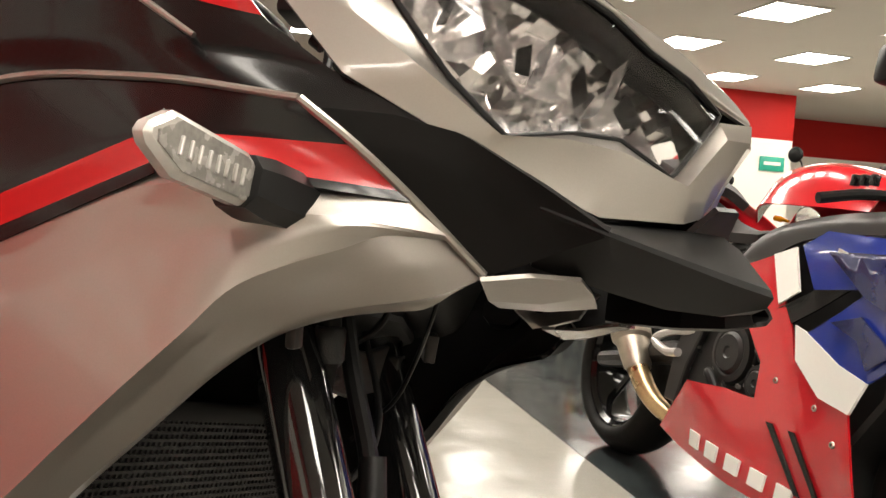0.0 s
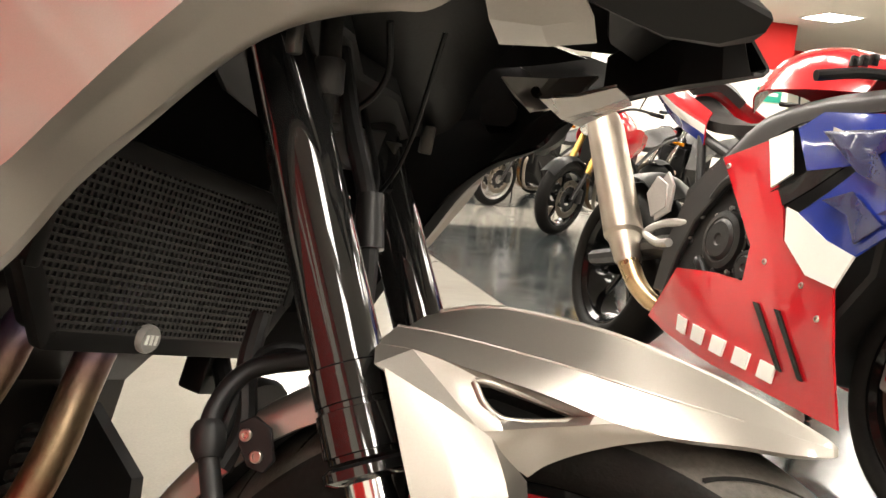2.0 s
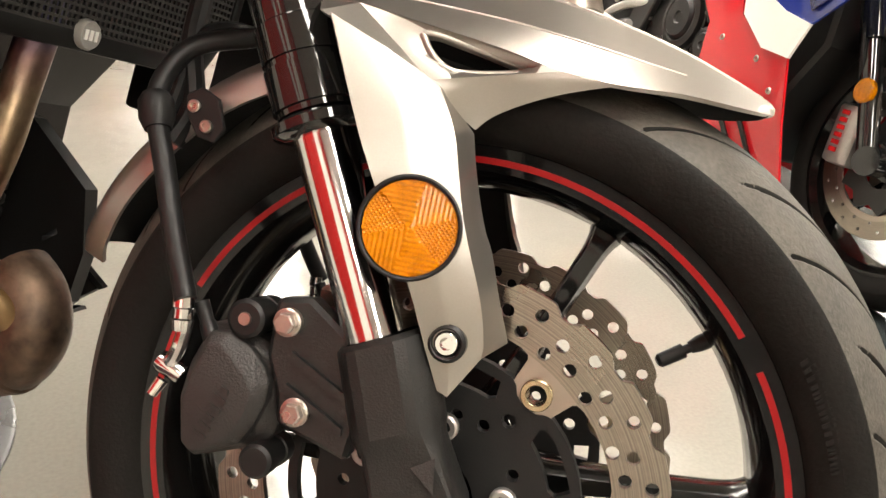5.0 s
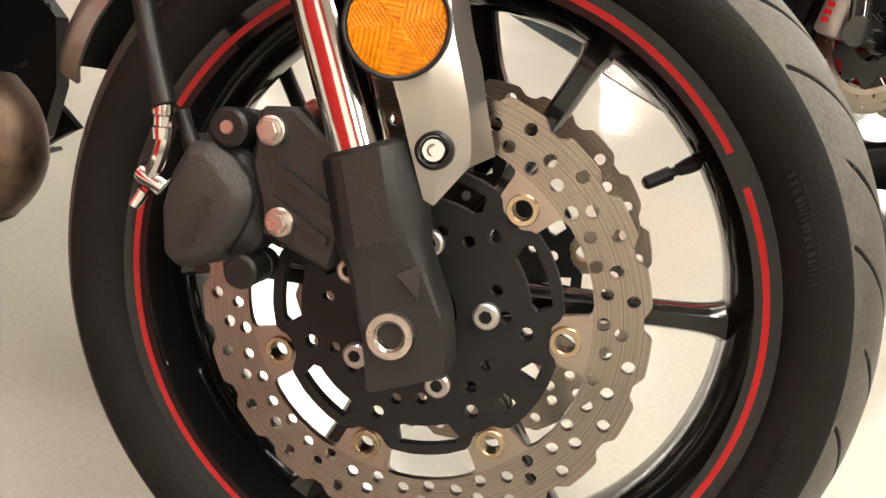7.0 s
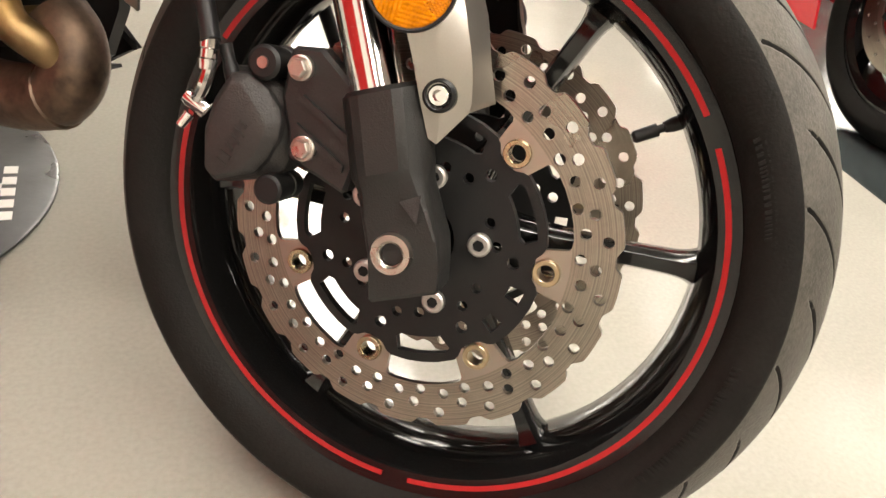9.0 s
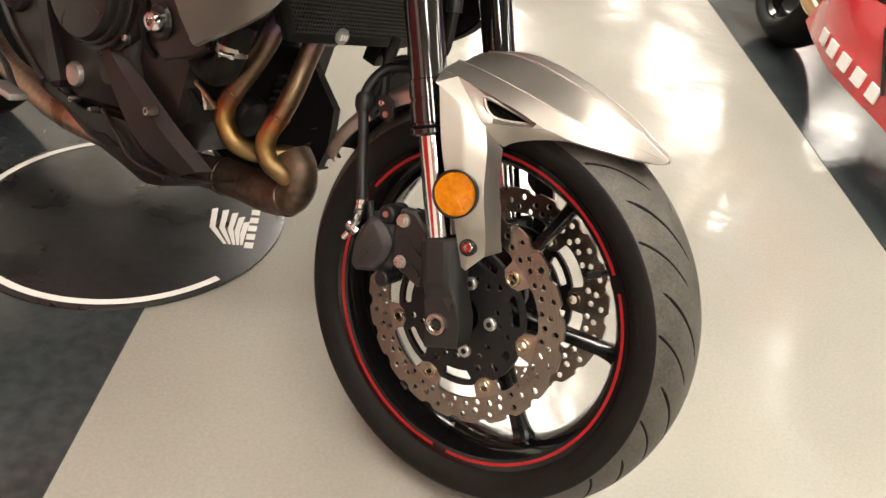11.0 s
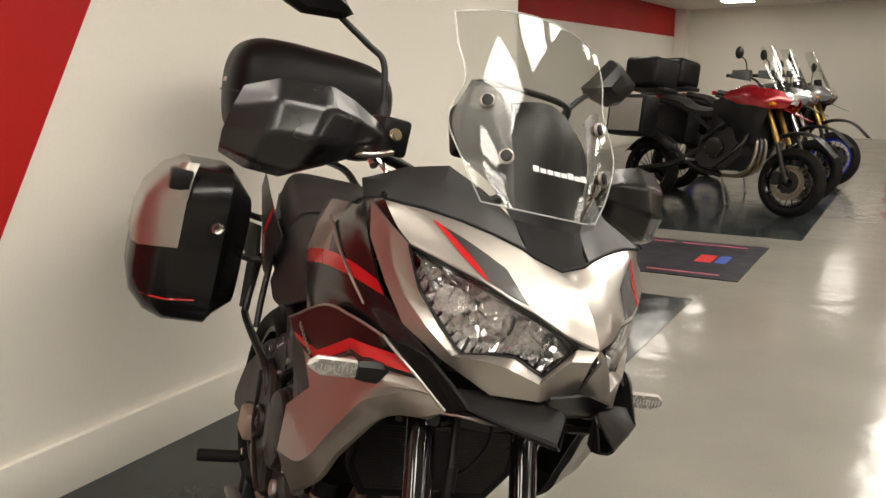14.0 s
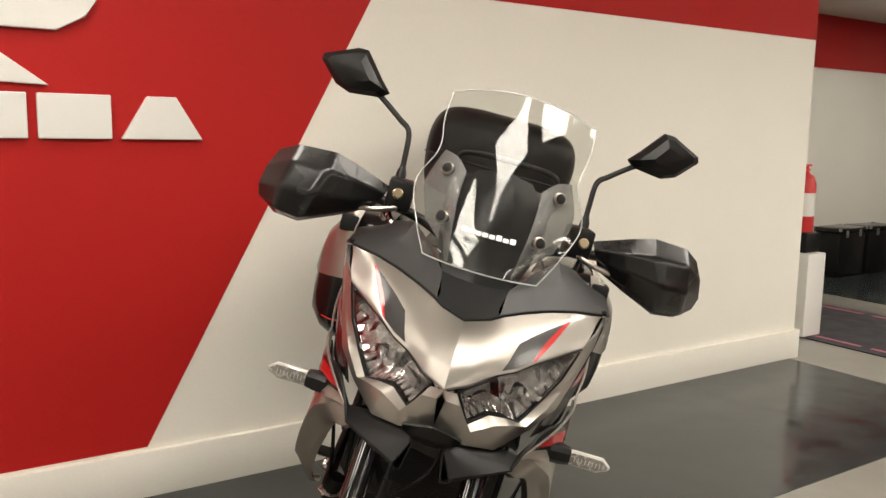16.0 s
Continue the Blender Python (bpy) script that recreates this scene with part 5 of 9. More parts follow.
    # silver nose: hood above the headlight
    up = [(-0.165, 0.220, 1.056), (-0.105, 0.173, 1.043), (-0.055, 0.135, 1.033), (-0.022, 0.105, 1.020), (0.000, 0.072, 1.009), (0.026, 0.050, 0.997), (0.046, 0.022, 0.982)]
    lo = [(-0.165, 0.220, 1.054), (-0.142, 0.198, 0.995), (-0.105, 0.165, 0.950), (-0.071, 0.138, 0.921), (-0.036, 0.110, 0.935), (-0.011, 0.082, 0.941), (0.021, 0.050, 0.926)]
    rows = [[(-0.240, 0.250, 1.112), (-0.200, 0.196, 1.112), (-0.163, 0.146, 1.107), (-0.128, 0.100, 1.098), (-0.100, 0.064, 1.088), (-0.088, 0.044, 1.078), (-0.078, 0.0, 1.066)],
            [(-0.226, 0.243, 1.097), (-0.170, 0.190, 1.097), (-0.122, 0.145, 1.085), (-0.088, 0.108, 1.074), (-0.060, 0.076, 1.064), (-0.036, 0.046, 1.056), (-0.018, 0.0, 1.053)],
            [(-0.194, 0.234, 1.076), (-0.136, 0.184, 1.070), (-0.086, 0.143, 1.058), (-0.052, 0.110, 1.046), (-0.016, 0.074, 1.034), (0.016, 0.040, 1.025), (0.036, 0.0, 1.020)],
            [(x + 0.002, w + 0.002, z + 0.004) for x, w, z in up[:-2]] + [(0.036, 0.040, 0.998), (0.064, 0.0, 0.990)],
            up[:-2] + [(0.034, 0.040, 0.991), (0.066, 0.0, 0.983)]]
    rows_n = rows
    nose = part("nose_cowl", panel(rowsV(rows, s), 43, 37, 0.004, True, False, (-0.25, 0.008, 0.98), back=1), [SILVER, DEEPBLK], bike, "champagne silver nose cowl with dark graphic", angle=20)
    part("nose_seam", tube(bmesh.new(), [V(x, w, z + 0.001, s) for x, w, z in rows[0]], 0.0028, 6, 60, True), DEEPBLK, nose, "black seam along the top of the nose")
    # side and chin strip round the headlight
    outer = [(-0.268, 0.262, 1.103), (-0.254, 0.256, 1.048), (-0.203, 0.231, 0.985), (-0.155, 0.207, 0.935), (-0.087, 0.164, 0.906), (-0.050, 0.136, 0.893), (-0.012, 0.108, 0.881), (0.034, 0.056, 0.893), (0.042, 0.026, 0.905), (0.040, 0.0, 0.912)]
    inner = [(-0.168, 0.222, 1.057), (-0.143, 0.200, 0.995), (-0.122, 0.180, 0.968), (-0.106, 0.167, 0.949), (-0.072, 0.140, 0.920), (-0.036, 0.112, 0.934), (-0.010, 0.084, 0.940), (0.022, 0.051, 0.925), (0.047, 0.022, 0.978), (0.068, 0.0, 0.984)]
    half = [((a[0] + b[0]) / 2 + 0.004, (a[1] + b[1]) / 2 + 0.005, (a[2] + b[2]) / 2) if k < 3 else (0.3 * a[0] + 0.7 * b[0] + 0.009, 0.3 * a[1] + 0.7 * b[1] + 0.008, 0.22 * a[2] + 0.78 * b[2]) for k, (a, b) in enumerate(zip(outer, inner))]
    part("headlight_surround", panel(rowsV([outer, half, inner], s), 55, 13, 0.004, True, True, (-0.25, 0.008, 0.98), back=1), [SILVER, DEEPBLK], nose, "silver headlight surround", angle=26)
    # underside of the nose, from the chin strip inwards
    low_ = [(-0.155, 0.204, 0.934), (-0.087, 0.161, 0.905), (-0.050, 0.133, 0.892), (-0.012, 0.105, 0.881), (0.030, 0.055, 0.893), (0.038, 0.024, 0.906)]
    in_ = [(x - 0.012, w * 0.42, z + 0.012) for x, w, z in low_]
    part("nose_underside", panel(rowsV([low_, in_], s), 26, 5, 0.003, True, True, (-0.2, 0.008, 1.0)), DARKPL, nose, "charcoal underside of the nose")
    part("nose_closing", panel(rowsV([in_, [(x, 0.0, z + 0.002) for x, w, z in in_]], s), 26, 5, 0.003, True, True, (-0.2, 0.008, 1.0)), DEEPBLK, nose, "black closing panel")
    # dark graphic with a red edge on the hood
    def hood(fu, fv):
        R = [spline([V(*p, s) for p in r], 241, True) for r in rows_n]
        c = spline([r[min(240, round(fu * 240))] for r in R], 161)
        return c[min(120, round(fv * 120))]
    up_ = Vector((0.30, s * 0.35, 0.9)).normalized() * 0.0016
    def edge_in(f):
        return (0.17 + 0.17 * f, 0.30 + 0.66 * f)
    def edge_out(f):
        return (0.17 + 0.37 * f / 0.55, 0.30 + 0.20 * f / 0.55) if f < 0.55 else (0.54 + 0.08 * (f - 0.55) / 0.45, 0.50 + 0.44 * (f - 0.55) / 0.45)
    bm = bmesh.new()
    rr = []
    for f in np.linspace(0.02, 1, 14):
        a, b = edge_in(f), edge_out(f)
        rr.append([hood(a[0] + (b[0] - a[0]) * q, a[1] + (b[1] - a[1]) * q) + up_ for q in np.linspace(0, 1, 10)])
    grid(bm, rr)
    part("nose_graphic", bm, GREYMET, nose, "dark grey graphic")
    bm = bmesh.new()
    rr = [[hood(edge_in(f)[0] - 0.004 + d * (0.3 + 1.4 * min(f, 1 - f) + 0.35), edge_in(f)[1] + 0.01) + up_ * 1.25 for d in (0, 0.028, 0.056)] for f in np.linspace(0.0, 1, 14)]
    grid(bm, rr)
    part("nose_stripe", bm, RED, nose, "red line")

    # headlight
    mid = [((a[0] + b[0]) / 2 + 0.004, (a[1] + b[1]) / 2 + 0.004, (a[2] + b[2]) / 2) for a, b in zip(up, lo)]
    def back(row, dx, dw):
        return [(x - dx, max(0.006, w - dw), z) for x, w, z in row]
    bm = panel(rowsV([back(up, 0.030, 0.026), back(mid, 0.052, 0.040), back(lo, 0.030, 0.026)], s), 25, 9, 0.003, True, False, (-0.4, 0.008, 1.0))
    random.seed(23)
    for v in bm.verts:
        v.co += Vector((random.uniform(-0.006, 0.006), random.uniform(-0.006, 0.006), random.uniform(-0.003, 0.003)))
    hl = part("headlight", bm, MIRRORGL, bike, "clear twin headlight with chrome reflectors", angle=1)
    lens = part("lens", panel(rowsV([up, mid, lo], s), 43, 15, 0.002, True, False, (-0.3, 0.008, 1.0)), LENS, hl, "clear lens")
    lens.visible_shadow = False
    # dark bezel under the upper edge of the lens
    bm = panel(rowsV([back(up, 0.004, 0.003), [(x - 0.010, w - 0.008, z - 0.008) for x, w, z in up[:-1]] + [(0.032, 0.018, 0.966)], [(x - 0.018, max(0.006, w - 0.016), z - 0.015) for x, w, z in up[:-1]] + [(0.018, 0.010, 0.958)]], s), 37, 8, 0.002, False, True, (-0.4, 0.008, 1.0))
    part("bezel", bm, BLACKGLOSS, hl, "gloss black bezel", angle=30)
    n_ = Vector((0.756, s * 0.653, 0.03)).normalized()
    for (x, w, z), r in (((-0.108, 0.160, 0.990), 0.022), ((-0.060, 0.110, 0.984), 0.022), ((-0.016, 0.066, 0.966), 0.015)):
        c = V(x, w, z, s) - n_ * 0.018
        bm = bmesh.new()
        q = n_.to_track_quat("Z", "Y")
        ring = lambda k, rr, d: c + q @ Vector((rr * math.cos(k * math.tau / 8 + 0.4) * 1.25, rr * math.sin(k * math.tau / 8 + 0.4), d))
        grid(bm, [[ring(k, r * f, d) for k in range(8)] for f, d in ((1.05, 0.008), (0.9, 0.0), (0.62, -0.014), (0.3, -0.022), (0.12, -0.020), (0.1, 0.0))], closed=True)
        part("reflector", bm, MIRRORGL, hl, "faceted chrome reflector bowl", angle=4)
    # slanted chrome blades dividing the lamp
    random.seed(31)
    U_ = spline(mid, 41)
    for k in range(14):
        p = U_[3 + int(2.5 * k)]
        a = V(p.x - 0.016, p.y - 0.014, p.z + random.uniform(-0.016, 0.020), s)
        d = Vector((random.uniform(-0.3, 0.3), s * random.uniform(-0.6, 0.2), random.uniform(-1, 1))).normalized() * random.uniform(0.010, 0.020)
        e = Vector((-0.012, -s * random.uniform(0, 0.014), random.uniform(-0.006, 0.006)))
        bm = bmesh.new()
        vs = [bm.verts.new(v_) for v_ in (a - d, a + d, a + d * 0.7 + e, a - d * 0.8 + e)]
        us = [bm.verts.new(v_.co - n_ * 0.0015) for v_ in vs]
        for f in ((0, 1, 2, 3), (7, 6, 5, 4), (0, 1, 5, 4), (1, 2, 6, 5), (2, 3, 7, 6), (3, 0, 4, 7)):
            bm.faces.new([(vs + us)[i] for i in f])
        part("chrome_blade", bm, MIRRORGL if k % 3 else BLACKGLOSS, hl, angle=5)
    # stepped chrome ribs along the lower edge
    random.seed(11)
    L_ = spline(lo, 61)
    for k in range(18):
        a, b = L_[6 + 3 * k], L_[8 + 3 * k]
        h = random.uniform(0.010, 0.024)
        q = random.uniform(0.006, 0.016)
        pts = [V(a.x - 0.005, a.y - 0.005, a.z + 0.002, s), V(b.x - 0.005, b.y - 0.005, b.z + 0.002, s), V(b.x - 0.005 - q, b.y - 0.005 - q, b.z + h, s), V(a.x - 0.007 - q, a.y - 0.007 - q, a.z + h * 0.8, s)]
        bm = bmesh.new()
        vs = [bm.verts.new(p_) for p_ in pts] + [bm.verts.new(p_ - n_ * 0.010) for p_ in pts]
        for f in ((0, 1, 2, 3), (4, 5, 6, 7), (0, 1, 5, 4), (1, 2, 6, 5), (2, 3, 7, 6), (3, 0, 4, 7)):
            bm.faces.new([vs[i] for i in f])
        part("chrome_facet", bm, MIRRORGL, hl, angle=5)
    bm = bmesh.new()
    tube(bm, [V(x + 0.001, w + 0.001, z, s) for x, w, z in (*up, *lo[::-1])], 0.0022, 8, 110, True)
    part("lens_seal", bm, BLACKPL, hl, "black seal round the lens")

    # black shroud between nose and side cowl, running back to the tank
    rows = [[(-0.285, 0.270, 1.100), (-0.36, 0.255, 1.085), (-0.50, 0.235, 1.075), (-0.66, 0.215, 1.062), (-0.80, 0.190, 1.045)],
            [(-0.255, 0.256, 1.040), (-0.34, 0.262, 1.045), (-0.48, 0.262, 1.035), (-0.62, 0.245, 1.010), (-0.78, 0.215, 0.990)],
            [(-0.225, 0.238, 0.985), (-0.32, 0.262, 0.995), (-0.46, 0.270, 0.985), (-0.60, 0.262, 0.960), (-0.74, 0.228, 0.935)],
            [(-0.205, 0.226, 0.962), (-0.30, 0.258, 0.968), (-0.44, 0.270, 0.958), (-0.58, 0.264, 0.932), (-0.70, 0.232, 0.905)],
            [(-0.165, 0.205, 0.938), (-0.27, 0.246, 0.938), (-0.40, 0.262, 0.926), (-0.55, 0.262, 0.895), (-0.66, 0.236, 0.870)],
            [(-0.075, 0.170, 0.900), (-0.17, 0.218, 0.904), (-0.30, 0.246, 0.900), (-0.45, 0.262, 0.860), (-0.58, 0.240, 0.830)]]
    def shade(fu, fv):
        b = min(4, int(fv * 5))
        return 1 if b == 2 and fu < 0.72 else 2 if b <= 1 and 0.42 < fu < 0.80 else 0
    part("tank_shroud", panel(rowsV(rows, s), 40, 40, 0.004, False, True, CORE, shade, back=3), [BLACKGLOSS, RED, BRONZE, DEEPBLK], bike, "black shroud with a red stripe", angle=40)
    bm = bmesh.new()
    tube(bm, [V(-0.46, 0.268, 1.045, s), V(-0.38, 0.268, 1.010, s), V(-0.30, 0.262, 0.975, s), V(-0.235, 0.248, 0.940, s)], (0.004, 0.002), 8, 20)
    part("shroud_trim", bm, SILVER, bike, "silver trim line")

    # indicator
    a, b = V(-0.170, 0.205, 0.850, s), V(-0.179, 0.335, 0.850, s)
    bm = bmesh.new()
    rows = []
    for f, h, d in ((0.0, 0.014, 0.020), (0.10, 0.017, 0.021), (0.30, 0.017, 0.018), (0.42, 0.0145, 0.016)):
        c = a.lerp(b, f)
        rows.append([c + Vector((d * x, 0, h * z)) for x, z in ((-1, -0.5), (-0.6, -1), (0.6, -1), (1, -0.5), (1, 0.5), (0.6, 1), (-0.6, 1), (-1, 0.5))])
    grid(bm, rows, closed=True)
    for r in (0, -8):
        bm.verts.ensure_lookup_table()
        bm.faces.new(list(bm.verts)[r:][:8])
    sig = part("indicator", bm, BLACKPL, bike, "clear-lens indicator on a black stalk")
    bm = bmesh.new()
    o = [(0.36, -0.010), (0.44, -0.0145), (0.84, -0.0150), (1.01, -0.004), (1.02, 0.003), (0.90, 0.0150), (0.44, 0.0145), (0.36, 0.010)]
    ln = (b - a).length
    m = Matrix.Translation(a + Vector((-0.006, 0, 0))) @ Matrix(((0, 0, 1, 0), (s, 0, 0, 0), (0, 1, 0, 0), (0, 0, 0, 1))) @ pose(0, 0, 0)
    prism(bm, [(f * ln, h) for f, h in o], 0.012, m, 0.003)
    part("body", bm, LENSRIM, sig, "pale clear lens rim")
    bm = bmesh.new()
    prism(bm, [((f - 0.68) * 0.86 * ln + 0.68 * ln, h * 0.76) for f, h in o], 0.001, Matrix.Translation((0.0122, 0, 0)) @ m)
    lens_ = part("lens", bm, LENSDARK, sig, "grey ribbed lens")
    for k in range(8):
        c = Vector((a.x + 0.0078, *a.lerp(b, 0.49 + 0.053 * k)[1:]))
        part("rib", box(bmesh.new(), (-0.001, -0.0008, -0.0050), (0.0012, 0.0008, 0.0045), 0.0004, 1, Matrix.Translation(c)), LENSRIM, lens_)

    # graphite top cover beside the screen
    rows = [[(-0.285, 0.272, 1.106), (-0.244, 0.254, 1.1155), (-0.192, 0.184, 1.114), (-0.138, 0.112, 1.104), (-0.098, 0.058, 1.089)],
            [(-0.345, 0.262, 1.132), (-0.290, 0.226, 1.140), (-0.226, 0.160, 1.146), (-0.170, 0.105, 1.132), (-0.120, 0.060, 1.102)],
            [(-0.400, 0.220, 1.140), (-0.345, 0.190, 1.166), (-0.262, 0.145, 1.186), (-0.205, 0.100, 1.160), (-0.150, 0.062, 1.125)]]
    cover = part("top_cover", panel(rowsV(rows, s), 25, 15, 0.004, True, True, (-0.4, 0.008, 1.0)), GRAPHITE, bike, "matt graphite cover beside the screen", angle=14)
    part("cover_bolt", hexbolt(bmesh.new(), V(-0.240, 0.252, 1.117, s), Vector((0.3, s * 0.6, 0.75)), 0.006, 0.005), BLACKPL, cover)
    # inner screen mount
    rows = [[(-0.250, 0.128, 1.200), (-0.205, 0.092, 1.172), (-0.155, 0.060, 1.125)], [(-0.285, 0.150, 1.265), (-0.235, 0.110, 1.255), (-0.190, 0.075, 1.235)], [(-0.290, 0.128, 1.335), (-0.262, 0.100, 1.330), (-0.240, 0.075, 1.310)]]
    part("screen_mount", panel(rowsV(rows, s), 12, 16, 0.004, False, False, (-0.4, 0.008, 1.2)), MOUNT, bike, "translucent smoke-grey screen side mount").visible_shadow = False
    for p, ax in ((V(-0.248, 0.110, 1.304, s), Vector((0.8, s * 0.5, 0.3))), (V(-0.170, 0.092, 1.221, s), Vector((0.8, s * 0.5, 0.3)))):
        bm = bmesh.new()
        turned(bm, p - ax.normalized() * 0.012, p + ax.normalized() * 0.006, ((0, 0.008), (0.6, 0.010), (0.95, 0.010), (1, 0.007)), 18)
        bolt_ = part("screen_bolt", bm, BLACKPL, bike, "black screen bolt in a steel ring")
        q = ax.normalized()
        part("ring", turned(bmesh.new(), p - q * 0.002, p + q * 0.003, ((0, 0.0125), (0.8, 0.0125), (1, 0.0110)), 20), STEEL, bolt_)

# chin pieces on the centre line
bm = panel([[(0.055, 0.008 - 0.05, 0.905), (0.066, 0.008, 0.918), (0.055, 0.008 + 0.05, 0.905)], [(0.030, 0.008 - 0.045, 0.880), (0.030, 0.008, 0.880), (0.030, 0.008 + 0.045, 0.880)], [(-0.01, -0.062, 0.862), (-0.02, 0.008, 0.850), (-0.01, 0.078, 0.862)]], 14, 12, 0.004, True, True, (-0.2, 0.008, 0.9))
part("chin_scoop", bm, BLACKPL, bike, "black scoop between the tusks")
bm = panel([[(-0.13, -0.15, 0.93), (-0.10, 0.008, 0.93), (-0.13, 0.166, 0.93)], [(-0.17, -0.14, 0.885), (-0.15, 0.008, 0.875), (-0.17, 0.156, 0.87)], [(-0.22, -0.16, 0.855), (-0.22, 0.008, 0.845), (-0.22, 0.176, 0.81)], [(-0.38, -0.17, 0.86), (-0.38, 0.008, 0.85), (-0.38, 0.186, 0.82)]], 20, 16, 0.004, False, False, (-0.2, 0.008, 1.0))
inner = part("inner_cowl", bm, LINER, bike, "black inner cowl above the front wheel")
# works under the cowl: gussets, clips, a speed cable
part("thin_cable", tube(bmesh.new(), [(-0.150, 0.000, 0.850), (-0.165, 0.020, 0.812), (-0.191, 0.062, 0.781), (-0.210, 0.078, 0.747), (-0.236, 0.096, 0.724), (-0.260, 0.100, 0.700)], 0.0022, 8, 40), BLACKPL, inner, "thin black cable")
part("thin_cable", tube(bmesh.new(), [(-0.190, -0.020, 0.850), (-0.200, 0.010, 0.815), (-0.225, 0.020, 0.790), (-0.250, 0.000, 0.775)], 0.0030, 8, 30), BLACKPL, inner)
part("wiring_sleeve", tube(bmesh.new(), [(-0.195, -0.105, 0.860), (-0.192, -0.098, 0.810), (-0.190, -0.092, 0.765), (-0.198, -0.080, 0.715), (-0.215, -0.060, 0.660)], (0.0085, 0.0070), 12, 40), RUBBER, inner, "corrugated black wiring sleeve")
part("sleeve_clip", turned(bmesh.new(), (-0.191, -0.095, 0.790), (-0.190, -0.091, 0.765), ((0, 0.010), (0.1, 0.0115), (0.9, 0.0115), (1, 0.010)), 16), CASTGREY, inner)
part("gusset", prism(bmesh.new(), [(-0.10, 0.0), (-0.06, 0.030), (0.05, 0.026), (0.12, 0.045), (0.13, 0.0), (0.03, -0.016)], 0.008, Matrix.Translation((-0.245, 0.010, 0.755)) @ Matrix(((0, 0, 1, 0), (1, 0, 0, 0), (0, 1, 0, 0), (0, 0, 0, 1))), 0.002), GUSSET, inner, "dark grey pressed gusset")
for c, sz, rz in (((-0.209, -0.062, 0.766), (0.010, 0.016, 0.005), 20), ((-0.215, -0.060, 0.750), (0.008, 0.020, 0.004), -15), ((-0.216, 0.148, 0.798), (0.006, 0.012, 0.014), 30), ((-0.178, -0.160, 0.781), (0.004, 0.005, 0.012), 0), ((-0.235, 0.112, 0.772), (0.008, 0.012, 0.012), 10)):
    part("clip", box(bmesh.new(), tuple(-q for q in sz), sz, 0.002, 2, Matrix.Translation(c) @ pose(0, 0, 0, 12, 0, rz)), GUSSET, inner)
# black screen base
bm = panel([[(-0.152, -0.056, 1.127), (-0.135, -0.03, 1.126), (-0.128, 0.008, 1.124), (-0.135, 0.046, 1.126), (-0.152, 0.072, 1.127)],
            [(-0.112, -0.046, 1.096), (-0.100, -0.020, 1.088), (-0.094, 0.008, 1.085), (-0.100, 0.036, 1.088), (-0.112, 0.062, 1.096)],
            [(-0.099, -0.049, 1.084), (-0.088, -0.020, 1.074), (-0.079, 0.008, 1.067), (-0.088, 0.036, 1.074), (-0.099, 0.065, 1.084)]], 17, 15, 0.006, True, True, (-0.3, 0.008, 1.05))
part("screen_base", bm, DEEPBLK, bike, "black screen base")
bm = panel([[(-0.275, 0.008 - 0.055, 1.315), (-0.252, 0.008, 1.325), (-0.275, 0.063, 1.315)], [(-0.240, -0.082, 1.26), (-0.205, 0.008, 1.262), (-0.240, 0.098, 1.26)], [(-0.195, -0.082, 1.18), (-0.160, 0.008, 1.178), (-0.195, 0.098, 1.18)], [(-0.152, -0.055, 1.124), (-0.130, 0.008, 1.121), (-0.152, 0.071, 1.124)]], 16, 18, 0.004, False, False, (-0.4, 0.008, 1.2))
part("meter_cowl", bm, BLACKPL, bike, "black cowl in front of the instruments")

# clear screen
# whitish colour paints the glint along the edges of the clear sheet
SCREENEDGE = mat("whitened_edge_glint", (0.70, 0.71, 0.69), 0.12, 0, 0.5, 0.05, 20, 200)
bsdf(SCREENEDGE).inputs["Alpha"].default_value = 0.45
sc = []
for x0, w, z, xc, zc in ((-0.380, 0.150, 1.450, -0.352, 1.478), (-0.335, 0.150, 1.395, -0.302, 1.410), (-0.290, 0.140, 1.335, -0.258, 1.345), (-0.262, 0.166, 1.262, -0.205, 1.262), (-0.215, 0.140, 1.195, -0.158, 1.190), (-0.186, 0.110, 1.142, -0.132, 1.144)):
    sc.append([Vector((x0, 0.008 - w, z)), Vector((x0 * 0.25 + xc * 0.75 - 0.002, 0.008 - w * 0.55, zc * 0.7 + z * 0.3)), Vector((xc, 0.008, zc)), Vector((x0 * 0.25 + xc * 0.75 - 0.002, 0.008 + w * 0.55, zc * 0.7 + z * 0.3)), Vector((x0, 0.008 + w, z))])
screen = part("windscreen", panel(sc, 32, 32, 0.004, False, False, (-0.5, 0.008, 1.3)), CLEAR, bike, "clear tall windscreen")
screen.visible_shadow = False
bm = bmesh.new()
tube(bm, [sc[0][0], sc[0][1], sc[0][2], sc[0][3], sc[0][4]], 0.0015, 8, 40)
for k in (0, 4):
    tube(bm, [r[k] for r in sc], 0.0013, 8, 40)
tube(bm, [sc[5][0], sc[5][1], sc[5][2], sc[5][3], sc[5][4]], 0.0014, 8, 40)
part("screen_edge", bm, SCREENEDGE, screen, "polished screen edge, whitened for its glint")
bm = bmesh.new()
for k in range(8):
    y = -0.037 + 0.0129 * k
    hgt = 0.011 if k in (0, 5, 7) else 0.008
    box(bm, (-0.0006, -0.0052, -0.005), (0.0006, 0.0052, -0.005 + hgt), 0, 1, Matrix.Translation((-0.150 - 0.9 * (y - 0.008) ** 2, y, 1.2125)) @ pose(0, 0, 0, 0, -38, 0))
part("screen_lettering", bm, WHITEPT, screen, "white bars in place of the maker's name")
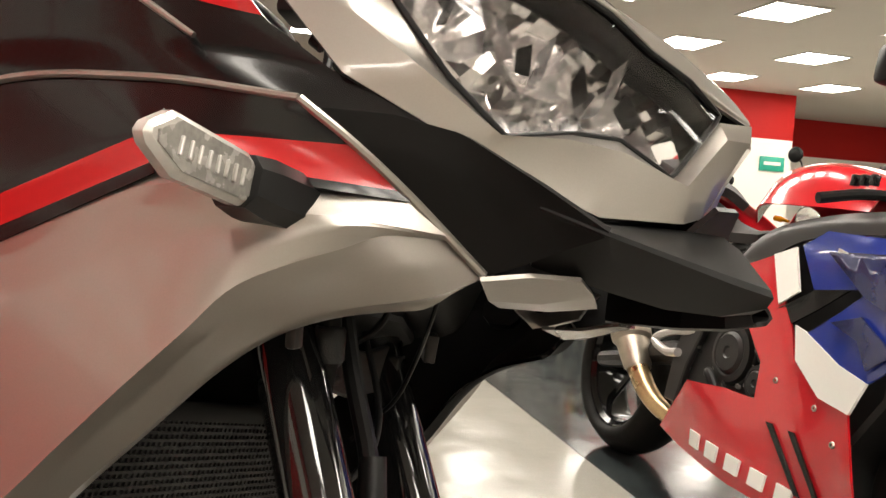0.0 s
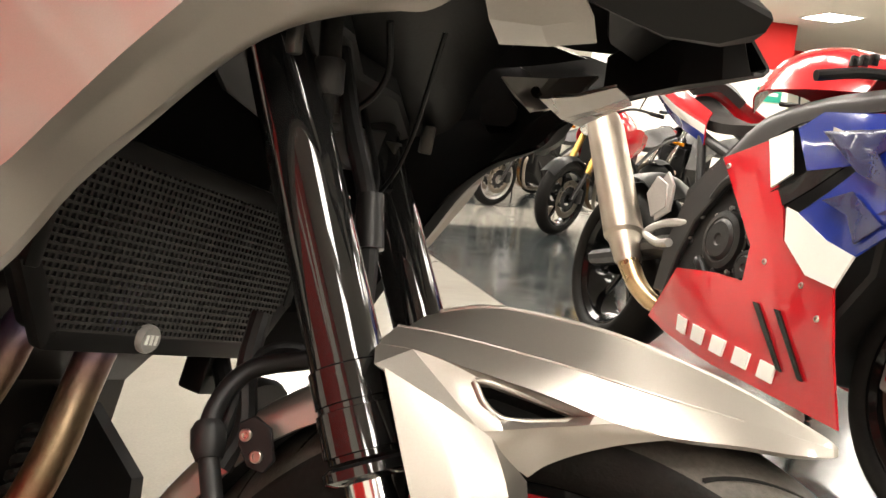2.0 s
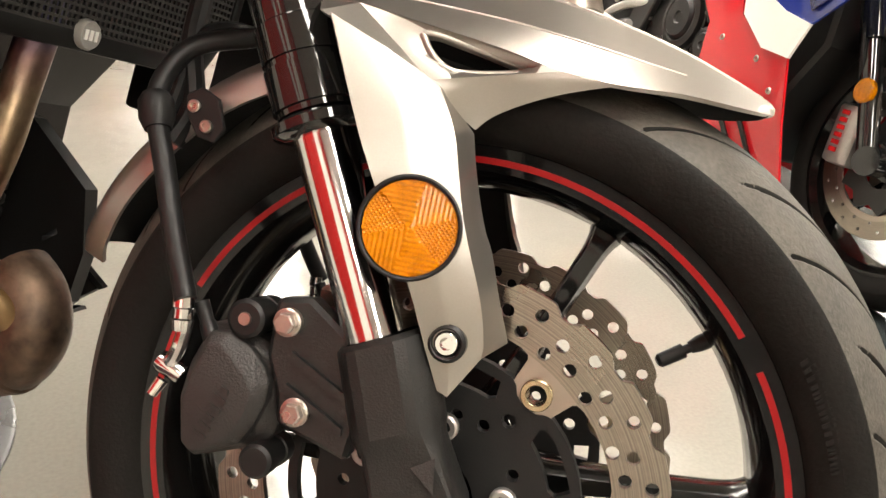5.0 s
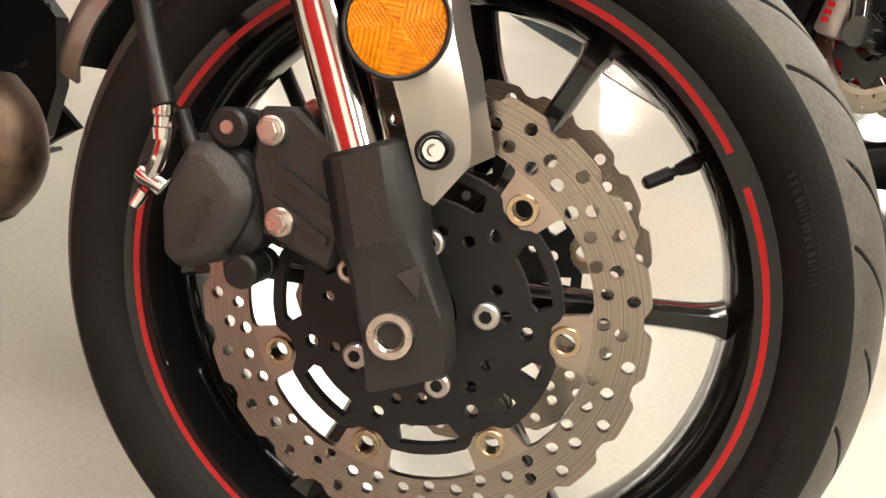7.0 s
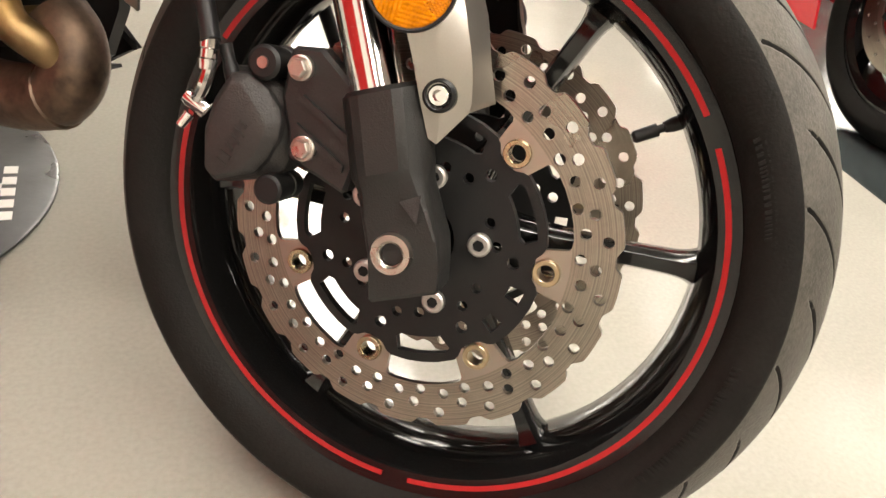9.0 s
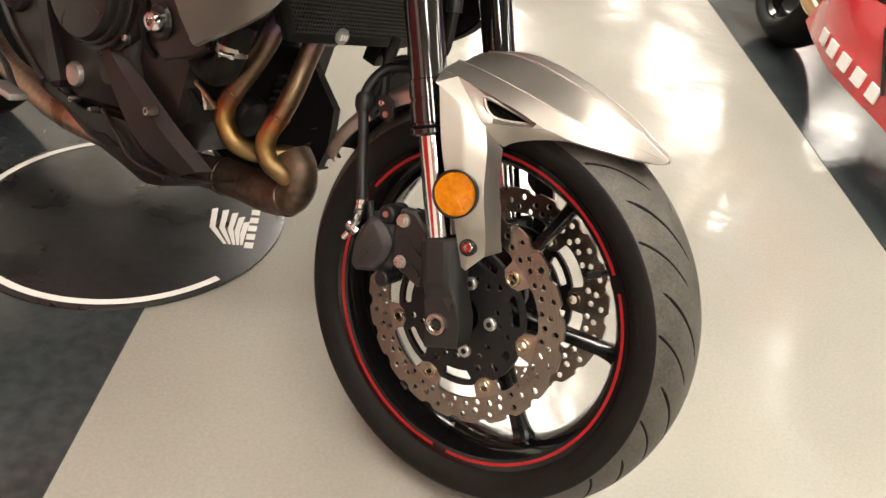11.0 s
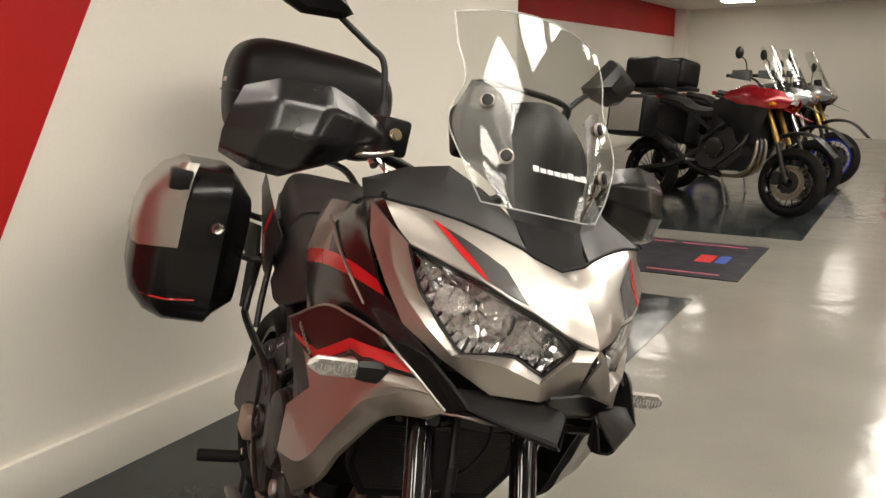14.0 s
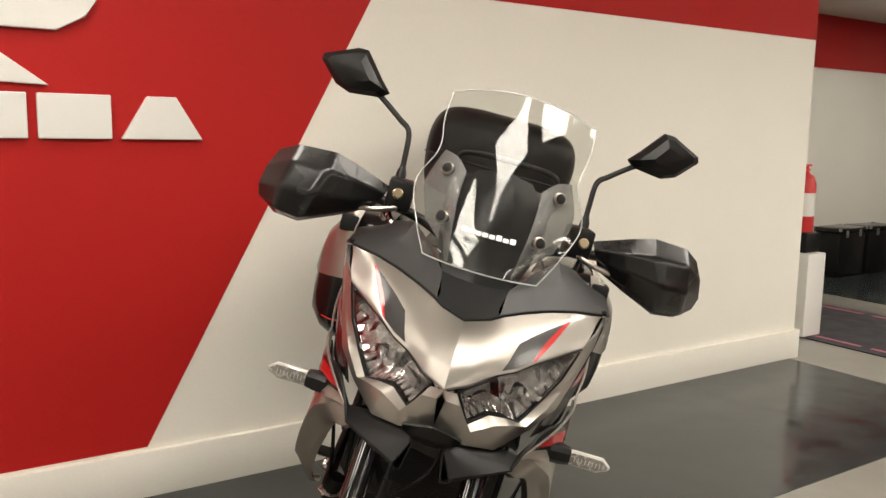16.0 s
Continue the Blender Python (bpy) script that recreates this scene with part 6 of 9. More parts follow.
# instruments and bracket loop behind the screen
bm = box(bmesh.new(), (-0.40, -0.10, 1.20), (-0.36, 0.116, 1.30), 0.012, 2, Matrix.Translation((-0.38, 0, 1.25)) @ pose(0, 0, 0, 0, -35, 0) @ Matrix.Translation((0.38, 0, -1.25)))
part("instrument_panel", bm, BLACKPL, bike, "black instrument panel")
bm = bmesh.new()
tube(bm, [(-0.36, -0.085, 1.24), (-0.355, -0.090, 1.30), (-0.345, -0.085, 1.338), (-0.34, 0.008, 1.345), (-0.345, 0.101, 1.338), (-0.355, 0.106, 1.30), (-0.36, 0.101, 1.24)], 0.006, 12, 50)
part("accessory_bar", bm, BLACKPL, bike, "black tubular accessory bar")

# ---- handlebar with hand guards, levers and mirrors, turned with the fork ----
BAR = Matrix.Translation((-0.46, -0.004, 0)) @ pose(0, 0, 0, 0, 0, 7.5)
bm = bmesh.new()
tube(bm, [(-0.08, -0.42, 1.175), (-0.05, -0.27, 1.185), (-0.03, -0.14, 1.165), (0.0, -0.05, 1.13), (0.0, 0.05, 1.13), (-0.03, 0.14, 1.165), (-0.05, 0.27, 1.185), (-0.08, 0.42, 1.175)], 0.011, 14, 60)
bar = part("handlebar", bm, BLACKPL, bike, "black handlebar", BAR)
for s in (-1, 1):
    Y = lambda w: s * w
    bm = bmesh.new()
    turned(bm, (-0.060, Y(0.30), 1.182), (-0.085, Y(0.425), 1.173), ((0, 0.020), (0.04, 0.017), (0.5, 0.016), (0.95, 0.017), (1, 0.021)), 20)
    part("grip", bm, RUBBER, bar, "black rubber grip")
    # faceted guard
    rows = [[(0.045, Y(0.225), 1.225), (0.072, Y(0.300), 1.255), (0.080, Y(0.345), 1.268), (0.050, Y(0.425), 1.262), (0.010, Y(0.470), 1.238)],
            [(0.058, Y(0.230), 1.208), (0.100, Y(0.295), 1.225), (0.110, Y(0.350), 1.232), (0.082, Y(0.430), 1.228), (0.022, Y(0.486), 1.200)],
            [(0.056, Y(0.240), 1.190), (0.100, Y(0.300), 1.185), (0.122, Y(0.372), 1.178), (0.088, Y(0.440), 1.175), (0.022, Y(0.495), 1.160)],
            [(0.045, Y(0.250), 1.172), (0.078, Y(0.310), 1.150), (0.094, Y(0.390), 1.120), (0.065, Y(0.450), 1.122), (0.010, Y(0.492), 1.132)],
            [(0.015, Y(0.262), 1.162), (0.035, Y(0.320), 1.135), (0.045, Y(0.395), 1.104), (0.025, Y(0.450), 1.106), (-0.015, Y(0.485), 1.122)]]
    g = part("hand_guard", panel(rows, 25, 25, 0.004, True, True, (-0.1, Y(0.35), 1.18)), GUARDPL, bar, "charcoal faceted hand guard", angle=60)
    bm = bmesh.new()
    box(bm, (-0.02, Y(0.20) - 0.028, 1.178), (0.05, Y(0.20) + 0.028, 1.245), 0.008)
    part("control_housing", bm, BLACKPL, bar, "black control housing with reservoir")
    bm = turned(bmesh.new(), (0.052, Y(0.205), 1.215), (0.058, Y(0.205), 1.217), ((0, 0.012), (0.6, 0.012), (1, 0.009)), 20)
    part("reservoir_window", bm, BRASS, bar, "round sight glass")
    bm = bmesh.new()
    tube(bm, [(0.045, Y(0.20), 1.185), (0.06, Y(0.25), 1.172), (0.05, Y(0.33), 1.165), (0.03, Y(0.41), 1.160)], 0.006, 10, 20)
    part("lever", bm, STEEL, bar, "alloy lever")
    bm = bmesh.new()
    turned(bm, (0.015, Y(0.222), 1.165), (0.030, Y(0.222), 1.155), ((0, 0.008), (1, 0.008)), 12)
    tube(bm, [(0.02, Y(0.215), 1.17), (0.05, Y(0.200), 1.145), (0.06, Y(0.17), 1.08), (0.03, Y(0.12), 1.02)], 0.006, 10, 20)
    part("hose", bm, CHROME if s < 0 else BLACKPL, bar, "brake line at the lever")
    # mirror
    bm = bmesh.new()
    tube(bm, [(-0.005, Y(0.208), 1.235), (-0.020, Y(0.210), 1.29), (-0.040, Y(0.216), 1.343), (-0.056, Y(0.242), 1.364), (-0.075, Y(0.280), 1.390), (-0.082, Y(0.305), 1.406)], 0.0062, 12, 30)
    turned(bm, (-0.003, Y(0.208), 1.225), (-0.012, Y(0.209), 1.268), ((0, 0.012), (0.7, 0.011), (0.9, 0.008), (1, 0.007)), 16)
    mir = part("mirror", bm, BLACKPL, bar, "black angular mirror on a bent stem")
    c = Vector((-0.085, Y(0.395), 1.447))
    o = [(0.278, 1.412), (0.302, 1.437), (0.346, 1.490), (0.368, 1.490), (0.440, 1.460), (0.444, 1.447), (0.400, 1.402), (0.366, 1.390), (0.296, 1.398)]
    bm = bmesh.new()
    rows = []
    for dx, sc_ in ((-0.030, 0.90), (-0.026, 1.0), (-0.012, 1.0), (0.006, 0.80), (0.016, 0.42)):
        rows.append([Vector((-0.075 + dx - 0.18 * (w - 0.36), Y(0.362 + (w - 0.362) * sc_), 1.440 + (z - 1.440) * sc_)) for w, z in o])
    grid(bm, rows, closed=True)
    bm.verts.ensure_lookup_table()
    vv = list(bm.verts)
    bm.faces.new(vv[:9])
    bm.faces.new(vv[-9:])
    part("mirror_shell", bm, BLACKPL, mir, "black faceted mirror shell", angle=20)

# ---- tank, seat, frame, engine ----
rows = [[(-0.42, 0.19, 1.04), (-0.42, 0.12, 1.09), (-0.42, 0.008, 1.105), (-0.42, -0.104, 1.09), (-0.42, -0.174, 1.04)],
        [(-0.56, 0.22, 1.03), (-0.56, 0.15, 1.095), (-0.56, 0.008, 1.118), (-0.56, -0.134, 1.095), (-0.56, -0.204, 1.03)],
        [(-0.72, 0.215, 1.00), (-0.72, 0.15, 1.068), (-0.72, 0.008, 1.092), (-0.72, -0.134, 1.068), (-0.72, -0.199, 1.00)],
        [(-0.86, 0.17, 0.93), (-0.86, 0.12, 0.99), (-0.86, 0.008, 1.01), (-0.86, -0.104, 0.99), (-0.86, -0.154, 0.93)],
        [(-0.92, 0.14, 0.86), (-0.92, 0.09, 0.90), (-0.92, 0.008, 0.91), (-0.92, -0.074, 0.90), (-0.92, -0.124, 0.86)]]
part("fuel_tank", panel(rows, 28, 28, 0.006, False, False, (-0.65, 0.008, 0.8)), BLACKGLOSS, bike, "gloss black fuel tank")
for nm, rws, lb in (("rider_seat", [[(-0.80, 0.13, 0.86), (-0.80, 0.09, 0.92), (-0.80, 0.008, 0.93), (-0.80, -0.074, 0.92), (-0.80, -0.134, 0.86)],
                        [(-0.92, 0.165, 0.78), (-0.92, 0.13, 0.90), (-0.92, 0.008, 0.915), (-0.92, -0.114, 0.90), (-0.92, -0.165, 0.78)],
                        [(-1.08, 0.19, 0.73), (-1.08, 0.16, 0.90), (-1.08, 0.008, 0.915), (-1.08, -0.144, 0.90), (-1.08, -0.185, 0.73)],
                        [(-1.20, 0.19, 0.76), (-1.20, 0.16, 0.95), (-1.20, 0.008, 0.965), (-1.20, -0.144, 0.95), (-1.20, -0.185, 0.76)]], "dark grained vinyl rider seat"),
                    ("passenger_seat", [[(-1.19, 0.17, 0.90), (-1.19, 0.15, 0.965), (-1.19, 0.008, 0.98), (-1.19, -0.134, 0.965), (-1.19, -0.165, 0.90)],
                        [(-1.30, 0.17, 0.92), (-1.30, 0.15, 1.005), (-1.30, 0.008, 1.02), (-1.30, -0.134, 1.005), (-1.30, -0.165, 0.92)],
                        [(-1.50, 0.15, 0.96), (-1.50, 0.13, 1.04), (-1.50, 0.008, 1.05), (-1.50, -0.114, 1.04), (-1.50, -0.145, 0.96)],
                        [(-1.62, 0.12, 0.98), (-1.62, 0.10, 1.03), (-1.62, 0.008, 1.04), (-1.62, -0.084, 1.03), (-1.62, -0.115, 0.98)]], "dark grained vinyl passenger seat")):
    part(nm, panel(rws, 24, 24, 0.01, False, False, (-1.1, 0.008, 0.6)), SEATMAT, bike, lb)
bm = bmesh.new()
tube(bm, [(-0.93, 0.13, 0.905), (-1.04, 0.10, 0.925), (-1.14, 0.008, 0.938), (-1.04, -0.09, 0.925), (-0.93, -0.12, 0.905)], 0.004, 8, 30)
part("seat_seam", bm, BLACKPL, bike, "stitched seat seam")
for s in (-1, 1):
    rows = [[(-1.12, 0.205, 0.90), (-1.30, 0.215, 0.97), (-1.60, 0.19, 1.02)], [(-1.14, 0.215, 0.84), (-1.30, 0.225, 0.90), (-1.62, 0.19, 0.97)], [(-1.18, 0.205, 0.76), (-1.32, 0.205, 0.80), (-1.60, 0.17, 0.92)]]
    part("tail_panel", panel(rowsV(rows, s), 18, 10, 0.004, False, True, (-1.3, 0.008, 0.85), lambda fu, fv: 1 if 0.30 < fu < 0.38 else 0), [GREYMET, RED], bike, "graphite tail panel with a red flash")
    bm = bmesh.new()
    tube(bm, [V(-1.39, 0.195, 0.80, s), V(-1.345, 0.215, 0.66, s), V(-1.30, 0.215, 0.62, s), V(-1.02, 0.20, 0.575, s), V(-0.96, 0.19, 0.52, s)], 0.011, 12, 36)
    tube(bm, [V(-1.30, 0.18, 0.84, s), V(-1.25, 0.195, 0.70, s), V(-1.22, 0.20, 0.62, s)], 0.009, 12, 20)
    part("luggage_rail", bm, FRAMEM, bike, "black tubular grab and luggage rail")
    bm = bmesh.new()
    for pts, r in (([(-0.30, 0.06, 0.92), (-0.45, 0.15, 0.86), (-0.62, 0.165, 0.76), (-0.78, 0.165, 0.69)], 0.019), ([(-0.88, 0.17, 0.62), (-1.02, 0.16, 0.74), (-1.25, 0.14, 0.84), (-1.55, 0.12, 0.93)], 0.015)):
        tube(bm, [V(*p, s) for p in pts], r, 12, 30)
    part("frame_tube", bm, FRAMEM, bike, "black perimeter frame tubes")
    # plate over the swinging-arm pivot
    o = [(-1.068, 0.555), (-1.044, 0.515), (-1.023, 0.435), (-0.985, 0.39), (-0.955, 0.365), (-0.885, 0.327), (-0.838, 0.306), (-0.812, 0.322), (-0.857, 0.398), (-0.880, 0.44), (-0.892, 0.49), (-0.905, 0.541), (-0.95, 0.585), (-1.03, 0.60)]
    bm = prism(bmesh.new(), o, 0.034, Matrix.Translation((0, 0.008 + s * 0.180 + 0.017, 0)) @ XZ, 0.010)
    pl = part("footpeg_hanger", bm, ENGINE, bike, "curved brown-black pivot and footpeg hanger")
    p = V(-0.956, 0.188, 0.450, s)
    part("pivot_cap", turned(bmesh.new(), p, p + Vector((0, s * 0.024, 0)), ((0, 0.044), (0.6, 0.044), (0.85, 0.041), (1, 0.035), (0.8, 0.030), (0.55, 0.029), (0.5, 0.016), (0.85, 0.013), (0.85, 0.006), (0.5, 0.005)), 36), ENGINE, pl, "round pivot cap with a recessed centre")
    for k in range(4):
        d = Vector((math.cos(0.6 + k * math.pi / 2), 0, math.sin(0.6 + k * math.pi / 2)))
        part("cap_web", box(bmesh.new(), (0.012, -0.004, -0.003), (0.030, 0.004, 0.003), 0.001, 1, Matrix.Translation(p + Vector((0, s * 0.014, 0))) @ d.to_track_quat("X", "Z").to_matrix().to_4x4()), ENGINE, pl)
    # flange running along the hanger's rear edge
    part("hanger_flange", tube(bmesh.new(), [V(-1.060, 0.197, 0.55, s), V(-1.034, 0.199, 0.49, s), V(-1.014, 0.200, 0.435, s), V(-0.950, 0.199, 0.372, s), V(-0.850, 0.197, 0.318, s)], 0.007, 8, 30), ENGINE, pl)
    # cast frame plate above the pivot
    o = [(-1.08, 0.57), (-0.95, 0.545), (-0.89, 0.60), (-0.80, 0.645), (-0.73, 0.65), (-0.69, 0.70), (-0.70, 0.77), (-0.78, 0.78), (-0.87, 0.72), (-0.96, 0.665), (-1.06, 0.605)]
    fp = part("frame_plate", prism(bmesh.new(), o, 0.030, Matrix.Translation((0, 0.008 + s * 0.165 + 0.015, 0)) @ XZ, 0.008), ENGINE, bike, "brown-black cast frame plate")
    for x, z, r in ((-0.865, 0.640, 0.009), (-0.735, 0.700, 0.008), (-0.930, 0.590, 0.006)):
        part("frame_bolt", hexbolt(bmesh.new(), V(x, 0.180, z, s), (0, s, 0), r, 0.008), STEEL, fp)
    bm = bmesh.new()
    a, b = V(-1.005, 0.205, 0.332, s), V(-1.015, 0.325, 0.326, s)
    turned(bm, a, b, ((0, 0.012), (0.12, 0.012), (0.13, 0.016), (0.95, 0.016), (1, 0.013)), 14)
    part("footpeg", bm, RUBBER, bike, "black rubber footpeg")
    part("peg_bolt", hexbolt(bmesh.new(), V(-1.005, 0.212, 0.345, s), (0, s, 0.2), 0.010, 0.008), STEEL, bike)
# dark bodywork under the seat, rack brackets and shock cover
bm = bmesh.new()
rows = []
for x, w, z0, z1 in ((-0.86, 0.10, 0.62, 0.86), (-0.98, 0.145, 0.64, 0.86), (-1.15, 0.165, 0.70, 0.90), (-1.35, 0.165, 0.76, 0.95), (-1.58, 0.14, 0.84, 0.99), (-1.66, 0.09, 0.90, 0.98)):
    rows.append([Vector((x, 0.008 + w * cy, (z0 + z1) / 2 + (z1 - z0) / 2 * cz)) for cy, cz in ((-1, -0.7), (-0.8, -1), (0.8, -1), (1, -0.7), (1, 0.7), (0.8, 1), (-0.8, 1), (-1, 0.7))])
grid(bm, rows, closed=True)
part("subframe_cover", bm, BLACKPL, bike, "black plastic bodywork under the seat", angle=40)
for s in (-1, 1):
    o_ = [(-1.62, 0.86), (-1.40, 0.88), (-1.34, 0.80), (-1.36, 0.64), (-1.44, 0.62), (-1.46, 0.76), (-1.60, 0.78)]
    part("rack_bracket", prism(bmesh.new(), o_, 0.012, Matrix.Translation((0, 0.008 + s * 0.212 + 0.006, 0)) @ XZ, 0.003), FRAMEM, bike, "black pannier bracket plate")
    bm = bmesh.new()
    tube(bm, [V(-1.32, 0.16, 0.80, s), V(-1.33, 0.23, 0.79, s), V(-1.42, 0.25, 0.78, s)], 0.010, 10, 14)
    tube(bm, [V(-1.40, 0.15, 0.90, s), V(-1.42, 0.22, 0.90, s), V(-1.52, 0.25, 0.90, s)], 0.010, 10, 14)
    part("rack_stay", bm, FRAMEM, bike, "black rack stay")
# brake pedal
bm = bmesh.new()
tube(bm, [V(-1.00, 0.205, 0.325), V(-0.95, 0.212, 0.312), V(-0.91, 0.222, 0.298), V(-0.885, 0.228, 0.292)], 0.006, 10, 24)
ped = part("brake_pedal", bm, CASTGREY, bike, "brake pedal")
part("pedal_pad", box(bmesh.new(), (-0.905, -0.256, 0.286), (-0.835, -0.222, 0.300), 0.005), ALLOY, ped, "bright alloy pedal pad")

# engine
bm = bmesh.new()
prism(bm, [(-0.98, 0.42), (-0.93, 0.56), (-0.84, 0.60), (-0.72, 0.62), (-0.62, 0.76), (-0.46, 0.72), (-0.43, 0.60), (-0.52, 0.50), (-0.54, 0.36), (-0.62, 0.27), (-0.86, 0.27), (-0.96, 0.34)], 0.30, Matrix.Translation((0, 0.158, 0)) @ XZ, 0.012)
eng = part("engine", bm, ENGINE, bike, "brown-black parallel twin engine")
ax = Vector((0, -1, 0))
# lower case, a smooth brown-black cover
o = [(-0.905, 0.40), (-0.865, 0.338), (-0.810, 0.302), (-0.775, 0.304), (-0.668, 0.326), (-0.650, 0.348), (-0.628, 0.372), (-0.660, 0.425), (-0.645, 0.50), (-0.64, 0.60), (-0.70, 0.640), (-0.80, 0.640), (-0.88, 0.585), (-0.92, 0.50)]
part("crankcase_cover", prism(bmesh.new(), o, 0.060, Matrix.Translation((0, -0.103, 0)) @ XZ, 0.014), ENGINE, eng, "brown-black crankcase cover", angle=50)
c = V(-0.753, 0.140, 0.514)
clutch = part("clutch_cover", turned(bmesh.new(), c, c + ax * 0.078, ((0, 0.113), (0.38, 0.113), (0.44, 0.111), (0.45, 0.104), (0.56, 0.103), (0.60, 0.101), (0.61, 0.096), (0.72, 0.095), (0.76, 0.0935), (0.77, 0.090), (0.90, 0.0885), (0.97, 0.084), (1.0, 0.072), (1.015, 0.030), (1.02, 0.002)), 64), ENGINE, eng, "round stepped clutch cover", angle=24)
for k in range(5):
    a = (-0.35, 0.05, 0.75, 2.55, 4.35)[k]
    d = Vector((math.cos(a), 0, math.sin(a)))
    q = c + ax * 0.0775 + d * 0.040
    part("cover_rib", turned(bmesh.new(), q, q + d * 0.040 - ax * 0.003, ((0, 0.0008), (0.5, 0.0030), (0.95, 0.0044), (1, 0.002)), 6), ENGINE, clutch)
for k in range(9):
    a = k * math.tau / 9 + 0.12
    p = c + Vector((0.1075 * math.cos(a), -0.030, 0.1075 * math.sin(a)))
    lug = part("cover_lug", turned(bmesh.new(), p, p + ax * 0.009, ((0, 0.011), (0.8, 0.011), (1, 0.009)), 14), ENGINE, clutch)
    part("cover_screw", hexbolt(bmesh.new(), p + ax * 0.008, ax, 0.0055, 0.006), STEEL if k in (0, 1, 8) else CASTGREY, lug)
# studs, plugs and screws on the right of the engine
for x, w, z, r, h in ((-0.585, 0.205, 0.555, 0.008, 0.012), (-0.432, 0.228, 0.530, 0.0075, 0.010), (-0.572, 0.180, 0.369, 0.0075, 0.012), (-0.800, 0.168, 0.302, 0.006, 0.010), (-0.742, 0.168, 0.305, 0.0055, 0.010), (-0.835, 0.172, 0.345, 0.005, 0.008), (-0.905, 0.185, 0.405, 0.006, 0.008), (-0.500, 0.130, 0.405, 0.007, 0.010)):
    part("engine_bolt", hexbolt(bmesh.new(), V(x, w - 0.008, z), ax, r, h + 0.008), STEEL, eng)
p = V(-0.796, 0.168, 0.349)
part("sight_glass", turned(bmesh.new(), p, p + ax * 0.012, ((0, 0.0215), (0.7, 0.0215), (1, 0.0195), (0.85, 0.0165), (0.8, 0.004)), 32), ALLOY, eng, "round bright oil sight plug")
p = V(-0.703, 0.168, 0.389)
part("slotted_plug", turned(bmesh.new(), p, p + ax * 0.009, ((0, 0.027), (0.7, 0.027), (1, 0.023), (0.95, 0.002)), 36), ENGINE, eng, "slotted cover plug")
part("plug_slot", box(bmesh.new(), (-0.019, -0.001, -0.0017), (0.019, 0.001, 0.0017), 0, 1, Matrix.Translation(p + ax * 0.0092) @ pose(0, 0, 0, 0, 50, 0)), DEEPBLK, eng)
# engine mount with its large polished bolt in a rubber collar
o = [(-0.72, 0.70), (-0.69, 0.705), (-0.60, 0.64), (-0.55, 0.605), (-0.505, 0.585), (-0.465, 0.565), (-0.445, 0.535), (-0.425, 0.517), (-0.455, 0.495), (-0.5175, 0.468), (-0.540, 0.478), (-0.545, 0.505), (-0.572, 0.545), (-0.615, 0.590), (-0.68, 0.655)]
mount = part("engine_mount", prism(bmesh.new(), o, 0.016, Matrix.Translation((0, -0.190, 0)) @ XZ, 0.004), ENGINE, eng, "brown-black engine mount plate")
p = V(-0.532, 0.200, 0.521)
part("mount_collar", turned(bmesh.new(), p, p + ax * 0.022, ((0, 0.030), (0.5, 0.030), (0.55, 0.027), (0.8, 0.027), (1, 0.023), (0.9, 0.014)), 32), BLACKPL, mount, "black rubber collar")
part("mount_bolt", hexbolt(bmesh.new(), p + ax * 0.016, ax, 0.0150, 0.020), CHROME, mount, "polished hexagon-socket bolt")
# coolant hose with a worm clamp, small leads and hose ends in front of the engine
part("coolant_hose", tube(bmesh.new(), [V(-0.405, 0.180, 0.560), V(-0.408, 0.186, 0.523), V(-0.425, 0.180, 0.492), V(-0.470, 0.160, 0.470), V(-0.540, 0.130, 0.465)], 0.021, 16, 30), RUBBER, eng, "thick black coolant hose")
p = V(-0.409, 0.1865, 0.523)
clamp = part("hose_clamp", turned(bmesh.new(), p - Vector((0, 0, 0.006)), p + Vector((0, 0, 0.006)), ((0, 0.0215), (0, 0.0225), (1, 0.0225), (1, 0.0215)), 28), STEEL, eng, "steel worm clamp")
part("clamp_screw", turned(bmesh.new(), p + Vector((0.020, -0.012, -0.004)), p + Vector((0.004, -0.026, -0.004)), ((0, 0.005), (0.3, 0.005), (0.31, 0.0035), (0.8, 0.0035), (0.8, 0.0055), (1, 0.0055)), 12), CHROME, clamp)
for pts, r, mt in (([(-0.60, 0.13, 0.66), (-0.57, 0.19, 0.62), (-0.605, 0.195, 0.54), (-0.620, 0.175, 0.47), (-0.625, 0.150, 0.44)], 0.006, RUBBER),
                   ([(-0.60, 0.14, 0.60), (-0.585, 0.19, 0.56), (-0.592, 0.180, 0.50), (-0.600, 0.150, 0.45)], 0.005, RUBBER),
                   ([(-0.54, 0.13, 0.43), (-0.515, 0.15, 0.435), (-0.490, 0.148, 0.425), (-0.470, 0.145, 0.412)], 0.0035, BRASS),
                   ([(-0.505, 0.148, 0.432), (-0.490, 0.150, 0.415), (-0.485, 0.150, 0.404)], 0.003, STEEL),
                   ([(-0.58, 0.10, 0.42), (-0.54, 0.14, 0.415), (-0.52, 0.13, 0.39)], 0.006, RUBBER)):
    part("engine_hose", tube(bmesh.new(), [V(*q) for q in pts], r, 10, 20), mt, eng)
# ribbed elbow behind the pipes
for k in range(6):
    p = Vector((-0.445 + 0.004 * k, -0.02 - 0.006 * k, 0.47 - 0.011 * k))
    part("elbow_ring", turned(bmesh.new(), p, p + Vector((0.003, -0.004, -0.008)), ((0, 0.018), (0.3, 0.021), (0.7, 0.021), (1, 0.018)), 16), RUBBER, eng)
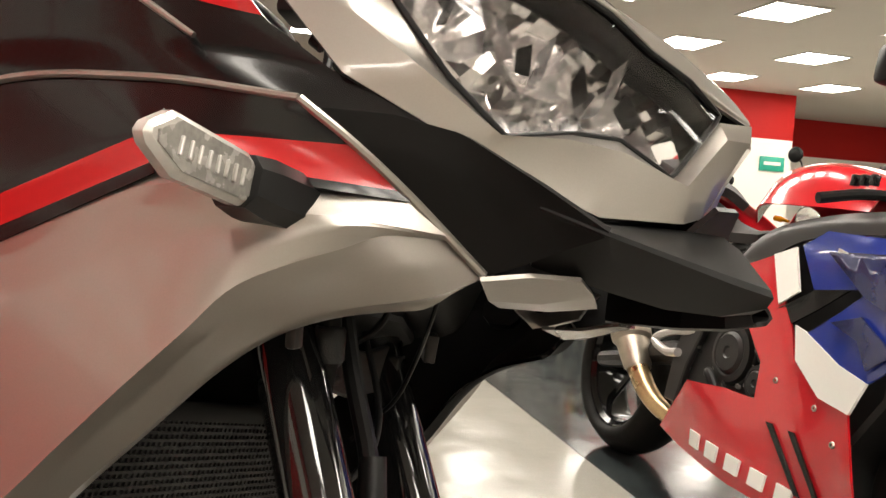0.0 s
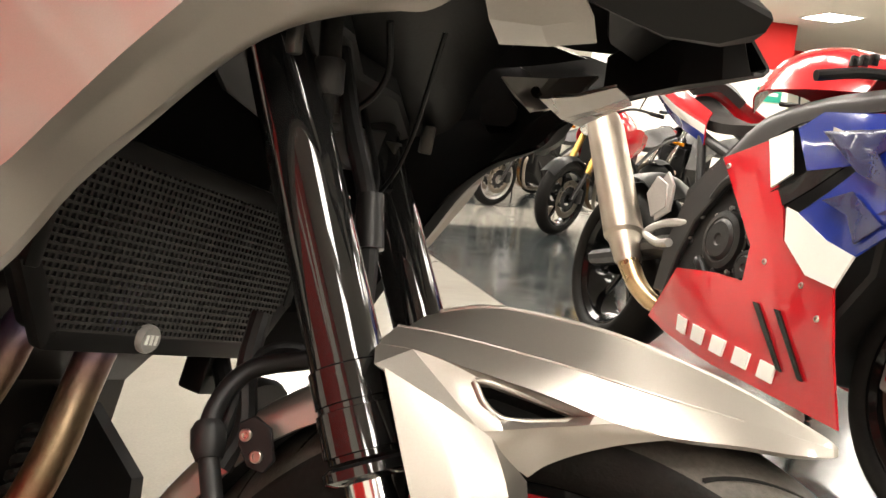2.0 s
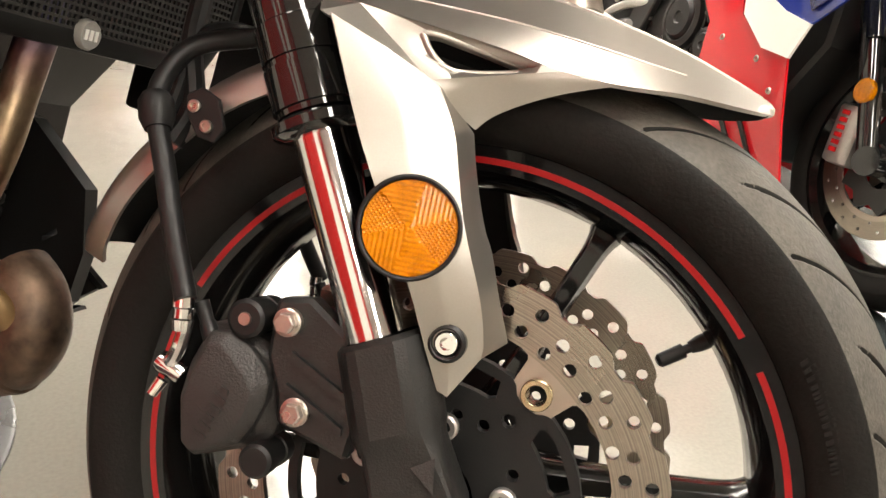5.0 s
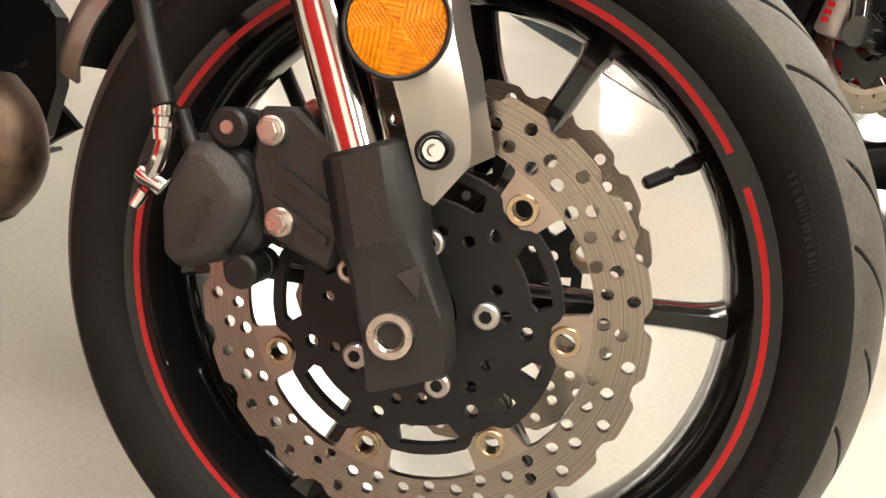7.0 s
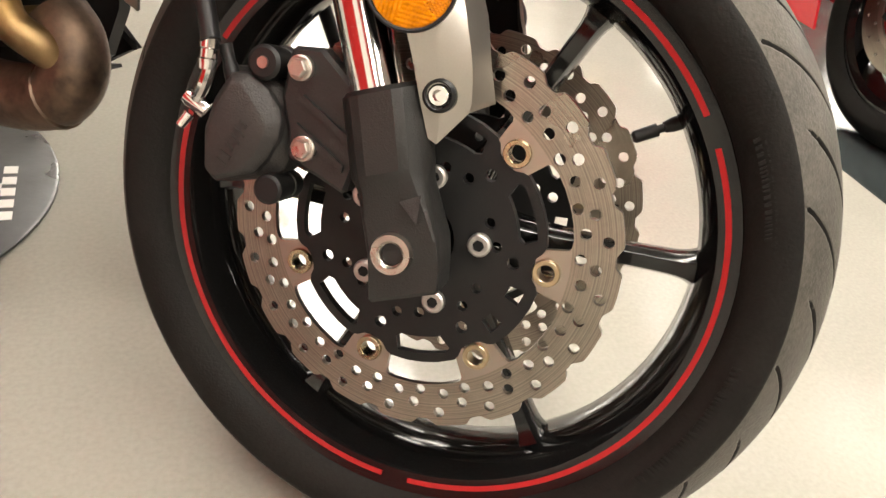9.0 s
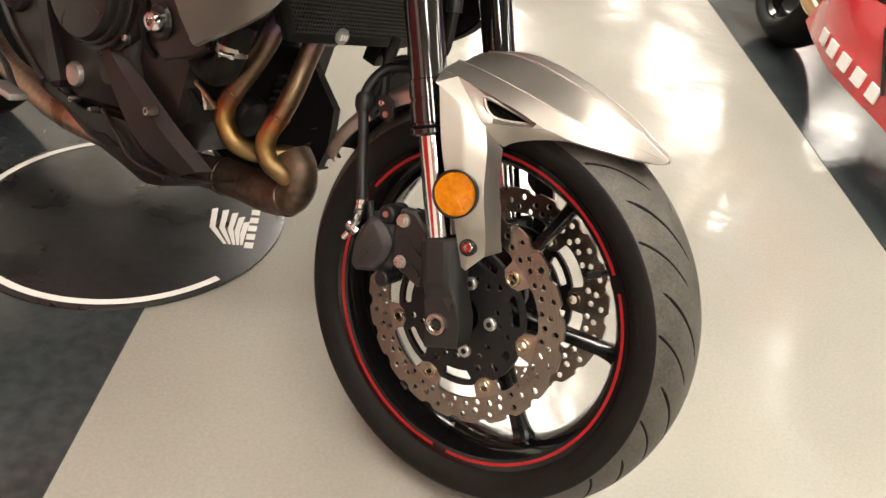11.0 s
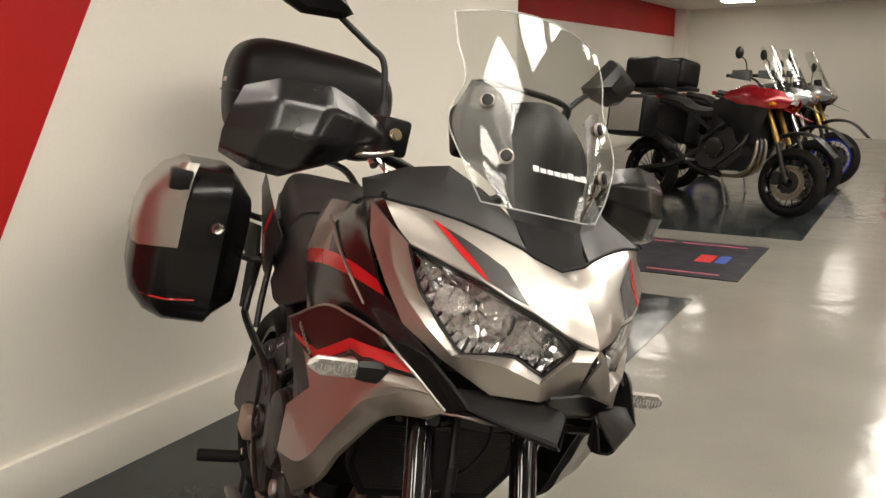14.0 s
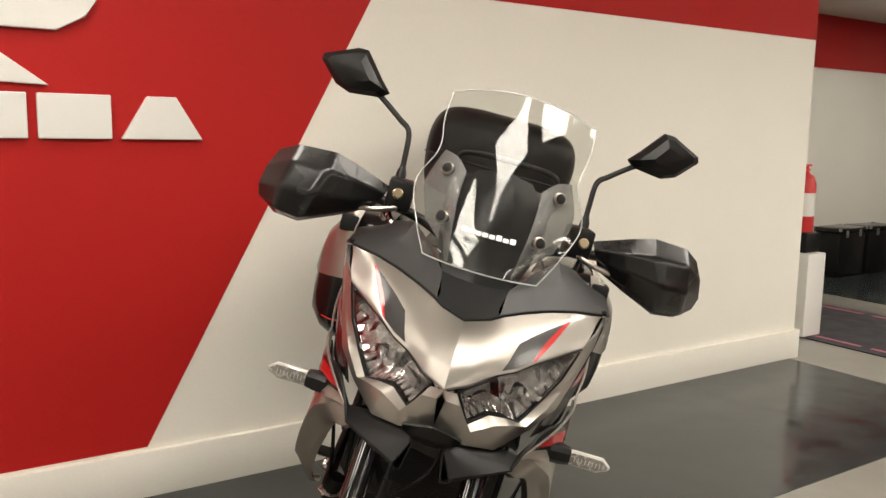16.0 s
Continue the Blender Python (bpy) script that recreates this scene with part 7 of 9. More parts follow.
# filter and case forms behind them
part("oil_filter", turned(bmesh.new(), V(-0.56, 0.055, 0.40), V(-0.475, 0.055, 0.385), ((0, 0.034), (0.85, 0.034), (0.95, 0.030), (1, 0.015)), 28), BLACKPL, eng, "black oil filter canister")
# cylinder head ribs and crash bracket
bm = bmesh.new()
for k in range(6):
    box(bm, (-0.64, -0.150, 0.625 + 0.02 * k), (-0.48, 0.166, 0.632 + 0.02 * k), 0.002)
part("cylinder_fins", bm, CASTGREY, eng, "cylinder cooling ribs", kind="stuff")
for s in (-1, 1):
    # belly cowl: a folded front guard above a dished lower shell
    guard = [[(-0.722, 0.166, 0.470), (-0.698, 0.168, 0.436), (-0.603, 0.168, 0.396), (-0.522, 0.160, 0.354), (-0.450, 0.146, 0.316)],
             [(-0.722, 0.180, 0.462), (-0.700, 0.182, 0.428), (-0.615, 0.182, 0.380), (-0.540, 0.176, 0.342), (-0.470, 0.162, 0.308)],
             [(-0.722, 0.184, 0.440), (-0.704, 0.186, 0.405), (-0.650, 0.186, 0.352), (-0.580, 0.182, 0.305), (-0.500, 0.164, 0.288)],
             [(-0.716, 0.170, 0.420), (-0.698, 0.172, 0.385), (-0.655, 0.172, 0.330), (-0.595, 0.170, 0.288), (-0.520, 0.158, 0.270)]]
    shell = [[(-0.905, 0.168, 0.300), (-0.840, 0.176, 0.305), (-0.760, 0.178, 0.300), (-0.690, 0.178, 0.316), (-0.640, 0.176, 0.325)],
             [(-0.890, 0.168, 0.285), (-0.820, 0.174, 0.285), (-0.745, 0.176, 0.276), (-0.665, 0.176, 0.282), (-0.590, 0.172, 0.290)],
             [(-0.860, 0.155, 0.274), (-0.790, 0.162, 0.258), (-0.700, 0.164, 0.246), (-0.620, 0.162, 0.248), (-0.520, 0.156, 0.276)],
             [(-0.845, 0.135, 0.266), (-0.755, 0.138, 0.238), (-0.672, 0.138, 0.224), (-0.600, 0.136, 0.224), (-0.462, 0.132, 0.290)],
             [(-0.83, 0.08, 0.262), (-0.75, 0.08, 0.232), (-0.67, 0.08, 0.216), (-0.600, 0.08, 0.216), (-0.470, 0.08, 0.282)]]
    belly = part("belly_cowl", panel(rowsV(shell, s), 30, 25, 0.004, False, True, (-0.68, 0.008, 0.42)), ENGINE, bike, "brown-black belly cowl", angle=24)
    part("front_guard", panel(rowsV(guard, s), 26, 22, 0.005, False, True, (-0.62, 0.008, 0.42)), ENGINE, belly, "brown-black folded front guard", angle=20)
    bm = tube(bmesh.new(), [V(-0.700, 0.180, 0.322, s), V(-0.650, 0.184, 0.300, s), V(-0.600, 0.180, 0.272, s), V(-0.540, 0.164, 0.268, s)], 0.0045, 8, 24)
    part("belly_rib", bm, ENGINE, belly)
    # no hole is cut: a black patch paints the shade inside the window
    o_ = [(-0.742, 0.268), (-0.690, 0.284), (-0.650, 0.276), (-0.676, 0.264)]
    part("belly_window_shade", prism(bmesh.new(), o_, 0.012, Matrix.Translation((0, 0.008 + s * 0.172 + 0.006, 0)) @ XZ), DEEPBLK, belly, "black patch for the shaded window in the belly cowl")
# skid plate beyond the pipes
SLOTS = [[(x + dx, z + dz) for dx, dz in ((0, 0), (0.017, 0.011), (0.015, 0.016), (-0.001, 0.005))] for x, z in ((-0.447, 0.372), (-0.452, 0.344))]
bm = prism(bmesh.new(), [(-0.56, 0.50), (-0.474, 0.487), (-0.404, 0.430), (-0.398, 0.370), (-0.410, 0.320), (-0.427, 0.304), (-0.56, 0.330)], 0.016, Matrix.Translation((0, 0.066, 0)) @ XZ, holes=SLOTS)
part("guard_plate", bm, BLACKPL, bike, "black slotted guard plate beyond the pipes", angle=25)

# exhaust
for pts in ([(-0.400, 0.092, 0.60), (-0.424, 0.098, 0.560), (-0.436, 0.100, 0.525), (-0.455, 0.103, 0.482), (-0.478, 0.107, 0.436), (-0.487, 0.110, 0.408), (-0.482, 0.110, 0.381), (-0.463, 0.104, 0.359), (-0.445, 0.080, 0.347), (-0.431, 0.050, 0.345), (-0.415, 0.026, 0.350), (-0.395, 0.018, 0.344), (-0.378, 0.028, 0.325)],
            [(-0.372, 0.050, 0.61), (-0.383, 0.054, 0.560), (-0.390, 0.060, 0.514), (-0.388, 0.074, 0.470), (-0.393, 0.087, 0.426), (-0.401, 0.095, 0.397), (-0.401, 0.096, 0.374), (-0.390, 0.092, 0.354), (-0.371, 0.078, 0.340), (-0.362, 0.062, 0.330)]):
    header = part("exhaust_header", tube(bmesh.new(), [V(*p) for p in pts], 0.0158, 20, 70), HEATED, bike, "exhaust header tinted blue, orange and gold by heat")
    p = V(*pts[4])
    d = (V(*pts[5]) - V(*pts[3])).normalized()
    part("weld_bead", turned(bmesh.new(), p - d * 0.002, p + d * 0.002, ((0, 0.0156), (0.3, 0.0166), (0.7, 0.0166), (1, 0.0156)), 20), HEATED, header)
bm = bmesh.new()
tube(bm, [V(-0.388, 0.046, 0.362), V(-0.368, 0.048, 0.346), V(-0.360, 0.050, 0.320), V(-0.376, 0.050, 0.294), V(-0.420, 0.050, 0.280), V(-0.475, 0.048, 0.273), V(-0.530, 0.046, 0.262)], (0.030, 0.0315), 22, 44)
coll = part("exhaust_collector", bm, RUSTY, bike, "sooty brown exhaust collector")
for p, d, r in ((V(-0.376, 0.050, 0.294), (-0.6, 0, -0.35), 0.0325), (V(-0.530, 0.046, 0.262), (-1, 0, -0.2), 0.0335)):
    d = Vector(d).normalized()
    part("weld_ring", turned(bmesh.new(), p - d * 0.004, p + d * 0.004, ((0, r - 0.002), (0.2, r), (0.8, r), (1, r - 0.002)), 24), RUSTY, coll)
bm = bmesh.new()
tube(bm, [V(-0.530, 0.046, 0.262), V(-0.60, 0.055, 0.250), V(-0.76, 0.11, 0.246), V(-0.87, 0.14, 0.248), V(-0.97, 0.145, 0.258), V(-1.08, 0.142, 0.270), V(-1.16, 0.140, 0.300)], (0.030, 0.023), 18, 40)
pipe = part("exhaust_link_pipe", bm, TANPIPE, bike, "tan heat-stained link pipe")
p = V(-0.895, 0.142, 0.2505)
part("pipe_sleeve", turned(bmesh.new(), p, p + Vector((0.05, 0.004, -0.002)), ((0, 0.0235), (0.1, 0.0262), (0.9, 0.0272), (1, 0.0245)), 24), HEATED, pipe, "orange heat-tinted sleeve")

# radiator with its stone guard
RAD = Matrix.Translation((-0.365, 0.008, 0.56)) @ pose(0, 0, 0, 0, 8, 0)
RO = [(-0.165, 0.055), (-0.128, 0.0), (0.128, 0.0), (0.165, 0.055), (0.165, 0.150), (-0.165, 0.150)]
RADYZ = Matrix(((0, 0, 1, 0), (1, 0, 0, 0), (0, 1, 0, 0), (0, 0, 0, 1)))
bm = prism(bmesh.new(), RO, 0.027, Matrix.Translation((-0.035, 0, 0)) @ RADYZ, 0.004)
rad = part("radiator", bm, BLACKPL, bike, "black radiator behind a mesh stone guard", RAD)
for k in range(6):
    (y0, z0), (y1, z1) = RO[k], RO[(k + 1) % 6]
    d = Vector((0, y1 - y0, z1 - z0))
    c = Vector((-0.003, (y0 + y1) / 2, (z0 + z1) / 2))
    part("guard_bar", box(bmesh.new(), (-d.length / 2 - 0.005, -0.009, -0.007), (d.length / 2 + 0.005, 0.009, 0.007), 0.003, 2, Matrix.Translation(c) @ Vector((d.x, d.y, d.z)).to_track_quat("X", "Z").to_matrix().to_4x4() @ pose(0, 0, 0, 90, 0, 0)), DARKPL, rad)
bm = bmesh.new()
for k in range(23):
    z = 0.008 + k * 0.0062
    h = min(0.163, 0.128 + z * 0.67)
    box(bm, (0.0008, -h, z - 0.0012), (0.0036, h, z + 0.0012))
for k in range(54):
    y = -0.165 + k * 0.0062
    box(bm, (0.0012, y - 0.0011, max(0.004, (abs(y) - 0.128) * 1.49)), (0.0032, y + 0.0011, 0.148))
part("guard_mesh", bm, mat("guard_mesh_grey", (0.032, 0.030, 0.028), 0.45, 0.4, 0, 0.15, 20, 200), rad, "dark woven guard mesh", kind="stuff")
# dark works above the radiator
part("air_box", box(bmesh.new(), (-0.46, -0.165, 0.700), (-0.400, 0.180, 0.90), 0.015), DEEPBLK, bike, "black ducting above the radiator")
bm = bmesh.new()
turned(bm, (0.002, -0.030, 0.006), (0.010, -0.030, 0.006), ((0, 0.0125), (0.7, 0.0125), (1, 0.011)), 28)
badge = part("guard_badge", bm, mat("badge_grey", (0.28, 0.27, 0.25), 0.4, 0.3), rad, "round grey maker's badge")
bm = bmesh.new()
for k in range(3):
    box(bm, (0.0101, -0.0375 + 0.0055 * k, 0.002), (0.0108, -0.034 + 0.0055 * k, 0.0105))
part("badge_mark", bm, WHITEPT, badge)
bm = bmesh.new()
box(bm, (-0.05, 0.10, -0.055), (-0.02, 0.13, 0.0), 0.004)
tube(bm, [(-0.03, 0.12, -0.01), (0.0, 0.11, -0.04), (0.02, 0.09, -0.07)], 0.010, 10, 12)
turned(bm, (0.03, 0.10, -0.045), (0.06, 0.09, -0.05), ((0, 0.03), (0.7, 0.038), (1, 0.036), (1, 0.028)), 24)
part("horn", bm, BLACKPL, rad, "black horn under the radiator")

# rear wheel, swinging arm, shock
RW = Matrix.Translation((-1.545, 0.008, 0.310))
bm = bmesh.new()
rim_mesh(bm, [(-0.06, 0.231), (-0.064, 0.229), (-0.06, 0.213), (-0.03, 0.200), (0.03, 0.200), (0.06, 0.213), (0.064, 0.229), (0.06, 0.231), (0.04, 0.216), (-0.04, 0.216)], 72)
turned(bm, (0, -0.07, 0), (0, 0.07, 0), ((0, 0.04), (1, 0.04)), 28)
rwheel = part("rear_wheel", bm, RIMBLACK, bike, "gloss black rear wheel", RW)
for k in range(6):
    a = radians(25 + 60 * k)
    d = Vector((math.cos(a), 0, math.sin(a)))
    part("spoke", rod(bmesh.new(), d * 0.03, d * 0.205, 0.018, 0.014, 10), RIMBLACK, rwheel)
me = tyre_mesh(tyre_section(0.084, 0.2285, 0.316, 30), sport_grooves(13, 0.084), 360)
me.materials.append(RUBBER)
me.polygons.foreach_set("use_smooth", [True] * len(me.polygons))
ob = new("tyre", me)
ob.parent = rwheel
bm = bmesh.new()
prism(bm, ring_pts(0.12, 40), 0.005, Matrix.Translation((0, -0.085, 0)) @ XZ, holes=[ring_pts(0.065, 24)])
part("brake_disc", bm, DISCM, rwheel, "steel rear brake disc")
bm = box(bmesh.new(), (0.200, -0.172, -0.035), (0.305, -0.115, 0.048), 0.014)
part("rear_caliper", bm, mat("tan_caliper", (0.44, 0.33, 0.27), 0.45, 0.6), rwheel, "pinkish alloy rear caliper")
bm = prism(bmesh.new(), [(0.06, -0.03), (0.10, 0.05), (0.16, 0.062), (0.215, 0.03), (0.215, -0.025), (0.15, -0.06), (0.09, -0.06)], 0.02, Matrix.Translation((0, -0.105, 0)) @ XZ, 0.004)
part("caliper_bracket", bm, ALLOY, rwheel, "alloy caliper bracket")
for s in (-1, 1):
    o = [(-1.55, 0.262), (-1.585, 0.30), (-1.56, 0.345), (-1.50, 0.43), (-1.40, 0.495), (-1.18, 0.545), (-1.02, 0.525), (-0.95, 0.475), (-0.98, 0.42), (-1.10, 0.392), (-1.22, 0.392), (-1.36, 0.345), (-1.46, 0.275)]
    part("swinging_arm", prism(bmesh.new(), o, 0.034, Matrix.Translation((0, 0.008 + s * 0.132 + 0.017, 0)) @ XZ, 0.010), ARMGREY, bike, "grey-brown cast swinging arm")
bm = bmesh.new()
a, b = Vector((-1.21, -0.142, 0.560)), Vector((-0.96, -0.142, 0.668))
pts = []
for k in range(120):
    f = k / 119
    q = (b - a).to_track_quat("Z", "Y")
    pts.append(a.lerp(b, f) + q @ Vector((0.024 * math.cos(f * 72), 0.024 * math.sin(f * 72), 0)))
tube(bm, pts, 0.0042, 8, 360)
shock = part("shock_spring", bm, mat("spring_grey", (0.05, 0.05, 0.052), 0.2, 0.6), bike, "glossy dark shock spring")
part("shock_body", rod(bmesh.new(), a + (a - b) * 0.3, b + (b - a) * 0.2, 0.017), BLACKPL, shock, "black damper body")
bm = panel([[(-1.22, -0.07, 0.53), (-1.22, 0.008, 0.57), (-1.22, 0.086, 0.53)], [(-1.36, -0.09, 0.63), (-1.36, 0.008, 0.67), (-1.36, 0.106, 0.63)], [(-1.54, -0.09, 0.64), (-1.54, 0.008, 0.68), (-1.54, 0.106, 0.64)]], 12, 14, 0.004, False, False, (-1.53, 0.008, 0.3))
part("rear_hugger", bm, BLACKPL, bike, "black rear hugger")
bm = bmesh.new()
tube(bm, [(-0.90, 0.12, 0.30), (-0.88, 0.20, 0.20), (-0.86, 0.275, 0.085), (-0.855, 0.29, 0.075)], 0.011, 10, 20)
stand = part("side_stand", bm, FRAMEM, bike, "black side stand, folded out")
part("rear_lamp", box(bmesh.new(), (-1.72, -0.09, 0.93), (-1.62, 0.106, 1.0), 0.02, 3), REDPT, bike, "red tail lamp")

# panniers and top case
def pannier(s):
    bm = bmesh.new()
    rows = []
    for w, sx, z0, z1, dx in ((0.215, 0.70, 0.60, 0.93, 0.02), (0.262, 0.86, 0.555, 0.985, 0), (0.285, 1.0, 0.53, 1.005, 0), (0.40, 1.0, 0.525, 1.000, -0.01), (0.455, 0.95, 0.545, 0.965, -0.02), (0.50, 0.80, 0.59, 0.90, -0.03), (0.518, 0.55, 0.65, 0.84, -0.03)):
        row = []
        for k in range(36):
            a = k * math.tau / 36
            c = math.copysign(abs(math.cos(a)) ** 0.42, math.cos(a))
            q = math.copysign(abs(math.sin(a)) ** 0.42, math.sin(a))
            z = (z0 + z1) / 2 + (z1 - z0) / 2 * q
            row.append(V(-1.555 + dx + 0.235 * sx * c + 0.06 * (z - 0.78), w, z, s))
        rows.append(row)
    grid(bm, rows, closed=True)
    bm.verts.ensure_lookup_table()
    vv = list(bm.verts)
    bm.faces.new(vv[:36])
    bm.faces.new(vv[-36:])
    p = part("pannier", bm, BLACKGLOSS, bike, "gloss black pannier with a silver lid panel", Matrix.Translation((0, -0.035, 0.025)), 30)
    # silver upper half of the lid, a skin over the outer rows
    mid_ = Vector((-1.58, 0.008 + s * 0.36, 0.775))
    skin = [[q_ + (q_ - mid_).normalized() * 0.004 for q_ in r[:19]] for r in rows[3:]]
    skin.append([Vector((q_.x, 0.008 + s * 0.523, 0.752)) for q_ in skin[-1]])
    lid = part("lid_panel", grid(bmesh.new(), skin, 0.0), SILVER, p, "silver upper half of the lid", angle=30)
    rows = [[(-1.330, 0.385, 1.004), (-1.334, 0.412, 1.002), (-1.35, 0.432, 0.995)], [(-1.314, 0.395, 0.96), (-1.316, 0.42, 0.96), (-1.335, 0.446, 0.955)], [(-1.312, 0.40, 0.90), (-1.316, 0.424, 0.90), (-1.335, 0.452, 0.90)]]
    part("lid_strip", panel(rowsV(rows, s), 8, 10, 0.006, False, False, (-1.56, 0.008 + s * 0.35, 0.8)), SILVER, lid)
    part("grab_recess", box(bmesh.new(), (-1.390, 0.008 + s * 0.425 - 0.030, 0.922), (-1.312, 0.008 + s * 0.425 + 0.030, 0.982), 0.008), BLACKPL, p)
    c = V(-1.335, 0.305, 0.832, s)
    part("lock", turned(bmesh.new(), c, c + Vector((0.03, 0, 0.004)), ((0, 0.018), (0.8, 0.018), (1, 0.013), (0.9, 0.008)), 20), STEEL, p, "round steel lock")
    bm = bmesh.new()
    tube(bm, [V(-1.335, 0.33, 0.62, s), V(-1.35, 0.42, 0.61, s), V(-1.45, 0.495, 0.61, s), V(-1.72, 0.505, 0.61, s)], 0.003, 6, 24)
    part("pin_stripe", bm, RED, p, "thin red line")


pannier(-1)
pannier(1)
bm = bmesh.new()
rows = []
for z, hx, hy, dx in ((1.075, 0.17, 0.20, 0.02), (1.10, 0.195, 0.255, 0.01), (1.20, 0.205, 0.280, 0), (1.30, 0.205, 0.285, -0.01), (1.37, 0.19, 0.262, -0.02), (1.405, 0.155, 0.21, -0.03), (1.418, 0.09, 0.12, -0.03)):
    rows.append([Vector((-1.80 + dx + hx * math.copysign(abs(math.cos(k * math.tau / 40)) ** 0.5, math.cos(k * math.tau / 40)), 0.008 + hy * math.copysign(abs(math.sin(k * math.tau / 40)) ** 0.5, math.sin(k * math.tau / 40)), z)) for k in range(40)])
cols = [spline([r[i] for r in rows], 22) for i in range(40)]
grid(bm, [[cols[i][j] for i in range(40)] for j in range(22)], closed=True)
bm.verts.ensure_lookup_table()
vv = list(bm.verts)
bm.faces.new(vv[:40])
bm.faces.new(vv[-40:])
tc_ = part("top_case", bm, DARKPL, bike, "dark grey top case", Matrix.Translation((-0.08, -0.05, 0.04)), 40)
bm = bmesh.new()
tube(bm, [Vector((-1.80 + 0.207 * math.copysign(abs(math.cos(k * math.tau / 40)) ** 0.5, math.cos(k * math.tau / 40)), 0.008 + 0.283 * math.copysign(abs(math.sin(k * math.tau / 40)) ** 0.5, math.sin(k * math.tau / 40)), 1.215)) for k in range(41)], 0.004, 6, 120, True)
part("lid_seam", bm, BLACKPL, tc_, "lid seam")
part("case_badge", box(bmesh.new(), (-1.80, -0.281, 1.24), (-1.74, -0.2785, 1.255)), WHITEPT, tc_, "pale bar in place of lettering")
bm = bmesh.new()
box(bm, (-1.95, -0.10, 1.045), (-1.62, 0.116, 1.078), 0.01)
tube(bm, [(-1.45, -0.13, 1.0), (-1.60, -0.12, 1.04), (-1.85, -0.10, 1.05)], 0.012, 10, 16)
tube(bm, [(-1.45, 0.146, 1.0), (-1.60, 0.136, 1.04), (-1.85, 0.116, 1.05)], 0.012, 10, 16)
part("luggage_rack", bm, FRAMEM, bike, "black luggage rack", Matrix.Translation((-0.06, -0.05, 0.04)))
# ---- the red, white and blue sport motorcycle in the opposite bay ----
SP_ = ROOM @ pose(1.60, 1.32, 0.004, 0, 0, -90) @ pose(0, 0, 0, -9)
sport = thing("sport_motorcycle", SP_, "red white and blue fully faired sport motorcycle on its side stand", "motorcycle")


def wheel_parts(parent, m, hw, R, rim_mat, spokes, disc=True, name="front_wheel", simple=True, label="black cast wheel"):
    """A plain road wheel: rim with spokes, tyre and discs."""
    bm = bmesh.new()
    rim_mesh(bm, [(-hw * 0.74, 0.230), (-hw * 0.76, 0.222), (-hw * 0.6, 0.208), (0, 0.203), (hw * 0.6, 0.208), (hw * 0.76, 0.222), (hw * 0.74, 0.230), (hw * 0.4, 0.216), (-hw * 0.4, 0.216)], 48)
    turned(bm, (0, -hw, 0), (0, hw, 0), ((0, 0.035), (0.2, 0.04), (0.8, 0.04), (1, 0.035)), 20)
    w = part(name, bm, rim_mat, parent, label, m)
    for k in range(spokes):
        a = k * math.tau / spokes + 0.2
        d = Vector((math.cos(a), 0, math.sin(a)))
        for q in ((-0.05, 0.05) if spokes < 9 else (0,)):
            e = Vector((math.cos(a + q), 0, math.sin(a + q)))
            part("spoke", rod(bmesh.new(), d * 0.03, e * 0.21, 0.010 if spokes < 9 else 0.004, 0.008 if spokes < 9 else 0.004, 8), rim_mat, w)
    me = tyre_mesh(tyre_section(hw, 0.2285, R, 13), None, 96)
    me.materials.append(RUBBER)
    me.polygons.foreach_set("use_smooth", [True] * len(me.polygons))
    o = new("tyre", me)
    o.parent = w
    if disc:
        for s in (-1, 1):
            bm = bmesh.new()
            hol = [ring_pts(0.105, 32)] + [ring_pts(0.004, 6, cx=r * math.cos(a), cy=r * math.sin(a)) for k in range(18) for r, a in ((0.121, k * math.tau / 18), (0.139, k * math.tau / 18 + 0.17))]
            prism(bm, ring_pts(0.155, 48), 0.005, Matrix.Translation((0, s * 0.07, 0)) @ XZ, holes=hol)
            part("brake_disc", bm, DISCM, w)
            bm = bmesh.new()
            prism(bm, [((0.085 if k % 2 else 0.106) * math.cos(k * math.tau / 20), (0.085 if k % 2 else 0.106) * math.sin(k * math.tau / 20)) for k in range(20)], 0.006, Matrix.Translation((0, s * 0.07, 0)) @ XZ, holes=[ring_pts(0.05, 20)])
            part("disc_carrier", bm, CASTGREY, w)
    return w


def flank(name, outline, w, material, label, bulge=0.02, thick=0.006, parent=None, both=True):
    """A fairing side cut to an outline (x, z), standing w off the centre and bulging outwards."""
    cx = sum(p[0] for p in outline) / len(outline)
    cz = sum(p[1] for p in outline) / len(outline)
    for s in ((-1, 1) if both else (-1,)):
        bm = bmesh.new()
        prism(bm, outline, thick, Matrix.Translation((0, s * w + (thick if s > 0 else 0), 0)) @ XZ, fill=0.035)
        for v in bm.verts:
            v.co.y += s * (bulge * math.cos(min(1.5, abs(v.co.z - 0.55) * 3.0)) + 0.018 * math.sin(9 * v.co.x + 4 * v.co.z) - 0.10 * max(0, 0.35 - v.co.z) - 0.12 * max(0, v.co.z - 0.78) - 0.05 * max(0, v.co.x + 0.2))
        part(name, bm, material, parent or sport, label, angle=40)


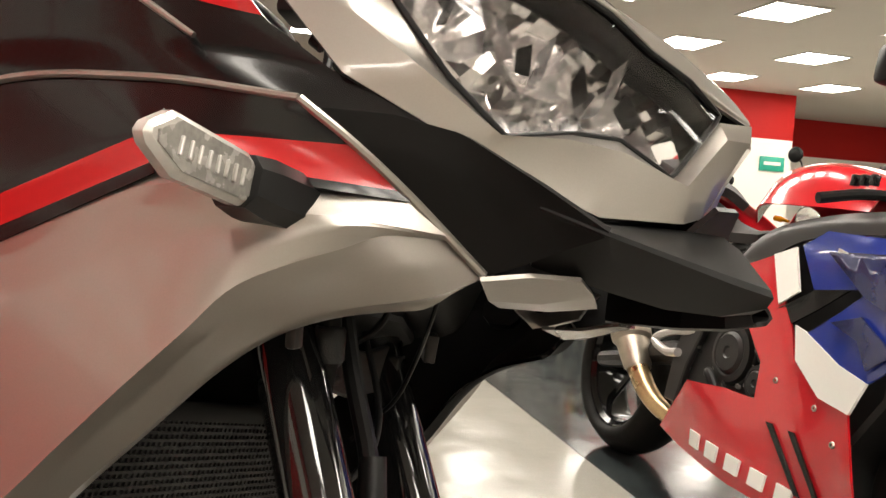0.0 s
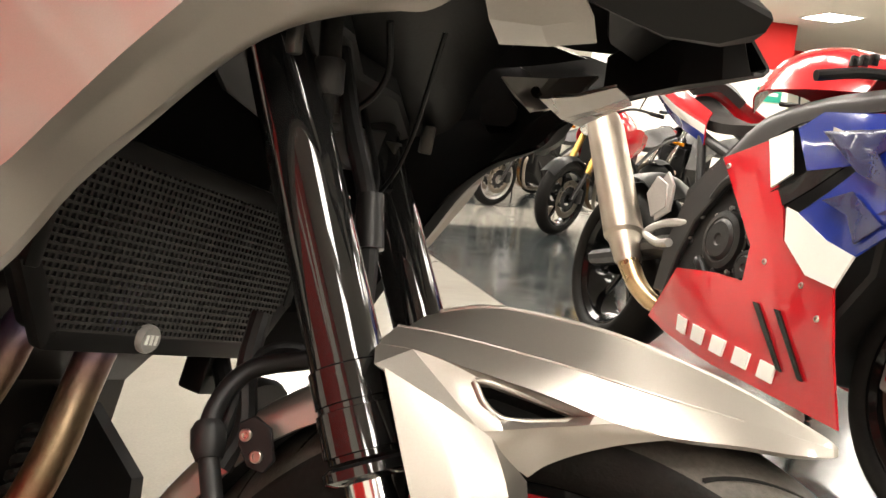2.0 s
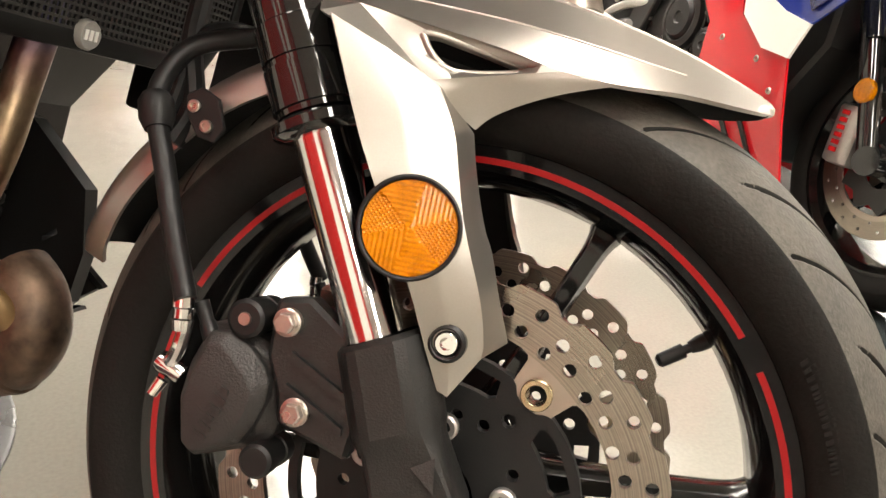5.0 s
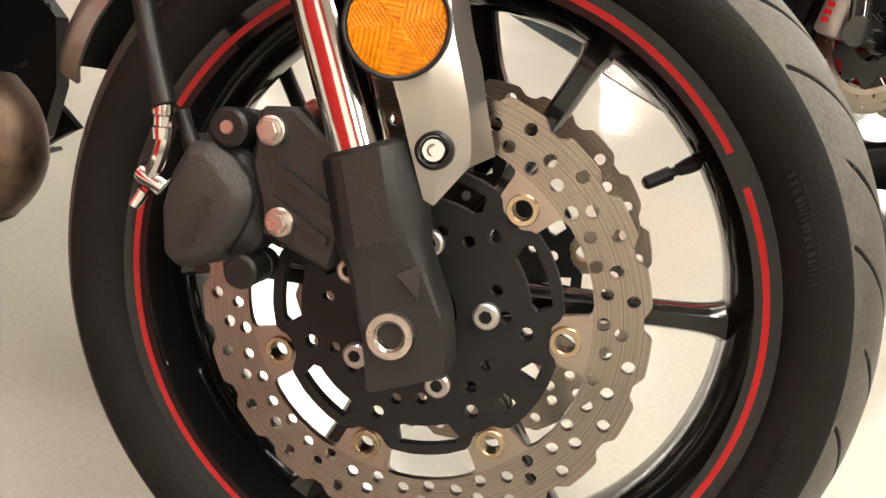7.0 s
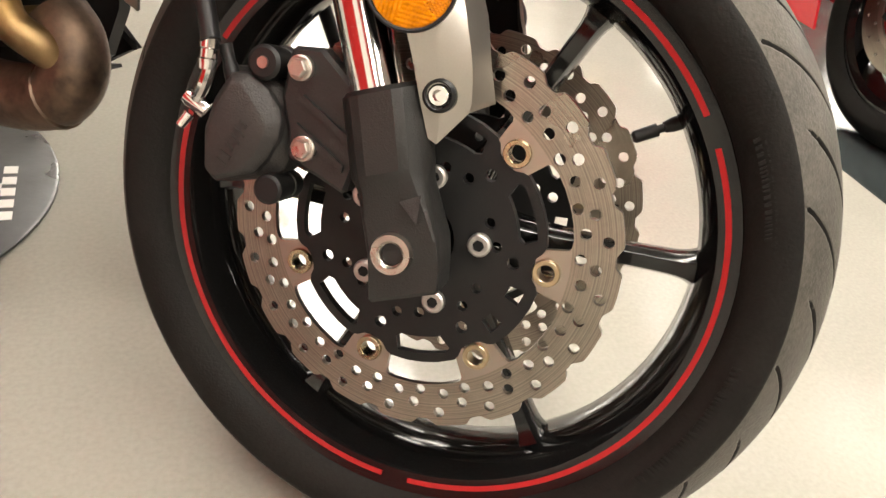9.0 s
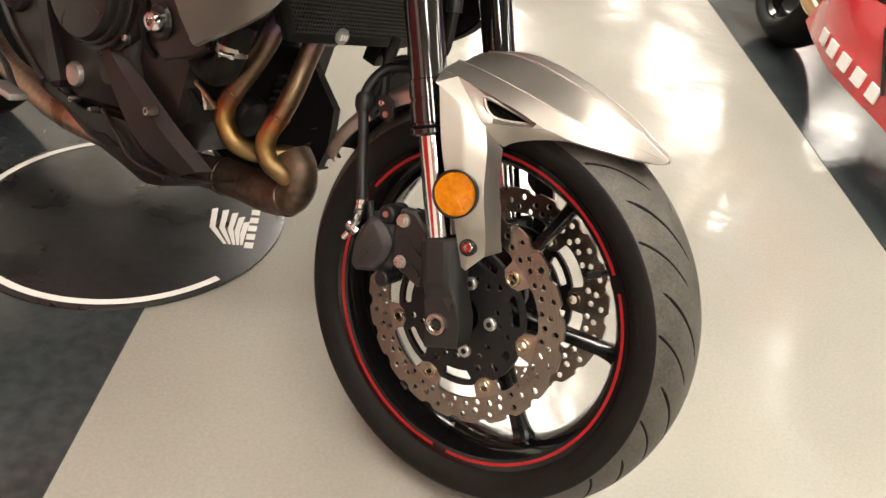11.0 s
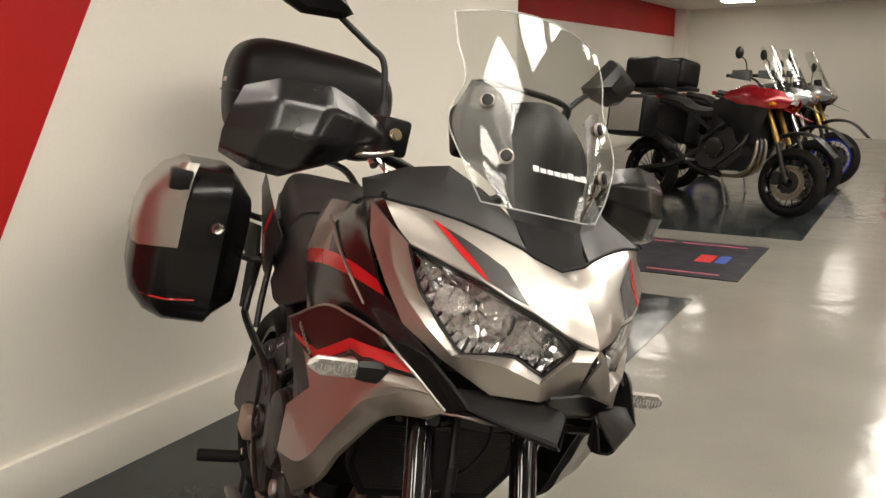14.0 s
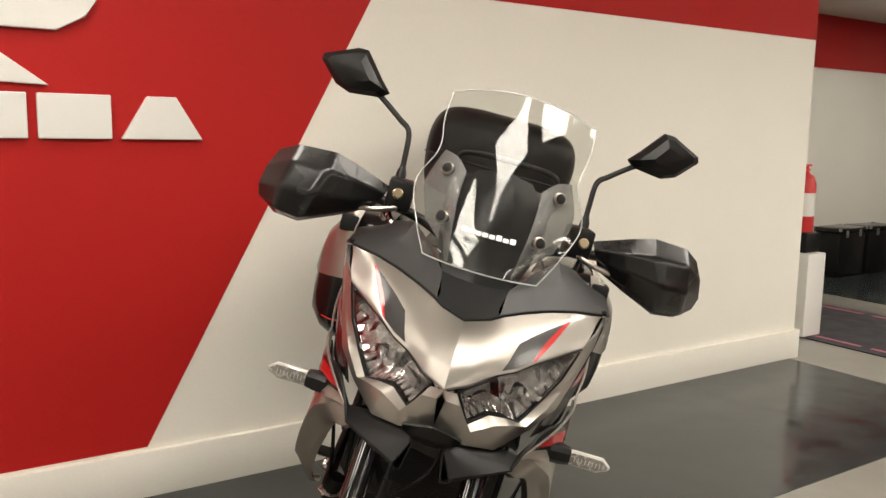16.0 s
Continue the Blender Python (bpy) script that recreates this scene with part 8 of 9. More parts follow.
wheel_parts(sport, Matrix.Translation((0, 0, 0.30)), 0.060, 0.300, RIMBLACK, 5, simple=False)
wheel_parts(sport, Matrix.Translation((-1.455, 0, 0.315)), 0.098, 0.315, RIMBLACK, 5, False, "rear_wheel")
for s in (-1, 1):
    bm = bmesh.new()
    rod(bm, (-0.02, s * 0.105, 0.30), (-0.13, s * 0.105, 0.55), 0.022, 0.022)
    rod(bm, (-0.12, s * 0.105, 0.53), (-0.27, s * 0.105, 0.86), 0.028, 0.028)
    rod(bm, (-0.01, s * 0.08, 0.30), (0.0, s * 0.13, 0.30), 0.03, 0.03)
    part("fork_leg", bm, FORKBLACK, sport, "black upside-down fork leg")
    bm = bmesh.new()
    box(bm, (-0.135, s * 0.085 - 0.028, 0.27), (-0.06, s * 0.085 + 0.028, 0.40), 0.012, 2)
    cal = part("brake_caliper", bm, ALLOY, sport, "grey radial brake caliper")
    bm = bmesh.new()
    for k in range(6):
        box(bm, (-0.118, s * 0.114 - 0.001, 0.295 + 0.016 * k), (-0.098, s * 0.114 + 0.001, 0.305 + 0.016 * k))
    part("caliper_mark", bm, RED, cal, "red bars in place of lettering")
    bm = turned(bmesh.new(), (-0.075, s * 0.118, 0.43), (-0.075, s * 0.13, 0.43), ((0, 0.026), (0.7, 0.026), (1, 0.022)), 24)
    part("reflector", bm, AMBER, sport, "round amber reflector")
    bm = bmesh.new()
    tube(bm, [(-0.09, s * 0.10, 0.40), (-0.11, s * 0.13, 0.50), (-0.16, s * 0.12, 0.62)], 0.006, 8, 14)
    part("brake_hose", bm, BLACKPL, sport)
rows = [[(math.cos(radians(d)) * 0.325, -0.075, 0.30 + math.sin(radians(d)) * 0.325 - 0.03), (math.cos(radians(d)) * 0.335, 0, 0.30 + math.sin(radians(d)) * 0.335), (math.cos(radians(d)) * 0.325, 0.075, 0.30 + math.sin(radians(d)) * 0.325 - 0.03)] for d in (25, 60, 95, 130, 160)]
part("front_mudguard", panel(rows, 14, 20, 0.003, False, False, (0, 0, 0.3)), REDPT, sport, "red front mudguard")
RF = [(-0.94, 0.22), (-0.78, 0.39), (-0.61, 0.41), (-0.51, 0.41), (-0.52, 0.50), (-0.71, 0.71), (-0.57, 0.77), (-0.49, 0.65), (-0.45, 0.60), (-0.42, 0.53), (-0.32, 0.47), (-0.21, 0.46), (-0.17, 0.32), (-0.13, 0.17), (-0.30, 0.17), (-0.55, 0.18), (-0.83, 0.20)]
flank("lower_fairing", RF, 0.200, REDPT, "red lower side fairing")
flank("white_panel", [(-0.435, 0.61), (-0.41, 0.53), (-0.31, 0.465), (-0.20, 0.455), (-0.16, 0.53), (-0.26, 0.55), (-0.39, 0.60)], 0.205, WHITEPT, "white fairing flash")
flank("white_stripe", [(-0.57, 0.77), (-0.50, 0.795), (-0.45, 0.69), (-0.51, 0.65)], 0.205, WHITEPT, "white fairing stripe")
flank("blue_fairing", [(-0.48, 0.80), (-0.40, 0.84), (-0.20, 0.83), (0.06, 0.78), (0.10, 0.68), (-0.05, 0.62), (-0.16, 0.53), (-0.26, 0.55), (-0.39, 0.60), (-0.28, 0.665), (-0.20, 0.72), (-0.40, 0.70)], 0.203, BLUEPT, "royal blue upper fairing")
flank("dark_flash", [(-0.36, 0.79), (-0.20, 0.70), (-0.08, 0.66), (-0.16, 0.74), (-0.10, 0.80)], 0.2150, BLUEDK, "dark blue flash")
flank("dark_flash", [(-0.12, 0.62), (0.00, 0.70), (0.07, 0.74), (0.09, 0.69), (-0.04, 0.63)], 0.2150, BLUEDK, "dark blue flash")
flank("dark_flash", [(-0.30, 0.635), (-0.20, 0.66), (-0.10, 0.60), (-0.16, 0.555), (-0.20, 0.61)], 0.2150, BLUEDK, "dark blue flash")
flank("fairing_slot", [(-0.53, 0.63), (-0.40, 0.70), (-0.21, 0.75), (-0.37, 0.66), (-0.46, 0.61), (-0.45, 0.55)], 0.199, BLACKGLOSS, "black fairing slot")
for k, (x, z) in enumerate(((-0.40, 0.555), (-0.32, 0.44), (-0.24, 0.38), (-0.46, 0.47), (-0.68, 0.69))):
    part("fairing_bolt", hexbolt(bmesh.new(), (x, -0.218 - 0.018 * math.sin(9 * x + 4 * z), z), (0, -1, 0), 0.008, 0.010), STEEL, sport)
for x0 in (-0.45, -0.38):
    flank("vent_slit", [(x0, 0.37), (x0 + 0.018, 0.37), (x0 + 0.13, 0.235), (x0 + 0.115, 0.235)], 0.209, BLACKGLOSS, "black vent slit", both=False)
for k in range(5):
    x0 = -0.72 + 0.083 * k
    flank("letter_bar", [(x0, 0.268 - 0.006 * k), (x0 + 0.048, 0.265 - 0.006 * k), (x0 + 0.042, 0.223 - 0.006 * k), (x0 - 0.004, 0.226 - 0.006 * k)], 0.2085, WHITEPT, "white bar in place of lettering", both=False)
for k in range(3):
    flank("small_bar", [(-0.33 + 0.05 * k, 0.80 - 0.01 * k), (-0.29 + 0.05 * k, 0.79 - 0.01 * k), (-0.285 + 0.05 * k, 0.772 - 0.01 * k), (-0.325 + 0.05 * k, 0.782 - 0.01 * k)], 0.211, RED if k == 2 else ALLOY, "pale bar in place of lettering", both=False)
# inner dark mass, frame spar, tank
bm = prism(bmesh.new(), [(-0.98, 0.30), (-0.96, 0.62), (-0.75, 0.80), (-0.20, 0.86), (-0.18, 0.50), (-0.35, 0.22), (-0.85, 0.20)], 0.32, Matrix.Translation((0, 0.16, 0)) @ XZ, 0.01)
se = part("engine", bm, CASTGREY, sport, "dark engine and frame behind the fairing")
def round_cover(c, r, depth, n, label):
    """A cast engine cover with a stepped rim, ribs and bolts round it."""
    c = Vector(c)
    cv = part("engine_cover", turned(bmesh.new(), c, c + Vector((0, -depth, 0)), ((0, r), (0.35, r), (0.4, r * 0.93), (0.75, r * 0.90), (0.85, r * 0.72), (0.8, r * 0.66), (1, r * 0.55), (1, r * 0.2), (0.9, r * 0.15)), 36), CASTGREY, se, label)
    for k in range(n):
        a = k * math.tau / n + 0.3
        part("cover_bolt", hexbolt(bmesh.new(), c + Vector((r * 1.02 * math.cos(a), -depth * 0.2, r * 1.02 * math.sin(a))), (0, -1, 0), 0.0075, 0.010), ALLOY, cv)


round_cover((-0.685, -0.160, 0.495), 0.088, 0.040, 9, "black clutch cover with steel bolts")
round_cover((-0.565, -0.160, 0.440), 0.052, 0.030, 6, "small black engine cover")
for k in range(6):
    p0 = Vector((-0.93 + 0.032 * k, -0.162, 0.34 + 0.07 * k))
    part("pivot_bolt", hexbolt(bmesh.new(), p0, (0, -1, 0), 0.011 if k % 2 else 0.007, 0.010), ALLOY if k % 2 else STEEL, se)
bm = prism(bmesh.new(), [(-0.965, 0.30), (-0.905, 0.30), (-0.885, 0.42), (-0.84, 0.53), (-0.76, 0.62), (-0.70, 0.68), (-0.74, 0.74), (-0.83, 0.68), (-0.92, 0.58), (-0.96, 0.45)], 0.022, Matrix.Translation((0, -0.16, 0)) @ XZ, 0.004)
part("pivot_plate", bm, GREYMET, se, "graphite swinging arm pivot plate")
for p0, p1, r in (((-0.80, -0.17, 0.60), (-0.60, -0.185, 0.66), 0.012), ((-0.62, -0.18, 0.58), (-0.55, -0.19, 0.50), 0.010), ((-0.78, -0.175, 0.42), (-0.70, -0.18, 0.36), 0.014)):
    bm = bmesh.new()
    mid_ = (Vector(p0) + Vector(p1)) / 2 + Vector((0, -0.02, 0.03))
    tube(bm, [p0, mid_, p1], r, 10, 14)
    part("coolant_hose", bm, BLACKPL, se, "black coolant hose")
bm = bmesh.new()
prism(bm, [(-1.02, 0.50), (-1.06, 0.60), (-1.01, 0.66), (-0.96, 0.62), (-0.95, 0.54)], 0.010, Matrix.Translation((0, -0.195, 0)) @ XZ, 0.003)
part("heel_plate", bm, ALLOY, sport, "silver heel plate")
for s in (-1, 1):
    rows = [[(-0.80, s * 0.165, 0.72), (-0.66, s * 0.175, 0.83), (-0.45, s * 0.180, 0.88), (-0.20, s * 0.170, 0.905)], [(-0.77, s * 0.19, 0.71), (-0.63, s * 0.20, 0.81), (-0.45, s * 0.205, 0.855), (-0.18, s * 0.195, 0.88)], [(-0.74, s * 0.19, 0.69), (-0.58, s * 0.20, 0.77), (-0.45, s * 0.205, 0.82), (-0.18, s * 0.195, 0.85)]]
    part("frame_spar", panel(rows, 20, 10, 0.01, False, False, (-0.5, 0, 0.7)), mat("spar_grey_%d" % s, (0.05, 0.049, 0.048), 0.42, 0.3), sport, "grey aluminium frame spar")
rows = [[(-0.80, -0.12, 0.86), (-0.80, -0.08, 0.93), (-0.80, 0, 0.945), (-0.80, 0.08, 0.93), (-0.80, 0.12, 0.86)], [(-0.70, -0.19, 0.90), (-0.70, -0.13, 1.0), (-0.70, 0, 1.025), (-0.70, 0.13, 1.0), (-0.70, 0.19, 0.90)], [(-0.52, -0.20, 0.90), (-0.52, -0.15, 1.01), (-0.52, 0, 1.035), (-0.52, 0.15, 1.01), (-0.52, 0.20, 0.90)], [(-0.36, -0.15, 0.90), (-0.36, -0.10, 0.97), (-0.36, 0, 0.985), (-0.36, 0.10, 0.97), (-0.36, 0.15, 0.90)]]
tk = part("fuel_tank", panel(rows, 24, 24, 0.005, False, False, (-0.55, 0, 0.7), lambda fu, fv: 1 if fv < 0.12 else 0), [REDPT, BLUEPT], sport, "red fuel tank")
part("tank_badge", turned(bmesh.new(), (-0.56, -0.168, 0.965), (-0.56, -0.178, 0.969), ((0, 0.032), (0.8, 0.030), (1, 0.02)), 24), CHROME, tk, "round silver tank badge")
for k in range(3):
    part("tank_vent", box(bmesh.new(), (-0.42 + 0.03 * k, -0.168, 0.958), (-0.405 + 0.03 * k, -0.15, 0.985), 0.002), BLACKGLOSS, tk)
rows = [[(-0.82, -0.09, 0.83), (-0.82, 0, 0.86), (-0.82, 0.09, 0.83)], [(-0.95, -0.12, 0.83), (-0.95, 0, 0.855), (-0.95, 0.12, 0.83)], [(-1.14, -0.11, 0.87), (-1.14, 0, 0.90), (-1.14, 0.11, 0.87)], [(-1.22, -0.08, 0.92), (-1.22, 0, 0.945), (-1.22, 0.08, 0.92)]]
part("rider_seat", panel(rows, 16, 18, 0.03, False, False, (-1.0, 0, 0.6)), SEATMAT, sport, "black rider seat")
rows = [[(-1.16, -0.10, 0.95), (-1.16, 0, 0.985), (-1.16, 0.10, 0.95)], [(-1.30, -0.11, 1.02), (-1.30, 0, 1.05), (-1.30, 0.11, 1.02)], [(-1.48, -0.08, 1.07), (-1.48, 0, 1.09), (-1.48, 0.08, 1.07)]]
part("passenger_seat", panel(rows, 16, 14, 0.03, False, False, (-1.3, 0, 0.6)), SEATMAT, sport, "black passenger seat pad")
for s in (-1, 1):
    rows = [[(-0.98, s * 0.13, 0.86), (-1.20, s * 0.14, 0.95), (-1.56, s * 0.09, 1.09)], [(-0.98, s * 0.14, 0.82), (-1.20, s * 0.16, 0.90), (-1.57, s * 0.09, 1.05)], [(-0.98, s * 0.13, 0.76), (-1.20, s * 0.13, 0.84), (-1.54, s * 0.07, 1.0)]]
    part("tail_panel", panel(rows, 18, 14, 0.005, False, False, (-1.2, 0, 0.8), lambda fu, fv: 0 if fv < 0.55 else 1 if fv < 0.75 else 2), [REDPT, WHITEPT, BLUEPT], sport, "red white and blue tail panel")
    bm = bmesh.new()
    tube(bm, [(-0.80, s * 0.12, 0.72), (-1.05, s * 0.11, 0.80), (-1.40, s * 0.08, 0.95)], 0.016, 10, 14)
    tube(bm, [(-0.86, s * 0.15, 0.46), (-0.92, s * 0.14, 0.62), (-1.02, s * 0.12, 0.80)], 0.014, 10, 14)
    part("subframe_tube", bm, BLACKPL, sport, "black subframe tubes")
    bm = bmesh.new()
    tube(bm, [(-0.84, s * 0.11, 0.42), (-1.05, s * 0.12, 0.43), (-1.30, s * 0.12, 0.36), (-1.50, s * 0.12, 0.315)], (0.045, 0.028), 10, 20)
    part("swinging_arm", bm, CASTGREY, sport, "black swinging arm")
    bm = bmesh.new()
    tube(bm, [(-0.88, s * 0.17, 0.52), (-0.98, s * 0.19, 0.50), (-1.05, s * 0.20, 0.46), (-0.96, s * 0.21, 0.44), (-0.88, s * 0.22, 0.45)], 0.013, 10, 24)
    prism(bm, [(-1.04, 0.51), (-1.10, 0.58), (-1.06, 0.64), (-0.99, 0.62), (-0.97, 0.55)], 0.008, Matrix.Translation((0, s * 0.20, 0)) @ XZ, 0.002)
    part("footrest", bm, ALLOY, sport, "alloy rear-set footrest")
    bm = bmesh.new()
    tube(bm, [(-0.35, s * 0.30, 0.90), (-0.33, s * 0.20, 0.93), (-0.30, s * 0.11, 0.94)], 0.013, 10, 10)
    rod(bm, (-0.30, s * 0.12, 0.97), (-0.12, s * 0.30, 1.14), 0.006, 0.006, 8)
    box(bm, (-0.16, s * 0.33 - 0.07, 1.11), (-0.11, s * 0.33 + 0.07, 1.19), 0.015)
    part("bar_and_mirror", bm, BLACKPL, sport, "black clip-on bar with mirror")
# upper nose and screen
rows = [[(0.02, -0.20, 0.80), (0.16, -0.12, 0.84), (0.22, 0, 0.86), (0.16, 0.12, 0.84), (0.02, 0.20, 0.80)], [(-0.08, -0.21, 0.90), (0.08, -0.12, 0.96), (0.12, 0, 0.97), (0.08, 0.12, 0.96), (-0.08, 0.21, 0.90)]]
part("nose_fairing", panel(rows, 20, 10, 0.005, False, False, (-0.3, 0, 0.8)), BLUEPT, sport, "blue nose fairing")
rows = [[(-0.06, -0.16, 0.95), (0.08, 0, 0.98), (-0.06, 0.16, 0.95)], [(-0.16, -0.13, 1.06), (-0.06, 0, 1.10), (-0.16, 0.13, 1.06)]]
part("windscreen", panel(rows, 14, 8, 0.003, False, False, (-0.3, 0, 1.0)), CLEAR, sport, "clear low screen").visible_shadow = False
# exhaust
bm = bmesh.new()
rows = []
a, b = Vector((-1.14, -0.180, 0.345)), Vector((-1.56, -0.20, 0.83))
q = (b - a).to_track_quat("Z", "Y")
for f, r in ((0.0, 0.040), (0.03, 0.048), (0.16, 0.058), (0.18, 0.070), (0.9, 0.070), (0.98, 0.060), (1.0, 0.040), (0.97, 0.038)):
    rows.append([a.lerp(b, f) + q @ Vector((r * 1.0 * math.cos(k * math.tau / 28), r * 0.85 * math.sin(k * math.tau / 28), 0)) for k in range(28)])
grid(bm, rows, closed=True)
sil = part("silencer", bm, TITAN, sport, "brushed titanium silencer")
bm = bmesh.new()
tube(bm, [(-0.92, -0.14, 0.24), (-1.00, -0.165, 0.262), (-1.08, -0.176, 0.300), (-1.145, -0.180, 0.350)], (0.026, 0.036), 16, 24)
part("link_pipe", bm, mat("straw_titanium", (0.50, 0.36, 0.20), 0.3, 1, 0, 0.2, 12, 200), sil, "straw-tinted link pipe")
bm = bmesh.new()
tube(bm, [(-0.72, 0.10, 0.30), (-0.70, 0.20, 0.18), (-0.69, 0.262, 0.045)], 0.010, 8, 12)
part("side_stand", bm, BLACKPL, sport, "black side stand")
bm = panel([[(-1.18, -0.10, 0.56), (-1.18, 0, 0.60), (-1.18, 0.10, 0.56)], [(-1.34, -0.11, 0.63), (-1.34, 0, 0.67), (-1.34, 0.11, 0.63)], [(-1.52, -0.10, 0.62), (-1.52, 0, 0.66), (-1.52, 0.10, 0.62)]], 12, 12, 0.004, False, False, (-1.45, 0, 0.3))
part("rear_hugger", bm, BLACKPL, sport, "black rear hugger")
# ---- the other motorcycles standing in the bays ----
ADVRED = mat("deep_red_tank", (0.32, 0.008, 0.014), 0.2, 0.2, 0.6, 0.08, 4, 200, rvar=0.04)
GREYTK = mat("grey_tank_paint", (0.20, 0.20, 0.21), 0.25, 0.5, 0.5, 0.08, 4, 200)
RIMBLUE = mat("blue_rim", (0.010, 0.03, 0.42), 0.3, 0.2, 0.3)
PLATEY = mat("yellow_plate", (0.72, 0.52, 0.02), 0.45)


def street_bike(m, label, tank, rim, style, fork, luggage=False, screen=False, group="parked motorcycles", plate=False):
    """A parked motorcycle: style is naked or adventure."""
    adv = style == "adventure"
    t = thing("parked_motorcycle", m @ Matrix.Scale(1.06 if adv else 1.0, 4), label, "motorcycle", group)
    lift = 0.12 if adv else 0.0
    base = -1.50 if adv else -1.42
    sp = 20 if adv else 5
    wheel_parts(t, Matrix.Translation((0, 0, 0.31)), 0.058, 0.31, rim, sp)
    wheel_parts(t, Matrix.Translation((base, 0, 0.315)), 0.085, 0.315, rim, sp, False, "rear_wheel")
    def P(x, y, z):
        return Vector((x, y, z + lift))
    for s in (-1, 1):
        bm = bmesh.new()
        rod(bm, (0, s * 0.10, 0.31), P(-0.15, s * 0.10, 0.56), 0.020, 0.020)
        leg = part("fork_leg", bm, CASTGREY, t, "dark lower fork leg")
        part("fork_tube", rod(bmesh.new(), P(-0.13, s * 0.10, 0.53), P(-0.34, s * 0.10, 0.97), 0.026, 0.026), fork, leg)
        bm = bmesh.new()
        box(bm, (-0.14, s * 0.085 - 0.025, 0.28), (-0.07, s * 0.085 + 0.025, 0.40), 0.012)
        part("brake_caliper", bm, CASTGREY, t, "dark brake caliper")
        bm = bmesh.new()
        tube(bm, [P(-0.38, s * 0.05, 1.02), P(-0.42, s * 0.20, 1.09), P(-0.52, s * 0.40, 1.08)], 0.011, 8, 12)
        bar = part("handlebar", bm, BLACKPL, t, "black handlebar half")
        part("grip", rod(bmesh.new(), P(-0.49, s * 0.31, 1.085), P(-0.53, s * 0.42, 1.078), 0.017, 0.017, 12), RUBBER, bar)
        bm = bmesh.new()
        tube(bm, [P(-0.44, s * 0.24, 1.09), P(-0.45, s * 0.28, 1.22), P(-0.48, s * 0.33, 1.27)], 0.006, 8, 12)
        turned(bm, P(-0.49, s * 0.36, 1.29), P(-0.45, s * 0.36, 1.29), ((0, 0.05), (0.3, 0.055), (0.7, 0.045), (1, 0.02)), 18)
        part("mirror", bm, BLACKPL, t, "black mirror")
        rows = [[P(-0.36, s * 0.20, 0.90), P(-0.55, s * 0.23, 0.94), P(-0.78, s * 0.19, 0.88)], [P(-0.34, s * 0.22, 0.78), P(-0.52, s * 0.24, 0.80), P(-0.74, s * 0.20, 0.78)], [P(-0.38, s * 0.17, 0.62), P(-0.50, s * 0.19, 0.62), P(-0.60, s * 0.18, 0.66)]]
        part("side_shroud", panel(rows, 12, 12, 0.005, False, False, (-0.5, 0, 0.8)), tank if not adv else BLACKPL, t, "side shroud")
        bm = bmesh.new()
        for a in ([P(-0.32, s * 0.05, 0.90), P(-0.55, s * 0.16, 0.74), P(-0.84, s * 0.17, 0.52), P(-0.88, s * 0.15, 0.40)], [P(-0.35, s * 0.05, 0.72), P(-0.50, s * 0.15, 0.50), P(-0.62, s * 0.15, 0.32)], [P(-0.80, s * 0.14, 0.62), P(-1.10, s * 0.13, 0.80), P(-1.45, s * 0.10, 0.88)]):
            tube(bm, a, 0.017, 8, 16)
        part("frame_tube", bm, FRAMEM, t, "black frame tubes")
        bm = bmesh.new()
        tube(bm, [P(-0.88, s * 0.12, 0.42), (-1.2, s * 0.12, 0.38), (base - 0.06, s * 0.12, 0.315)], (0.04, 0.026), 8, 14)
        part("swinging_arm", bm, CASTGREY, t, "dark swinging arm")
        bm = bmesh.new()
        turned(bm, P(-0.90, s * 0.18, 0.32), P(-0.91, s * 0.30, 0.32), ((0, 0.012), (0.9, 0.014), (1, 0.01)), 10)
        part("footpeg", bm, ALLOY, t)
        bm = bmesh.new()
        turned(bm, P(-0.16, s * 0.13, 0.86), P(-0.18, s * 0.24, 0.86), ((0, 0.010), (0.4, 0.012), (0.5, 0.02), (1, 0.018)), 12)
        part("indicator", bm, AMBER, t, "amber indicator")
    rows = [[P(x, y * w, z + d * (1 - abs(y) ** 2.2)) for y in (-1, -0.6, 0, 0.6, 1)] for x, w, z, d in ((-0.36, 0.13, 0.86, 0.14), (-0.50, 0.20, 0.86, 0.20), (-0.66, 0.19, 0.84, 0.19), (-0.80, 0.11, 0.80, 0.10))]
    part("fuel_tank", panel(rows, 18, 18, 0.006, False, False, (-0.58, 0, 0.6)), tank, t, "painted fuel tank")
    rows = [[P(x, y * w, z - 0.05 * abs(y) ** 2) for y in (-1, 0, 1)] for x, w, z in ((-0.76, 0.10, 0.86), (-0.90, 0.15, 0.84), (-1.08, 0.15, 0.87), (-1.20, 0.13, 0.93), (-1.46, 0.09, 0.97))]
    part("seat", panel(rows, 14, 20, 0.05, False, False, (-1.1, 0, 0.5)), SEATMAT, t, "black seat")
    bm = prism(bmesh.new(), [(-0.92, 0.34 + lift), (-0.88, 0.56 + lift), (-0.66, 0.62 + lift), (-0.56, 0.78 + lift), (-0.42, 0.72 + lift), (-0.44, 0.40 + lift), (-0.58, 0.26 + lift), (-0.84, 0.25 + lift)], 0.30, Matrix.Translation((0, 0.15, 0)) @ XZ, 0.01)
    eng = part("engine", bm, CASTGREY, t, "dark engine")
